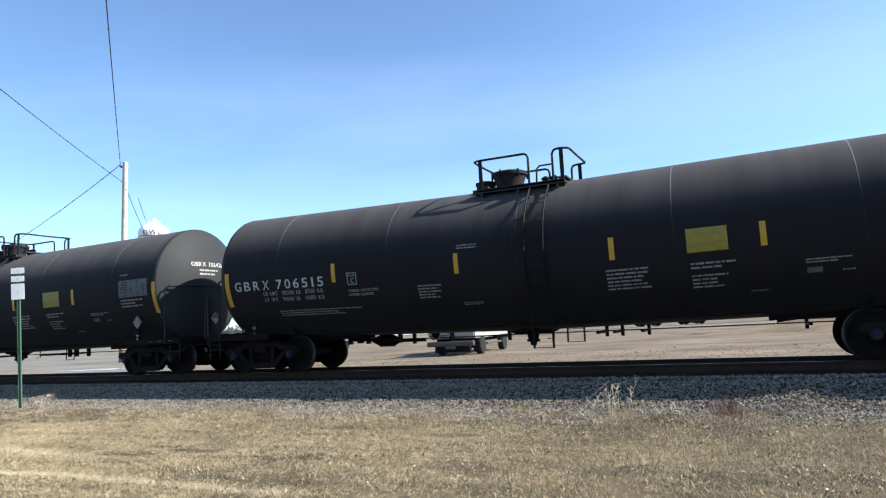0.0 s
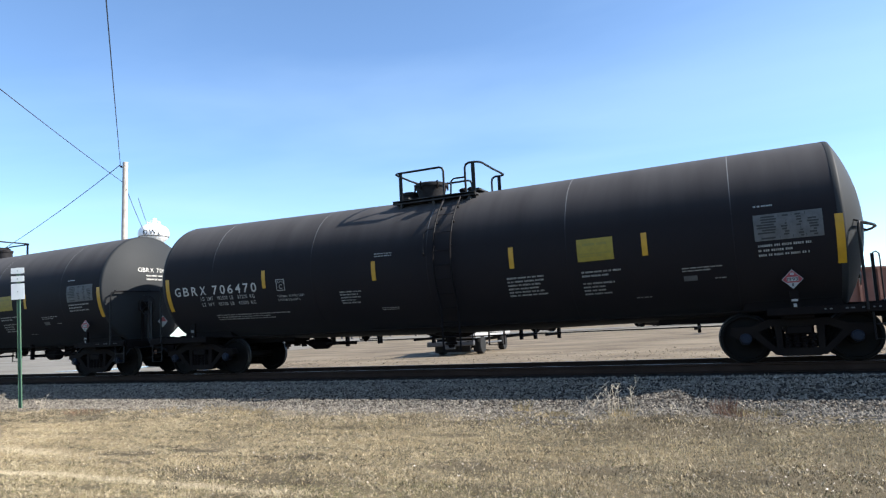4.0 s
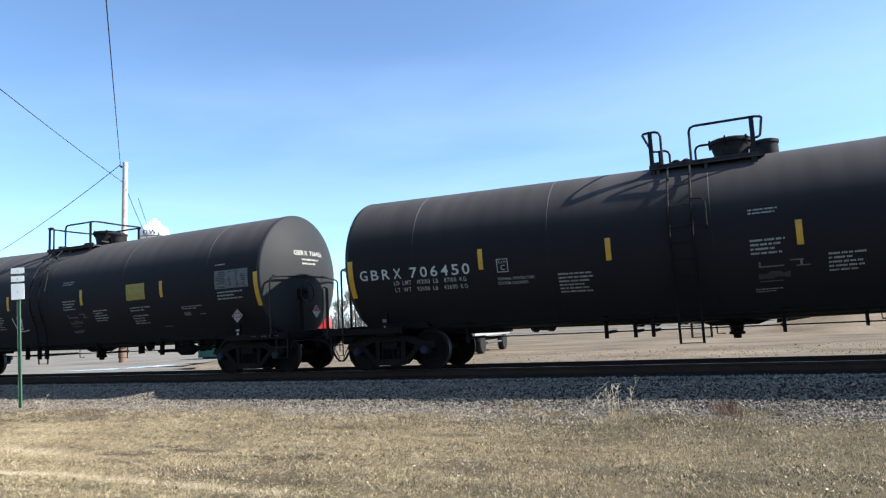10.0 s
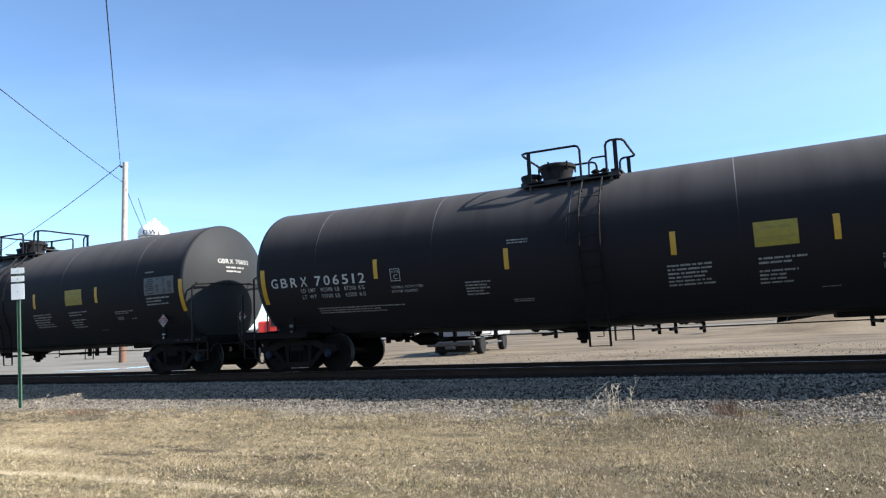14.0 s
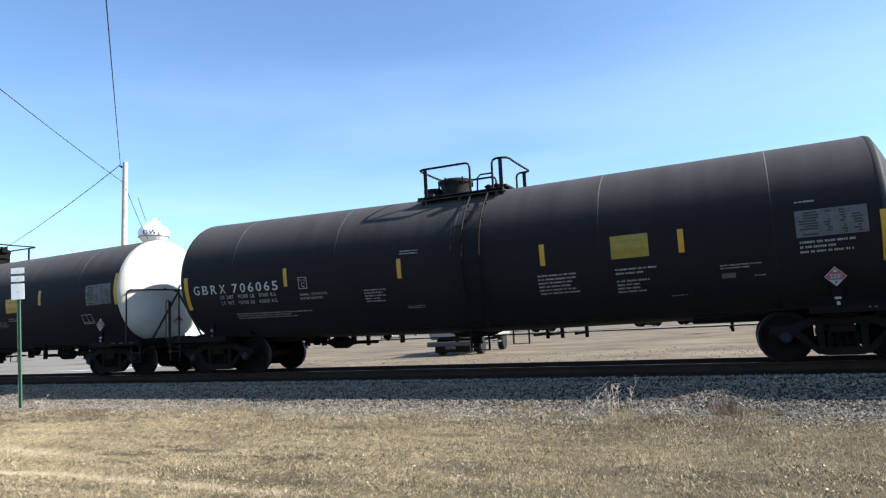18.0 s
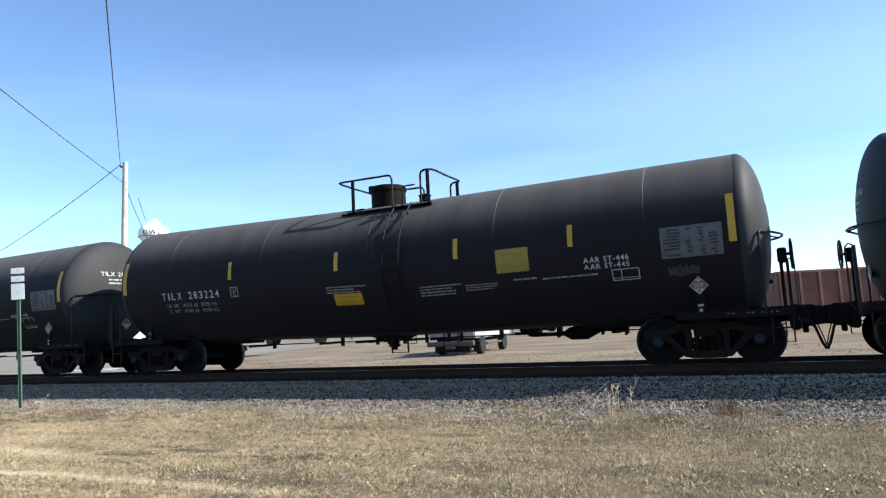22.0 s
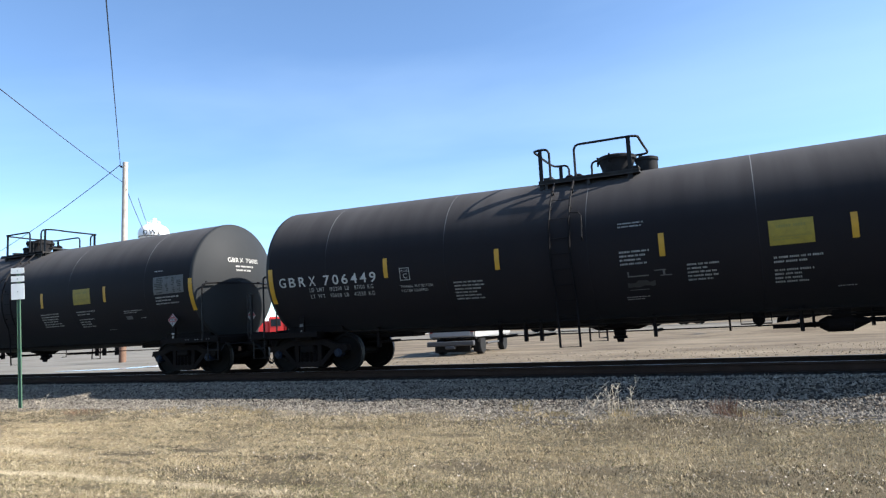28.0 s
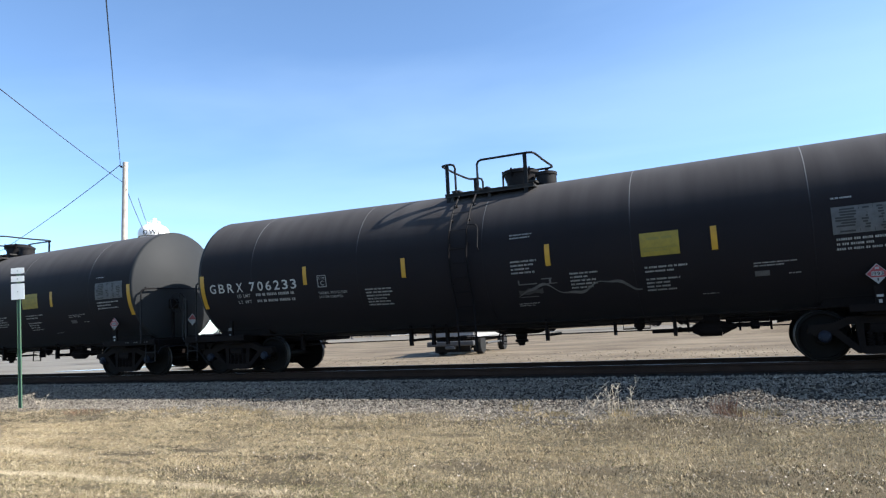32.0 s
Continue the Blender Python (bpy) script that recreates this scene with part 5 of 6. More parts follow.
    tagged(new("clods", me), "small earth clods and pebbles on bare ground", "stones", kind="stuff")
    # rails and ties
    track = thing("railway_track", "worn steel rails on dark weathered wooden ties", "railway track", kind="structure")
    half = [(-0.075, -0.175), (0.075, -0.175), (0.075, -0.165), (0.012, -0.145), (0.010, -0.05), (0.036, -0.04), (0.037, -0.008), (0.028, 0.0), (-0.028, 0.0), (-0.037, -0.008), (-0.036, -0.04), (-0.010, -0.05), (-0.012, -0.145), (-0.075, -0.165)]
    for y in (-0.755, 0.755):
        bm = B()
        a = [bm.verts.new((-1500, y + p, z)) for p, z in half]
        b = [bm.verts.new((1500, y + p, z)) for p, z in half]
        k = len(half)
        for i in range(k):
            bm.faces.new((a[i], a[(i + 1) % k], b[(i + 1) % k], b[i])).material_index = 1 if i in (7,) else 0
        part("rail", bm, [M_RAIL, M_RAILTOP], track, "brown steel rail with a polished head")
    ties = []
    for k in range(4):
        bm = B()
        box(bm, -0.11, 0.11, -1.29 - 0.02 * k, 1.29 + 0.01 * k, -0.35, -0.178, 0.012)
        ties.append(mesh_of("tie", bm, M_TIE))
    rng2 = random.Random(8)
    for k in range(95):
        x = -40 + k * 0.52
        part("tie", ties[rng2.randrange(4)], None, track, "", at=pose(x + rng2.uniform(-0.02, 0.02), rng2.uniform(-0.03, 0.03), 0, 0, 0, rng2.uniform(-1, 1)))
    bm = B()
    for k in range(260):
        for x in (-40.52 - k * 0.52, 9.4 + k * 0.52):
            box(bm, x - 0.11, x + 0.11, -1.29, 1.29, -0.35, -0.18)
    tagged(part("far_ties", bm, M_TIE, track), kind="stuff")


build_track()


# ------------------------------------------------------------------ verge: grass, weeds, sign
# worn or littered spots in the lawn: middle x, y, half sizes, how dark, how littered
SPOTS = ((-8.75, -7.4, 0.75, 0.16, 0.5, 0.6), (-7.6, -7.1, 0.55, 0.14, 0.8, 0.3), (-6.0, -7.5, 0.5, 0.12, 0.6, 0.6), (-5.4, -7.4, 0.3, 0.16, 0.7, 0.7), (-3.1, -7.44, 0.55, 0.2, 0.75, 1.0), (-2.15, -7.2, 0.35, 0.2, 0.6, 0.9),
         (-1.6, -7.3, 0.5, 0.16, 0.6, 0.8), (-0.05, -7.45, 0.75, 0.22, 0.6, 1.0), (0.45, -7.5, 0.6, 0.25, 0.6, 1.0), (-0.3, -7.25, 0.4, 0.2, 0.55, 0.6), (0.9, -6.9, 0.4, 0.2, 0.6, 0.7), (0.6, -7.1, 0.5, 0.12, 0.6, 0.5),
         (-9.1, -8.2, 1.2, 0.2, 0.3, 0.5), (-5.2, -8.45, 1.4, 0.16, 0.45, 0.4), (-2.0, -8.2, 1.2, 0.2, 0.25, 0.5), (-6.6, -8.3, 1.0, 0.3, 0.3, 0.8),
         (-0.75, -4.6, 0.75, 0.55, 0.95, 0.35), (-1.5, -4.4, 0.35, 0.35, 0.7, 0.35), (0.2, -4.3, 0.4, 0.35, 0.8, 0.35), (1.1, -4.1, 0.5, 0.3, 0.5, 0.3))
RIM = ((-40, -15, -13.4, -12, -10.7, -9.3, -7.8, -5, -4, -3, -2.1, -1.3, -0.65, -0.3, 0.35, 0.7, 1.4, 8), (-5.6, -5.5, -5.2, -4.9, -4.72, -4.68, -4.86, -4.9, -4.87, -5.14, -5.34, -5.55, -5.46, -5.34, -4.96, -4.77, -4.54, -4.4))


def blades(x, y, z, h, w, rng, slot):
    """One mesh of leaning three-cornered blades at the given feet."""
    n = len(x)
    lean, face = rng.uniform(0, 6.28, n), rng.uniform(0, 6.28, n)
    amt = rng.uniform(0.2, 1.5, n) * h
    dx, dy = np.cos(face) * w, np.sin(face) * w
    a = np.stack([x - dx, y - dy, z - 0.005], -1)
    b = np.stack([x + dx, y + dy, z - 0.005], -1)
    c = np.stack([x + np.cos(lean) * amt, y + np.sin(lean) * amt, z + h], -1)
    vs = np.stack([a, b, c], 1).reshape(-1, 3)
    me = bpy.data.meshes.new("dry_grass")
    me.vertices.add(len(vs))
    me.vertices.foreach_set("co", vs.ravel())
    me.loops.add(len(vs))
    me.loops.foreach_set("vertex_index", np.arange(len(vs), dtype=np.int32))
    me.polygons.add(n)
    me.polygons.foreach_set("loop_start", np.arange(0, len(vs), 3, dtype=np.int32))
    me.polygons.foreach_set("material_index", slot.astype(np.int32))
    me.update(calc_edges=True)
    for m in (M_BLADE, M_DEAD, M_GREEN, M_BLEACH, M_GOLD):
        me.materials.append(m)
    return me


def build_grass():
    rng = np.random.default_rng(11)
    n = 800000
    # more blades where the lawn comes near
    y = -3.15 - 7.0 * rng.random(n) ** 0.85
    reach = y - EYE.y
    x = -0.73 * reach + rng.uniform(-1, 1, n) * (reach * 0.95 + 0.6)
    x = np.where(rng.random(n) < 0.88, x, rng.uniform(-30, 6, n))
    rim = np.interp(x, *RIM)
    # sparse over the gravel edge, full past the rim
    band = np.clip((x + 2.0) / 0.5, 0, 1) * np.clip((0.9 - x) / 1.2, 0.35, 1) * np.clip((-3.6 - y) / 0.3, 0, 1)
    keep = rng.random(n) < np.maximum(np.clip(0.05 + 0.95 * (-3.2 - y) / (-3.2 - rim), 0.05, 1) ** 1.2, 0.85 * band)
    x, y, rim, band = x[keep], y[keep], rim[keep], band[keep]
    n = len(x)
    z = np.array([ground_z(a, b) for a, b in zip(x, y)])
    big = np.array([noise.noise(Vector((a * 0.35, b * 0.9, 5.0))) for a, b in zip(x, y)])
    mid = np.array([noise.noise(Vector((a * 1.5, b * 2.6, 9.0))) for a, b in zip(x, y)])
    small = np.array([noise.noise(Vector((a * 6.0, b * 8.0, 3.0))) for a, b in zip(x, y)])
    streak = np.array([noise.noise(Vector((a * 0.55, b * 4.2, 21.0))) for a, b in zip(x, y)])
    clump = np.array([noise.noise(Vector((a * 27.0, b * 10.0, 14.0))) for a, b in zip(x, y)])
    weedy = np.clip((y - rim + 0.3 * mid + 0.1 * small) / 0.22, 0, 1)
    dark = 0.06 + 0.2 * np.clip(mid - 0.05, 0, 1) + 0.4 * np.clip(small - 0.05, 0, 1) + 0.6 * np.clip(streak - 0.1, 0, 1) + 0.7 * np.clip(clump - 0.12, 0, 1)
    dark += weedy * (0.2 + 0.3 * np.clip((-10.0 - x) / 1.5, 0, 1) + 0.6 * mid + 0.5 * small + 0.8 * band)
    for cx, cy, sx, sy, depth, scraps in SPOTS:
        d = ((x - cx - 0.2 * small) / sx) ** 2 + ((y - cy - 0.2 * mid) / sy) ** 2
        dark = np.maximum(dark, 1.7 * depth * np.exp(-d) * (0.9 + 0.7 * small))
    # a pale mown strip, greener beside it
    strip = 1.3 * np.exp(-((y + 8.81 - 0.03 * mid) / 0.08) ** 2) * np.clip((-4.1 - x) / 0.8, 0, 1) + 0.7 * np.exp(-(((x + 10.8) / 1.6) ** 2 + ((y + 7.65) / 0.18) ** 2))
    gold = np.exp(-(((x + 10.6) / 1.6) ** 2 + ((y + 3.9) / 0.5) ** 2)) + 0.8 * np.exp(-(((x + 3.4) / 0.6) ** 2 + ((y + 3.6) / 0.3) ** 2)) + 0.8 * np.exp(-(((x + 0.1) / 0.4) ** 2 + ((y + 3.6) / 0.25) ** 2)) + 0.35 * np.clip(big + 0.1, 0, 1) * (1 - weedy)
    green = np.clip((-8.0 - y + 0.5 * mid) / 0.4, 0, 1) * (0.35 + 0.25 * np.clip((x + 5) / 2, 0, 1)) + np.clip(big, 0, 1) * 0.05
    slot = np.zeros(n)
    slot[rng.random(n) < green] = 2
    slot[rng.random(n) < 0.14 + 0.25 * np.clip(-small, 0, 1) + 0.3 * np.clip(-streak - 0.05, 0, 1) + 1.1 * np.clip(-clump - 0.15, 0, 1)] = 3
    slot[rng.random(n) < 0.28 * gold] = 4
    slot[rng.random(n) < dark * (1 - 0.6 * np.clip(gold, 0, 1))] = 1
    slot[rng.random(n) < weedy * (0.1 + 0.9 * np.clip(-clump - 0.1, 0, 1))] = 3
    slot[rng.random(n) < strip] = 3
    h = rng.uniform(0.012, 0.031, n) * (1 + 0.4 * big + 0.3 * mid - 0.7 * clump) * (1 - 0.5 * np.clip(dark, 0, 1) * (1 - weedy)) * (1 + weedy * rng.random(n) ** 2 * 2.2 * (0.5 + np.clip(gold, 0, 1)))
    h *= 1 + 0.6 * np.minimum(strip, 1)
    # thin to bare soil in the dark spots
    ok = rng.random(n) > 0.8 * np.clip(dark, 0, 1) * (1 - 0.15 * weedy)
    w = rng.uniform(0.0014, 0.0034, n)
    me = blades(x[ok], y[ok], z[ok], np.maximum(h[ok], 0.008), w[ok], rng, slot[ok])
    tagged(new("dry_grass", me), "short mown dormant tan grass with bare spots", "grass", kind="stuff")
    # the same lawn, thinner and coarser, all round
    n = 150000
    x, y = rng.uniform(-40, 24, n), -4.0 - 26 * rng.random(n)
    z = np.array([ground_z(a, b) for a, b in zip(x, y)])
    me = blades(x, y, z, rng.uniform(0.02, 0.05, n), rng.uniform(0.004, 0.011, n), rng, rng.choice([0, 0, 0, 1, 2, 3], n))
    tagged(new("dry_grass", me), "thin dormant tan grass of the wider verge", "grass", kind="stuff")
    # sparse dead tufts on the earth across the track
    n = 14000
    x, y = rng.uniform(-34, 7, n), 4.0 + 9.0 * rng.random(n) ** 1.7
    keep = np.array([noise.noise(Vector((a * 0.5, b * 1.2, 7.0))) + 0.6 * noise.noise(Vector((a * 2.5, b * 3, 1.0))) for a, b in zip(x, y)]) > 0.12
    x, y = x[keep], y[keep]
    z = np.array([ground_z(a, b) for a, b in zip(x, y)])
    k = len(x)
    me = blades(x, y, z, rng.uniform(0.02, 0.06, k), rng.uniform(0.005, 0.010, k), rng, rng.choice([0, 1, 1, 1], k))
    tagged(new("dead_tufts", me), "sparse dead grass tufts on bare earth", "grass", kind="stuff")
    # pale leaf scraps and pebbles in the lawn
    vs, fs = [], []
    while len(fs) < 4200:
        px, py = rng.uniform(-13, 3), rng.uniform(-9.6, -3.6)
        q = sum(c * math.exp(-((px - cx) / (sx * 1.2)) ** 2 - ((py - cy) / (sy * 1.5)) ** 2) for cx, cy, sx, sy, _, c in SPOTS) + (0.45 if py > np.interp(px, *RIM) else 0.03)
        if q < rng.uniform(0.0, 1.0):
            continue
        pz, s, a, tilt = ground_z(px, py) + rng.uniform(0.012, 0.035), 0.004 + 0.011 * rng.random() ** 2.5, rng.uniform(0, 6.28), rng.uniform(-0.9, 0.9)
        i = len(vs)
        for c in range(5):
            b = a + c * 1.2566
            r = s * rng.uniform(0.5, 1.1)
            vs.append((px + r * math.cos(b), py + r * math.sin(b), pz + r * math.sin(b - a) * tilt))
        fs.append(tuple(range(i, i + 5)))
    me = bpy.data.meshes.new("leaf_litter")
    me.from_pydata(vs, [], fs)
    me.materials.append(M_CHIP)
    tagged(new("leaf_litter", me), "pale dry leaf scraps scattered in the grass", "leaves", kind="stuff")


build_grass()


def weed(x, y, tall, stems, seed, lean=(0.2, 0.0)):
    rng = random.Random(seed)
    t = thing("dry_weed", "pale dead weed stalks on the gravel edge", "weed", "dead weeds along the ballast", at=Matrix.Translation((x, y, ground_z(x, y))))
    for k in range(stems):
        bm = B()
        bx, by = rng.uniform(-0.12, 0.12), rng.uniform(-0.1, 0.1)
        hh = tall * rng.uniform(0.55, 1.0)
        lx, ly = lean[0] * hh + rng.uniform(-0.25, 0.25) * hh, lean[1] * hh + rng.uniform(-0.2, 0.2) * hh
        pts = [(bx + lx * f * f, by + ly * f * f, -0.02 + hh * f) for f in (0, 0.3, 0.6, 0.85, 1.0)]
        pipe(bm, pts, 0.004, 4)
        for j in range(rng.randrange(2, 6)):
            f = rng.uniform(0.35, 1.0)
            p = Vector((bx + lx * f * f, by + ly * f * f, hh * f))
            d = Vector((rng.uniform(-1, 1), rng.uniform(-1, 1), rng.uniform(0.1, 0.8))).normalized() * rng.uniform(0.05, 0.14)
            rod(bm, p, p + d, 0.006, 0.002, 4)
        part("stalk", bm, M_STRAW, t)


weed(-2.14, -3.6, 0.5, 6, 1, (0.02, 0))
weed(-2.02, -3.3, 0.62, 3, 2, (0.14, 0))
weed(-2.54, -3.85, 0.56, 4, 6, (0.7, 0))
weed(-2.62, -4.1, 0.12, 3, 3, (1.6, 0))
weed(-1.55, -3.7, 0.1, 3, 7, (2.4, 0))
weed(-1.2, -3.55, 0.24, 4, 8, (-0.2, 0))
weed(-16.5, -3.4, 0.33, 4, 4, (0, 0))
weed(-0.35, -3.35, 0.18, 5, 5)


def tuft(x, y, tall, wide, count, material, seed, label):
    """A clump of fine dead stems that fan out from one foot."""
    rng = random.Random(seed)
    bm = B()
    for _ in range(count):
        a, r = rng.uniform(0, 6.28), wide * math.sqrt(rng.random())
        fx, fy, hh = r * math.cos(a), 0.6 * r * math.sin(a), tall * rng.uniform(0.4, 1.0)
        lx, ly = fx * rng.uniform(0.2, 1.0) + rng.uniform(-0.2, 0.2) * hh, rng.uniform(-0.25, 0.25) * hh
        t = rng.uniform(0, 3.14)
        dx, dy = 0.0035 * math.cos(t), 0.0035 * math.sin(t)
        bm.faces.new([bm.verts.new(q) for q in ((fx - dx, fy - dy, -0.02), (fx + dx, fy + dy, -0.02), (fx + 0.5 * lx, fy + 0.5 * ly, hh * 0.6))])
        bm.faces.new([bm.verts.new(q) for q in ((fx + 0.3 * lx - dx, fy + 0.3 * ly, hh * 0.35), (fx + 0.3 * lx + dx, fy + 0.3 * ly, hh * 0.35), (fx + lx, fy + ly, hh))])
    ob = new("dry_tuft", mesh_of("dry_tuft", bm, material))
    ob.matrix_basis = Matrix.Translation((x, y, ground_z(x, y)))
    tagged(ob, label, "weed", "dead tufts along the ballast")


for x, y, tall, wide, count, material, seed in ((-0.5, -3.45, 0.34, 0.16, 110, M_RUSSET, 1), (-0.35, -3.7, 0.2, 0.2, 90, M_RUSSET, 2), (-0.05, -3.6, 0.2, 0.3, 160, M_GOLD, 3), (-3.75, -3.4, 0.24, 0.16, 110, M_GOLD, 4), (-3.1, -3.75, 0.16, 0.25, 100, M_GOLD, 5),
                                               (-2.0, -3.75, 0.2, 0.2, 90, M_GOLD, 6), (-10.3, -3.6, 0.2, 0.5, 200, M_GOLD, 7), (-11.6, -3.8, 0.18, 0.5, 180, M_GOLD, 8), (-9.3, -3.9, 0.17, 0.5, 160, M_GOLD, 9), (-13.9, -4.2, 0.16, 0.5, 140, M_RUSSET, 10), (-8.0, -4.1, 0.14, 0.5, 120, M_STRAW, 11)):
    tuft(x, y, tall, wide, count, material, seed, "tuft of russet dead stems on the gravel edge" if material is M_RUSSET else "tuft of golden dry grass on the gravel edge" if material is M_GOLD else "tuft of pale straw on the gravel edge")


def sign_post():
    base = Vector((-17.18, -3.5, ground_z(-17.18, -3.5)))
    s = thing("trackside_sign", "green steel post with three blank white plates", "sign", at=Matrix.Translation(base) @ pose(0, 0, 0, 2, -0.9, 24))
    bm = B()
    box(bm, -0.03, 0.03, -0.006, 0.006, -0.25, 3.6)
    for x in (-0.04, 0.032):
        box(bm, x, x + 0.008, -0.035, 0.006, -0.25, 3.6)
    part("post", bm, M_GREENPOST, s, "green channel post")
    for z0, z1 in ((3.46, 3.61), (3.25, 3.40), (2.79, 3.20)):
        bm = B()
        box(bm, -0.175, 0.175, -0.045, -0.037, z0, z1, 0.003)
        p = part("plate", bm, M_SIGN, s, "blank white sheet plate")
        bm = B()
        rod(bm, (0, -0.045, (z0 + z1) / 2), (0, -0.052, (z0 + z1) / 2), 0.012, seg=6)
        part("bolt", bm, M_CHROME, p)


sign_post()


# ------------------------------------------------------------------ beyond the track
def at_depth(px, py, d):
    """The place seen at a point of the 1568 x 882 picture, d metres ahead of the eye."""
    f = 784 / math.tan(radians(LENS / 2))
    return EYE + d * (AHEAD + RIGHT * ((px - 784) / f) - UP * ((py - 441) / f))


def on_ground_at(px, depth):
    p = at_depth(px, 560, depth)
    return p.x, p.y


def wire(name, a, b, sag, label, r=0.021):
    bm = B()
    a, b = Vector(a), Vector(b)
    pts = [a.lerp(b, k / 24) - Vector((0, 0, sag * 4 * (k / 24) * (1 - k / 24))) for k in range(25)]
    pipe(bm, pts, r, 5)
    return tagged(new(name, mesh_of(name, bm, M_WIRE)), label, "power line", "overhead wires")


def utility_pole():
    base = Vector((-39.5, 18.0, -0.52))
    top = Vector((-38.2, 17.1, 13.25))
    p = thing("utility_pole", "tall weathered wooden utility pole with wire hardware", "utility pole", at=Matrix.Translation(base))
    t = top - base
    bm = B()
    pipe(bm, [t * (k / 8) for k in range(9)], 0.2, 14)
    for v in bm.verts:
        f = v.co.z / t.z
        c = t * f
        v.co = c + (v.co - c) * (1.15 - 0.3 * f)
    part("pole", bm, M_WOODPOLE, p, "pale weathered wooden pole", True)
    bm = B()
    lathe(bm, [(-0.1, 0.242), (1.7, 0.237), (1.72, 0.22)], "z", 16)
    for v in bm.verts:
        v.co += Vector((t.x, t.y, 0)) * (v.co.z / t.z)
    part("pole_butt", bm, M_BUTT, p, "brown treated foot of the pole", True)
    for f in (0.975,):
        bm = B()
        c = t * f
        rod(bm, c + Vector((-0.3, -0.1, 0)), c + Vector((0.05, 0.0, 0)), 0.03, seg=8)
        lathe(bm, [(-0.05, 0.04), (0.0, 0.08), (0.06, 0.08), (0.1, 0.03)], "z", 10, c + Vector((-0.3, -0.1, 0.04)))
        part("insulator", bm, M_CHROME, p)
    bm = B()
    rod(bm, t * 0.02 + Vector((0.1, -0.19, 0.0)), t * 0.3 + Vector((0.1, -0.17, 0)), 0.03, seg=6)
    part("conduit", bm, M_RUST, p)
    return top


TOP = utility_pole()
POLE_FAR = (TOP - EYE).dot(AHEAD)
hook = at_depth(213, 292, POLE_FAR)
wire("overhead_wire", hook, hook + (at_depth(183, -60, 18) - hook) * 1.3, 0.08, "dark overhead wire crossing above the track")
clamp = at_depth(216, 322, POLE_FAR)
wire("overhead_wire", clamp, clamp + (at_depth(-10, 147, 28) - clamp) * 1.3, 0.1, "dark overhead wire crossing above the track")
far_left = at_depth(-30, 463, 60)
wire("overhead_wire", hook, far_left, 0.3, "dark wire to a far pole", 0.026)
wire("guy_wire", TOP + Vector((0.1, 0, -1.9)), at_depth(270, 440, 58), 0.2, "thin dark wire falling from the pole")
wire("guy_wire", TOP + Vector((0.9, 0.3, -2.6)), at_depth(262, 400, 70), 0.1, "thin dark wire falling from the pole")


def water_tower():
    c = at_depth(272, 416, 237)
    foot = Vector((c.x, c.y, -0.5))
    t = thing("water_tower", "white spheroid water tower with dark town lettering", "water tower", at=Matrix.Translation(foot))
    z = c.z + 0.5
    bm = B()
    lathe(bm, [(z - 4.2, 1.6), (z - 3.4, 2.6), (z - 1.6, 4.6), (z - 0.6, 5.15), (z + 0.4, 5.25), (z + 1.5, 5.0), (z + 2.6, 4.2), (z + 3.4, 3.0), (z + 3.9, 1.5), (z + 4.05, 0.2)], "z", 48)
    part("tank", bm, M_TOWER, t, "white painted spheroid tank", True)
    bm = B()
    lathe(bm, [(0, 3.2), (4, 2.0), (8, 1.5), (z - 4.1, 1.5)], "z", 32)
    part("stem", bm, M_TOWER, t, "", True)
    bm = B()
    lathe(bm, [(z - 0.95, 5.1), (z - 0.9, 5.18), (z - 0.8, 5.18), (z - 0.75, 5.1)], "z", 48)
    part("ring", bm, M_INK, t)
    bm = B()
    for k in range(20):
        a = 2 * math.pi * k / 20
        rod(bm, (2.2 * math.cos(a), 2.2 * math.sin(a), z + 3.6), (2.2 * math.cos(a), 2.2 * math.sin(a), z + 4.7), 0.04, seg=5)
    pipe(bm, [(2.2 * math.cos(a), 2.2 * math.sin(a), z + 4.7) for a in (2 * math.pi * k / 24 for k in range(25))], 0.05, 5)
    part("roof_rail", bm, M_TOWER, t)
    bm = B()
    lathe(bm, [(z + 4.0, 0.8), (z + 5.6, 0.8), (z + 5.9, 0.5), (z + 6.0, 0.1)], "z", 16, (0.3, 0, 0))
    part("vent", bm, M_TOWER, t, "", True)
    bm = B()
    text_flat(bm, "OWL", 1.75, 6.2, 0.25)
    face = math.atan2(EYE.y - foot.y, EYE.x - foot.x)
    for v in bm.verts:
        a = face - 0.72 + v.co.x / 5.3
        r = 5.33 - 0.05 * abs(v.co.y - 0.4)
        v.co = Vector((r * math.cos(a), r * math.sin(a), z - 0.5 + v.co.y))
    part("lettering", bm, M_INK, t, "dark painted letters")


water_tower()


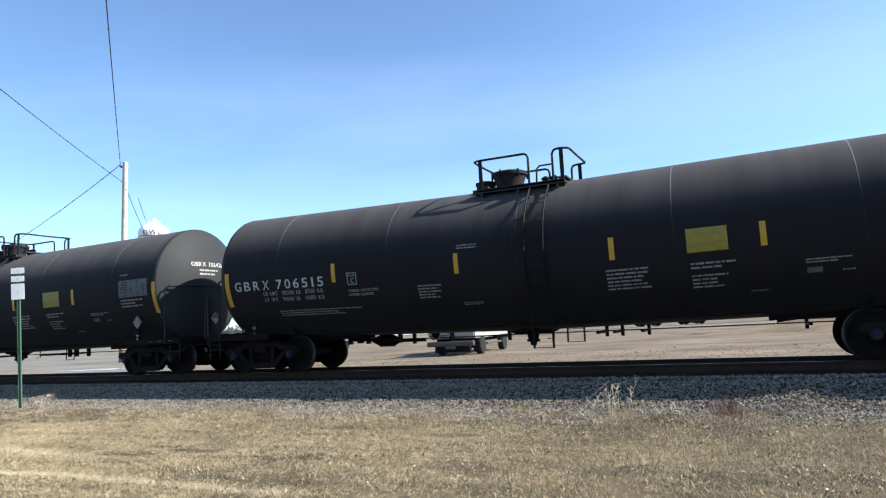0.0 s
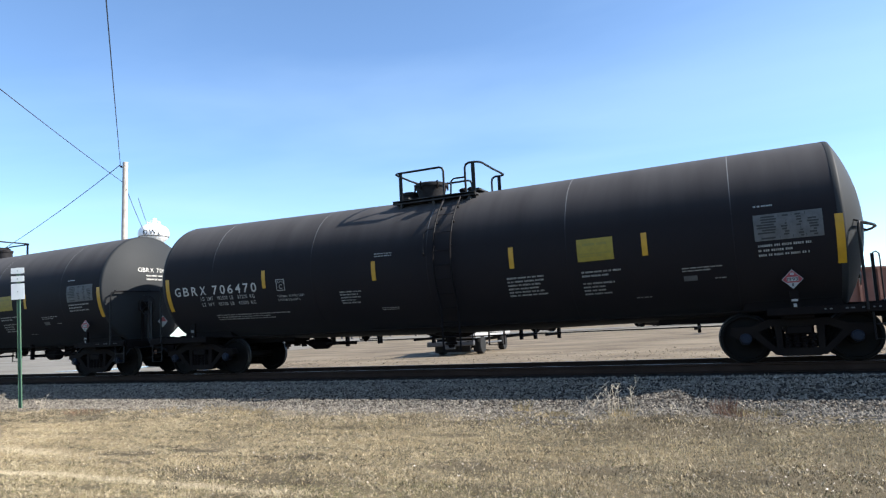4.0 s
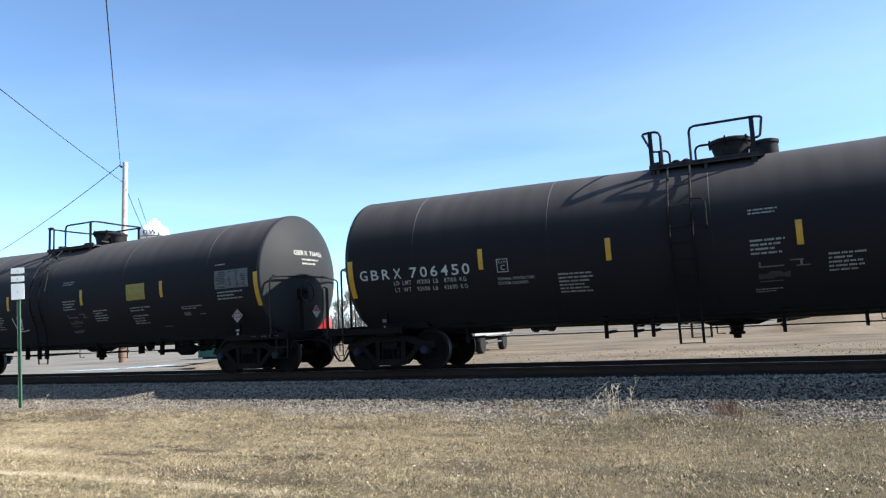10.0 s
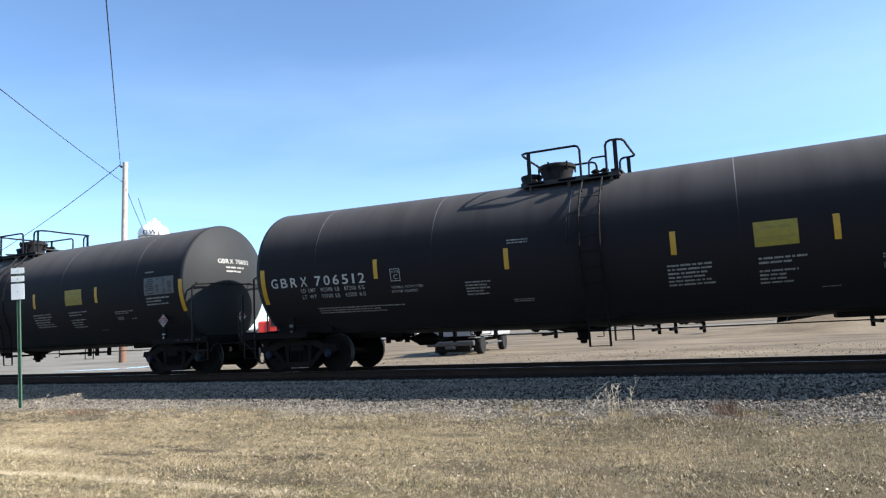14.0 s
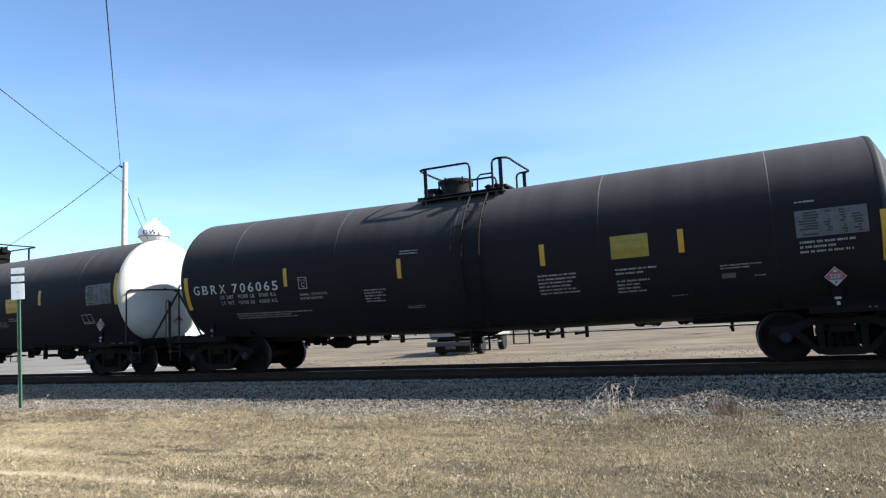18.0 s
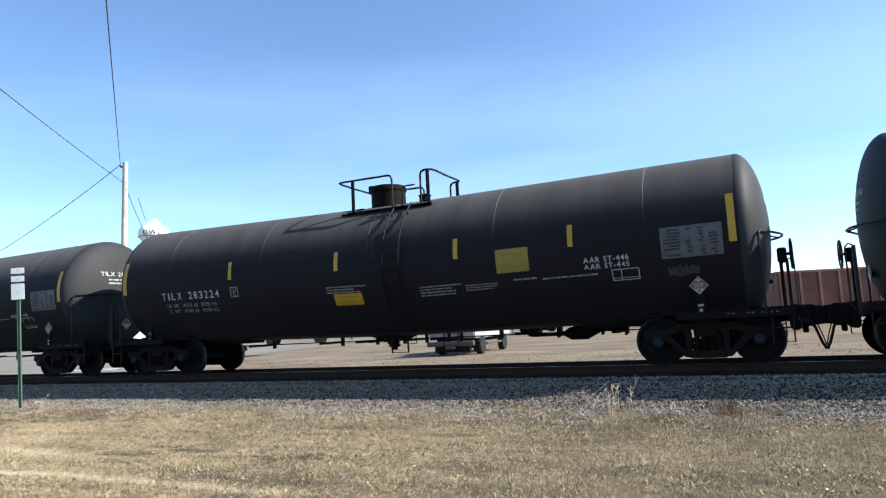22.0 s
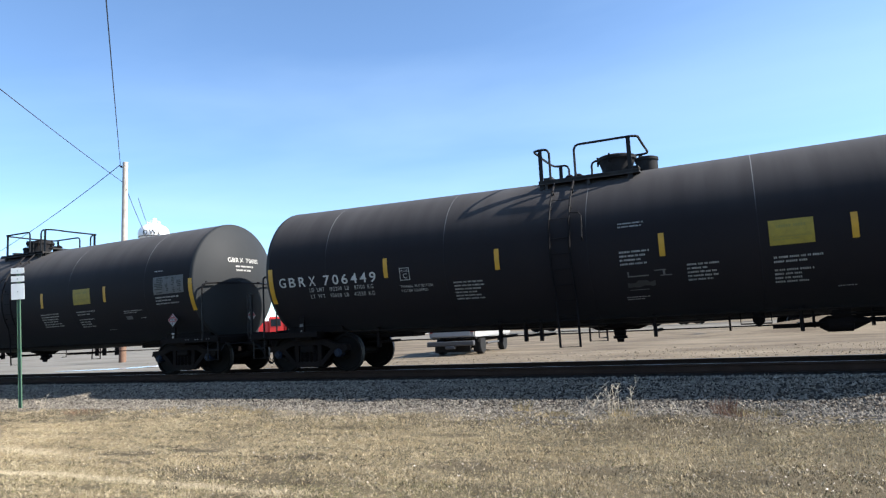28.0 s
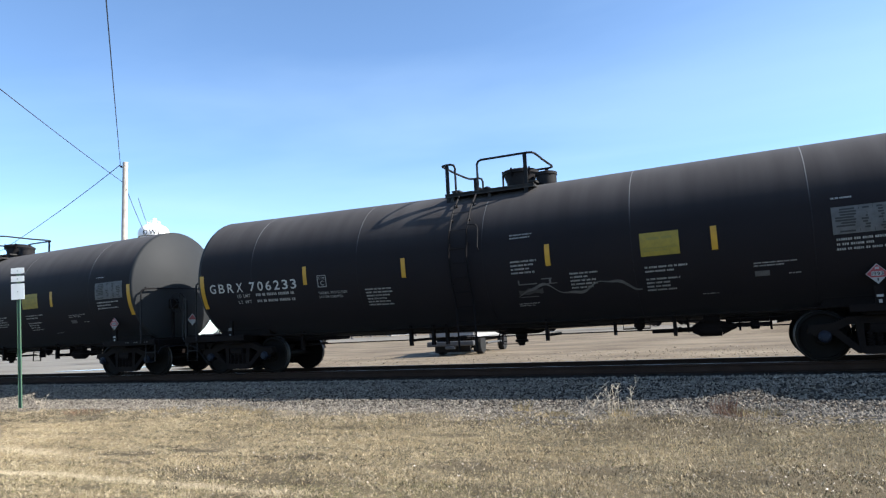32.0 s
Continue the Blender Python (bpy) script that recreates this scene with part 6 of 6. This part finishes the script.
def gondola(x, y, label, length=14.5, ribs=13):
    g = thing("gondola_car", label, "freight car", "freight cars standing on the far track", at=pose(x, y, -0.4, 0, 0, 20))
    z0, z1 = 1.1, 3.62
    bm = B()
    for s in (-1, 1):
        box(bm, -length / 2, length / 2, s * 1.45 - 0.04, s * 1.45 + 0.04, z0, z1)
        box(bm, s * length / 2 - 0.04, s * length / 2 + 0.04, -1.41, 1.41, z0, z1)
    box(bm, -length / 2, length / 2, -1.41, 1.41, z0 - 0.1, z0 + 0.05)
    part("body", bm, M_RUST, g, "faded rusty brown open car body")
    for k in range(ribs):
        bm = B()
        xx = -length / 2 + 0.1 + k * (length - 0.2) / (ribs - 1)
        for s in (-1, 1):
            box(bm, xx - 0.07, xx + 0.07, s * 1.56 - 0.07, s * 1.56 + 0.07, z0, z1 - 0.12, 0.01)
        part("rib", bm, M_RUST, g)
    bm = B()
    for s in (-1, 1):
        box(bm, -length / 2 - 0.06, length / 2 + 0.06, s * 1.5 - 0.1, s * 1.5 + 0.1, z1 - 0.12, z1 + 0.04, 0.01)
        box(bm, s * length / 2 - 0.1, s * length / 2 + 0.06, -1.5, 1.5, z1 - 0.12, z1 + 0.03, 0.01)
    part("top_rail", bm, M_RUST, g)
    bm = B()
    box(bm, -length / 2, length / 2, -0.3, 0.3, 0.75, 1.0)
    part("centre_sill", bm, M_DARK, g)
    bm = B()
    for k in range(5):
        for s in (-1, 1):
            rod(bm, (-length / 2 - 0.1, s * 1.2 - 0.2, 1.3 + k * 0.4), (-length / 2 - 0.1, s * 1.2 + 0.2, 1.3 + k * 0.4), 0.02, seg=5)
    part("grab_iron", bm, M_RUST, g)
    for s in (-1, 1):
        truck = part("truck", BOLSTER, None, g, "", at=Matrix.Translation((s * (length / 2 - 1.9), 0, 0)))
        for m in (Matrix.Identity(4), TURN):
            part("side_frame", SIDE_FRAME, None, truck, "", at=m.copy())
        for d in (-1, 1):
            part("wheel_set", WHEELS, None, g, "", at=Matrix.Translation((s * (length / 2 - 1.9) + d * BASE / 2, 0, WHEEL_R)))


gondola(8.15, 36.5, "rusty brown ribbed gondola car with faded paint")
gondola(23.0, 41.9, "rusty brown ribbed gondola car with faded paint")


def far_tank_car(m, label):
    c = thing("tank_car", label, "tank car", "freight cars standing on the far track", at=m)
    bm = B()
    lathe(bm, [(-7.3, 0.1), (-7.2, 0.7), (-6.9, 1.2), (-6.5, 1.45), (6.5, 1.45), (6.9, 1.2), (7.2, 0.7), (7.3, 0.1)], "x", 32, (0, 0, 2.55))
    part("tank", bm, M_FARBLACK, c, "", True)
    bm = B()
    lathe(bm, [(3.8, 0.4), (4.3, 0.4), (4.4, 0.1)], "z", 16)
    part("manway", bm, M_FARBLACK, c)
    bm = B()
    box(bm, -8.0, 8.0, -1.2, 1.2, 0.85, 1.05)
    part("underframe", bm, M_DARK, c)
    for s in (-1, 1):
        truck = part("truck", BOLSTER, None, c, "", at=Matrix.Translation((s * 6.0, 0, 0)))
        for q in (Matrix.Identity(4), TURN):
            part("side_frame", SIDE_FRAME, None, truck, "", at=q.copy())
        for d in (-1, 1):
            part("wheel_set", WHEELS, None, c, "", at=Matrix.Translation((s * 6.0 + d * BASE / 2, 0, WHEEL_R)))
    for x in (-2.5, 2.0):
        bm = B()
        box(bm, x, x + 1.3, -1.5, -1.44, 2.2, 2.7)
        part("marking", bm, M_PLATE, c)


fx, fy = on_ground_at(1053, 76)
ACROSS = Vector((RIGHT.x, RIGHT.y)).normalized()
DEEP = Vector((-ACROSS.y, ACROSS.x))
for k in (0, 1):
    far_tank_car(pose(fx + 17.0 * k * ACROSS.x, fy + 17.0 * k * ACROSS.y, -0.4, 0, 0, math.degrees(math.atan2(ACROSS.y, ACROSS.x))), "weathered black tank car standing on a far siding")
here = Vector((fx, fy))
patch("siding_bed", "low gravel bed of a far siding", "ballast", [tuple(here + ACROSS * q + DEEP * w) for q, w in ((-60, -2.2), (0, -2.2), (80, -2.2), (80, 2.2), (0, 2.2), (-60, 2.2))], -0.474, M_GRAVEL, 5)


def siding_bank():
    """A low bank of earth that runs along the second track, on its near side."""
    rng = random.Random(12)
    along, side = Vector((math.cos(radians(20)), math.sin(radians(20)))), Vector((math.sin(radians(20)), -math.cos(radians(20))))
    bm = B()
    rows = []
    for k in range(60):
        c = Vector((8.15, 36.5)) + along * (k * 1.2 - 14)
        rise = min(1.0, k / 8.0)
        row = []
        for off, z in ((1.9, -0.45), (2.5, 0.3), (3.3, 0.5), (4.2, 0.35), (6.2, -0.2), (8.5, -0.53)):
            p = c + side * (off + rng.uniform(-0.12, 0.12))
            row.append(bm.verts.new((p.x, p.y, -0.53 + (z + 0.53) * rise + rng.uniform(-0.03, 0.03) * rise)))
        rows.append(row)
    for a, b in zip(rows, rows[1:]):
        for j in range(5):
            bm.faces.new((a[j], a[j + 1], b[j + 1], b[j])).smooth = True
    tagged(new("earth_bank", mesh_of("earth_bank", bm, M_EARTH)), "low tan earth bank beside the siding", "bank", kind="structure")


siding_bank()
patch("siding_bed", "low gravel bed of a second track", "ballast", [(-0.5, 31.0), (60, 53.5), (58, 58), (-2.5, 35.5)], -0.474, M_GRAVEL, 6)


def vehicle_wheel(parent, x, y, r=0.4, w=0.26):
    bm = B()
    lathe(bm, [(-w / 2, r * 0.55), (-w / 2, r * 0.95), (-w / 2 + 0.03, r), (w / 2 - 0.03, r), (w / 2, r * 0.95), (w / 2, r * 0.55)], "x", 24)
    wheel = part("wheel", bm, M_RUBBER, parent, "black rubber tyre", True, at=Matrix.Translation((x, y, r)))
    bm = B()
    lathe(bm, [(-w / 2 + 0.03, 0.02), (-w / 2 + 0.02, r * 0.56), (w / 2 - 0.02, r * 0.56), (w / 2 - 0.03, 0.02)], "x", 18)
    part("rim", bm, M_CHROME, wheel, "", True)


def pickup(m, paint, label):
    """Crew-cab pickup; the tail is at -y."""
    p = thing("pickup_truck", label, "truck", at=m)
    bm = B()
    side = [(0.0, 0.74), (0.0, 1.36), (2.25, 1.42), (4.7, 1.42), (5.5, 1.3), (5.6, 0.74), (5.4, 0.68), (0.2, 0.68)]
    for s in (-1, 1):
        a = [bm.verts.new((s * 1.0, y, z)) for y, z in side]
        bm.faces.new(a if s > 0 else a[::-1])
    bm.verts.ensure_lookup_table()
    n = len(side)
    for k in range(n):
        bm.faces.new((bm.verts[k], bm.verts[(k + 1) % n], bm.verts[n + (k + 1) % n], bm.verts[n + k]))
    bmesh.ops.bevel(bm, geom=list(bm.edges), offset=0.05, segments=2, affect="EDGES")
    part("body", bm, paint, p, "", True)
    bm = B()
    low = [(-0.92, 2.4), (0.92, 2.4), (0.92, 4.5), (-0.92, 4.5)]
    high = [(-0.70, 2.62), (0.70, 2.62), (0.70, 3.95), (-0.70, 3.95)]
    a = [bm.verts.new((x, y, 1.44)) for x, y in low]
    b = [bm.verts.new((x, y, 2.0)) for x, y in high]
    bm.faces.new(b)
    bm.faces.new(a[::-1])
    for k in range(4):
        bm.faces.new((a[k], a[(k + 1) % 4], b[(k + 1) % 4], b[k]))
    bmesh.ops.bevel(bm, geom=list(bm.edges), offset=0.05, segments=2, affect="EDGES")
    part("cab", bm, paint, p, "", True)
    bm = B()
    slab(bm, [(-0.7, 1.48), (0.7, 1.48), (0.6, 1.9), (-0.6, 1.9)], 2.40, 2.44)
    part("rear_window", bm, M_GLASSDARK, p)
    for s in (-1, 1):
        for y0 in (2.62, 3.42):
            bm = B()
            v = [bm.verts.new(q) for q in ((s * 0.935, y0, 1.52), (s * 0.935, y0 + 0.72, 1.52), (s * 0.80, y0 + 0.6, 1.93), (s * 0.80, y0 + 0.08, 1.93))]
            f = bm.faces.new(v)
            r = bmesh.ops.extrude_face_region(bm, geom=[f])
            for q in r["geom"]:
                if isinstance(q, bmesh.types.BMVert):
                    q.co.x -= s * 0.03
            part("side_window", bm, M_GLASSDARK, p)
    bm = B()
    box(bm, -0.82, 0.82, -0.05, 0.0, 0.78, 1.34, 0.02)
    gate = part("tailgate", bm, paint, p)
    bm = B()
    rod(bm, (0, -0.05, 1.12), (0, -0.07, 1.12), 0.08, seg=16)
    part("badge", bm, M_GLASSDARK, gate)
    for s in (-1, 1):
        bm = B()
        box(bm, s * 0.91 - 0.08, s * 0.91 + 0.08, -0.04, 0.02, 0.95, 1.38, 0.02)
        part("tail_light", bm, M_TAIL, p, "red tail light")
    bm = B()
    box(bm, -1.02, 1.02, -0.25, -0.05, 0.40, 0.60, 0.03)
    box(bm, -0.2, 0.2, -0.3, -0.05, 0.28, 0.41, 0.02)
    part("rear_bumper", bm, M_CHROME, p, "dull steel step bumper")
    bm = B()
    box(bm, -0.5, -0.38, 0.0, 5.3, 0.5, 0.68)
    box(bm, 0.38, 0.5, 0.0, 5.3, 0.5, 0.68)
    box(bm, -0.75, 0.75, 1.15, 1.35, 0.26, 0.4)
    part("chassis", bm, M_DARK, p)
    bm = B()
    lathe(bm, [(0.30, 0.1), (0.30, 0.32), (0.34, 0.36), (0.46, 0.36), (0.5, 0.32), (0.5, 0.1)], "z", 20, (0, 0.5, 0))
    part("spare_wheel", bm, M_RUBBER, p, "", True)
    # added black board for the shade, tyres and hitch below the bumper
    bm = B()
    box(bm, -0.75, 0.75, 0.15, 0.22, 0.14, 0.46, 0.02)
    part("tail_shade", bm, M_RUBBER, p)
    for sx in (-0.86, 0.86):
        bm = B()
        box(bm, sx - 0.14, sx + 0.14, 0.62, 0.64, 0.12, 0.5)
        part("mud_flap", bm, M_RUBBER, p)
        bm = B()
        rod(bm, (sx * 1.1, 1.8, 0.42), (sx * 1.1, 4.0, 0.42), 0.045, seg=8)
        part("running_board", bm, M_CHROME, p)
    for y in (1.15, 4.55):
        for s in (-1, 1):
            vehicle_wheel(p, s * 0.86, y, 0.39)


pickup(pose(-12.9, 14.2, -0.5, 0, 0, 4) @ Matrix.Scale(1.15, 4), M_TRUCKWHITE, "white crew-cab pickup truck parked on bare earth, tail to the track")


def red_truck(x, y, rz):
    t = thing("farm_truck", "red farm truck with white gear on its bed", "truck", at=pose(x, y, -0.5, 0, 0, rz) @ Matrix.Scale(1.3, 4))
    bm = B()
    box(bm, -2.9, 1.0, -1.15, 1.15, 0.95, 2.35, 0.06)
    part("bed", bm, M_REDPAINT, t, "red steel truck bed")
    bm = B()
    box(bm, 1.05, 2.5, -1.1, 1.1, 0.8, 2.6, 0.12)
    box(bm, 2.45, 3.5, -1.0, 1.0, 0.8, 2.25, 0.12)
    part("cab", bm, M_REDPAINT, t)
    bm = B()
    box(bm, 2.47, 2.53, -0.95, 0.95, 2.28, 2.5, 0.02)
    part("windscreen", bm, M_GLASSDARK, t)
    for yy in (-1.12, 1.12):
        bm = B()
        box(bm, 1.4, 2.3, yy - 0.02, yy + 0.02, 1.75, 2.4, 0.01)
        part("side_window", bm, M_GLASSDARK, t)
    bm = B()
    box(bm, -2.2, -0.5, -0.7, 0.6, 2.36, 3.2, 0.2)
    part("tank", bm, M_TRUCKWHITE, t, "white load on the bed")
    bm = B()
    box(bm, -0.3, 0.8, -0.5, 0.5, 2.36, 2.9, 0.08)
    part("crate", bm, M_CHROME, t)
    for yy in (-0.75, 0.75):
        bm = B()
        rod(bm, (3.48, yy, 1.25), (3.53, yy, 1.25), 0.16, seg=12)
        part("headlight", bm, M_SIGN, t, "round pale headlight")
    for q in (-2.2, -0.9, 0.4):
        bm = B()
        box(bm, q, q + 0.35, -1.17, -1.15, 1.6, 1.85)
        part("reflector", bm, M_SIGN, t)
    for xx in (-2.0, 2.3):
        for yy in (-1.0, 1.0):
            bm = B()
            lathe(bm, [(-0.14, 0.25), (-0.14, 0.46), (0.14, 0.46), (0.14, 0.25)], "y", 20)
            part("wheel", bm, M_RUBBER, t, "", True, at=Matrix.Translation((xx, yy, 0.46)))


red_truck(*on_ground_at(528, 80), 207)


def dumpster():
    d = thing("dumpster", "green steel dumpster standing on the gravel lot", "dumpster", at=pose(-32.6, 19.95, -0.49, 0, 0, 88))
    bm = B()
    w, l, h = 2.15, 1.8, 1.6
    a = [bm.verts.new(q) for q in ((-l / 2, -w / 2, 0.1), (l / 2, -w / 2, 0.1), (l / 2, w / 2, 0.1), (-l / 2, w / 2, 0.1))]
    b = [bm.verts.new(q) for q in ((-l / 2 - 0.02, -w / 2 - 0.3, h - 0.25), (l / 2 + 0.02, -w / 2 - 0.3, h - 0.25), (l / 2 + 0.02, w / 2, h), (-l / 2 - 0.02, w / 2, h))]
    bm.faces.new(a[::-1])
    bm.faces.new(b)
    for k in range(4):
        bm.faces.new((a[k], a[(k + 1) % 4], b[(k + 1) % 4], b[k]))
    bmesh.ops.bevel(bm, geom=list(bm.edges), offset=0.03, segments=1, affect="EDGES")
    part("body", bm, M_TEAL, d)
    bm = B()
    box(bm, -0.4, 0.5, -1.092, -1.078, 0.52, 0.98, 0.004)
    part("notice", bm, M_SIGN, d, "blank white notice sheet", at=Matrix.Translation((0, -1.16, 0.5)) @ Matrix.Rotation(radians(14.5), 4, "X") @ Matrix.Translation((0, 1.066, -0.5)))
    for s in (-1, 1):
        bm = B()
        box(bm, s * (l / 2 + 0.04) - 0.05, s * (l / 2 + 0.04) + 0.05, -0.5, 0.5, 0.75, 0.95, 0.01)
        part("fork_pocket", bm, M_TEAL, d)
        bm = B()
        box(bm, s * 0.43 - 0.4, s * 0.43 + 0.4, -1.25, 1.0, 1.5, 1.54, 0.01)
        part("lid", bm, M_RUBBER, d, "black plastic lid", at=pose(0, 0, 0.02, 6, 0, 0))
        for y in (-0.55, 0.15, 0.75):
            bm = B()
            box(bm, s * (l / 2) - 0.03, s * (l / 2) + 0.05, y - 0.04, y + 0.04, 0.15, 1.35, 0.01)
            part("rib", bm, M_TEAL, d)
        bm = B()
        box(bm, s * 0.6 - 0.08, s * 0.6 + 0.08, -0.8, 0.8, 0.0, 0.11)
        part("skid", bm, M_DARK, d)


dumpster()


def shed(m, w, l, h, roof, wall, label, category="building"):
    s = thing("metal_shed", label, category, at=m)
    bm = B()
    box(bm, -w / 2, w / 2, -l / 2, l / 2, 0, h)
    part("wall", bm, wall, s)
    bm = B()
    v = [bm.verts.new(q) for q in ((-w / 2 - 0.3, -l / 2 - 0.3, h), (w / 2 + 0.3, -l / 2 - 0.3, h), (w / 2 + 0.3, l / 2 + 0.3, h), (-w / 2 - 0.3, l / 2 + 0.3, h), (-w / 2 - 0.3, 0, h + l * 0.17), (w / 2 + 0.3, 0, h + l * 0.17))]
    for q in ((0, 1, 5, 4), (2, 3, 4, 5), (0, 4, 3), (1, 2, 5), (3, 2, 1, 0)):
        bm.faces.new([v[k] for k in q])
    part("roof", bm, roof, s)
    for k in range(3):
        bm = B()
        x = -w / 2 + w * (k + 0.5) / 3
        box(bm, x - 0.6, x + 0.6, -l / 2 - 0.05, -l / 2 + 0.02, h * 0.3, h * 0.75)
        win = part("window", bm, M_GLASSDARK, s)
        bm = B()
        box(bm, x - 0.7, x + 0.7, -l / 2 - 0.07, -l / 2 - 0.05, h * 0.75, h * 0.8)
        part("frame", bm, M_SIGN, win)


def on_ground(px, depth):
    p = at_depth(px, 560, depth)
    return p.x, p.y


x, y = on_ground(1315, 125)
shed(pose(x, y, -0.5, 0, 0, 20), 24, 12, 3.2, M_METALWALL, M_METALWALL, "pale metal storage building beyond the siding")
x, y = on_ground(742, 120)
shed(pose(x, y, -0.5, 0, 0, 35), 11, 8, 2.6, M_ROOF, M_METALWALL, "small pale house with a grey roof among bare trees", "house")
x, y = on_ground(800, 136)
shed(pose(x, y, -0.5, 0, 0, 60), 13, 8, 2.6, M_ROOF, M_RUST, "brown house with a grey roof among bare trees", "house")
x, y = on_ground(905, 135)
shed(pose(x, y, -0.5, 0, 0, 20), 16, 9, 2.6, M_METALWALL, M_METALWALL, "low pale house behind bare trees", "house")


def bare_tree(x, y, h, seed):
    rng = random.Random(seed)
    t = thing("bare_tree", "leafless grey-brown tree with fine twigs", "tree", "bare trees beyond the yard", at=Matrix.Translation((x, y, -0.55)))
    trunk, crown = B(), B()
    rod(trunk, (0, 0, 0), (0, 0, h * 0.3), h * 0.022, h * 0.017, 8)

    def grow(p, d, length, r, depth):
        q = p + d * length
        rod(crown if depth < 4 else trunk, p, q, r, r * 0.7, 5 if depth > 2 else 3)
        if depth == 0:
            return
        for _ in range(3 if depth > 1 else 7):
            nd = (d + Vector((rng.uniform(-1, 1), rng.uniform(-1, 1), rng.uniform(-0.25, 0.6))) * 0.6).normalized()
            grow(p.lerp(q, rng.uniform(0.6, 1)), nd, length * rng.uniform(0.58, 0.8), r * 0.62, depth - 1)

    for k in range(3):
        d = Vector((rng.uniform(-0.4, 0.4), rng.uniform(-0.4, 0.4), 1)).normalized()
        grow(Vector((0, 0, h * 0.22)), d, h * 0.22, h * 0.012, 4)
    part("trunk", trunk, M_BARK, t)
    part("crown", crown, M_BARK, t, "bare twig crown")
    return t


def conifer(x, y, h, seed):
    rng = random.Random(seed)
    t = thing("conifer", "dark green conifer with ragged drooping branches", "tree", "conifers beyond the yard", at=Matrix.Translation((x, y, -0.55)))
    bm = B()
    rod(bm, (0, 0, 0), (0, 0, h), h * 0.022, 0.03, 8)
    part("trunk", bm, M_BARK, t)
    bm = B()
    n = int(h * 10)
    for k in range(n):
        f = 0.14 + 0.86 * k / n
        a = rng.uniform(0, 6.28)
        r = h * 0.21 * (1 - f) ** 0.7 * rng.uniform(0.5, 1.15) + 0.15
        p = Vector((0, 0, h * f))
        q = p + Vector((math.cos(a) * r, math.sin(a) * r, -r * rng.uniform(0.05, 0.4)))
        for j in range(10):
            c = p.lerp(q, rng.uniform(0.25, 1.05)) + Vector((rng.uniform(-0.25, 0.25), rng.uniform(-0.25, 0.25), rng.uniform(-0.2, 0.2)))
            s = rng.uniform(0.12, 0.32)
            d1 = Vector((rng.uniform(-1, 1), rng.uniform(-1, 1), rng.uniform(-0.6, 0.4))) * s
            d2 = Vector((rng.uniform(-1, 1), rng.uniform(-1, 1), rng.uniform(-0.6, 0.4))) * s
            bm.faces.new([bm.verts.new(c), bm.verts.new(c + d1), bm.verts.new(c + d2)])
    part("crown", bm, M_NEEDLE, t, "dark green needle branches")


for px, d, h, seed in ((1200, 150, 9, 14), (1232, 165, 10, 15), (690, 105, 10, 1), (735, 94, 10.5, 2), (765, 130, 12, 3), (842, 118, 9, 5), (870, 150, 9, 6), (640, 118, 10, 7), (960, 160, 9, 8), (575, 125, 9, 4), (604, 108, 9, 16), (622, 96, 9.5, 17), (656, 110, 9.5, 18), (712, 122, 9, 19), (590, 140, 10, 20)):
    bare_tree(*on_ground(px, d), h, seed)
for px, d, h, seed in ((803, 95, 9.0, 11), (826, 106, 8.0, 12), (1015, 180, 7, 13)):
    conifer(*on_ground(px, d), h, seed)


def far_woods():
    """A low belt of leafless woods along the horizon."""
    rng = np.random.default_rng(6)
    vs, fs = [], []
    for k in range(20000):
        px = rng.uniform(380, 1700)
        d = rng.uniform(270, 400)
        p = at_depth(px, 560, d)
        h = rng.uniform(4, 10) * (0.7 + 0.5 * math.sin(px * 0.013) + 0.3 * math.sin(px * 0.05))
        if h < 1.5:
            continue
        z = -0.5 + h * rng.random()
        w = rng.uniform(0.1, 0.4)
        a = rng.uniform(-0.9, 0.9)
        l = rng.uniform(0.8, 2.2)
        i = len(vs)
        vs += [(p.x - w, p.y, z), (p.x + w, p.y, z), (p.x + a, p.y + rng.uniform(-1, 1), z + l)]
        fs.append((i, i + 1, i + 2))
    me = bpy.data.meshes.new("far_woods")
    me.from_pydata(vs, [], fs)
    me.materials.append(M_BARK)
    tagged(new("far_woods", me), "hazy belt of leafless woods on the horizon", "woods", kind="stuff")


far_woods()


# ------------------------------------------------------------------ motion
def motions():
    for car, off, turned in CARS:
        rz = 180 if turned else 0
        rows = [(t, pose(FIRST + off + SPEED * t, 0, 0, 0, 0, rz)) for t in (0.0, 8.0, 16.0, 24.0, 32.0)]
        walk(car, rows)
        # wheels roll while the car goes by
        f0 = round(max(0.0, (-46 - FIRST - off) / SPEED) * FPS)
        f1 = round(min(32.0, (24 - FIRST - off) / SPEED) * FPS)
        for ws in [c for c in car.children if c.name.startswith("wheel_set")]:
            p = ws.location.copy()
            turn = -88.0 if turned else 88.0
            rows = [(0.0, pose(*p))] if f0 > 0 else []
            rows += [(k / FPS, pose(*p, 0, turn * (k - f0), 0)) for k in range(f0, f1 + 1)]
            if f1 < 960:
                rows.append((32.0, pose(*p, 0, turn * (f1 - f0), 0)))
            walk(ws, rows)


motions()
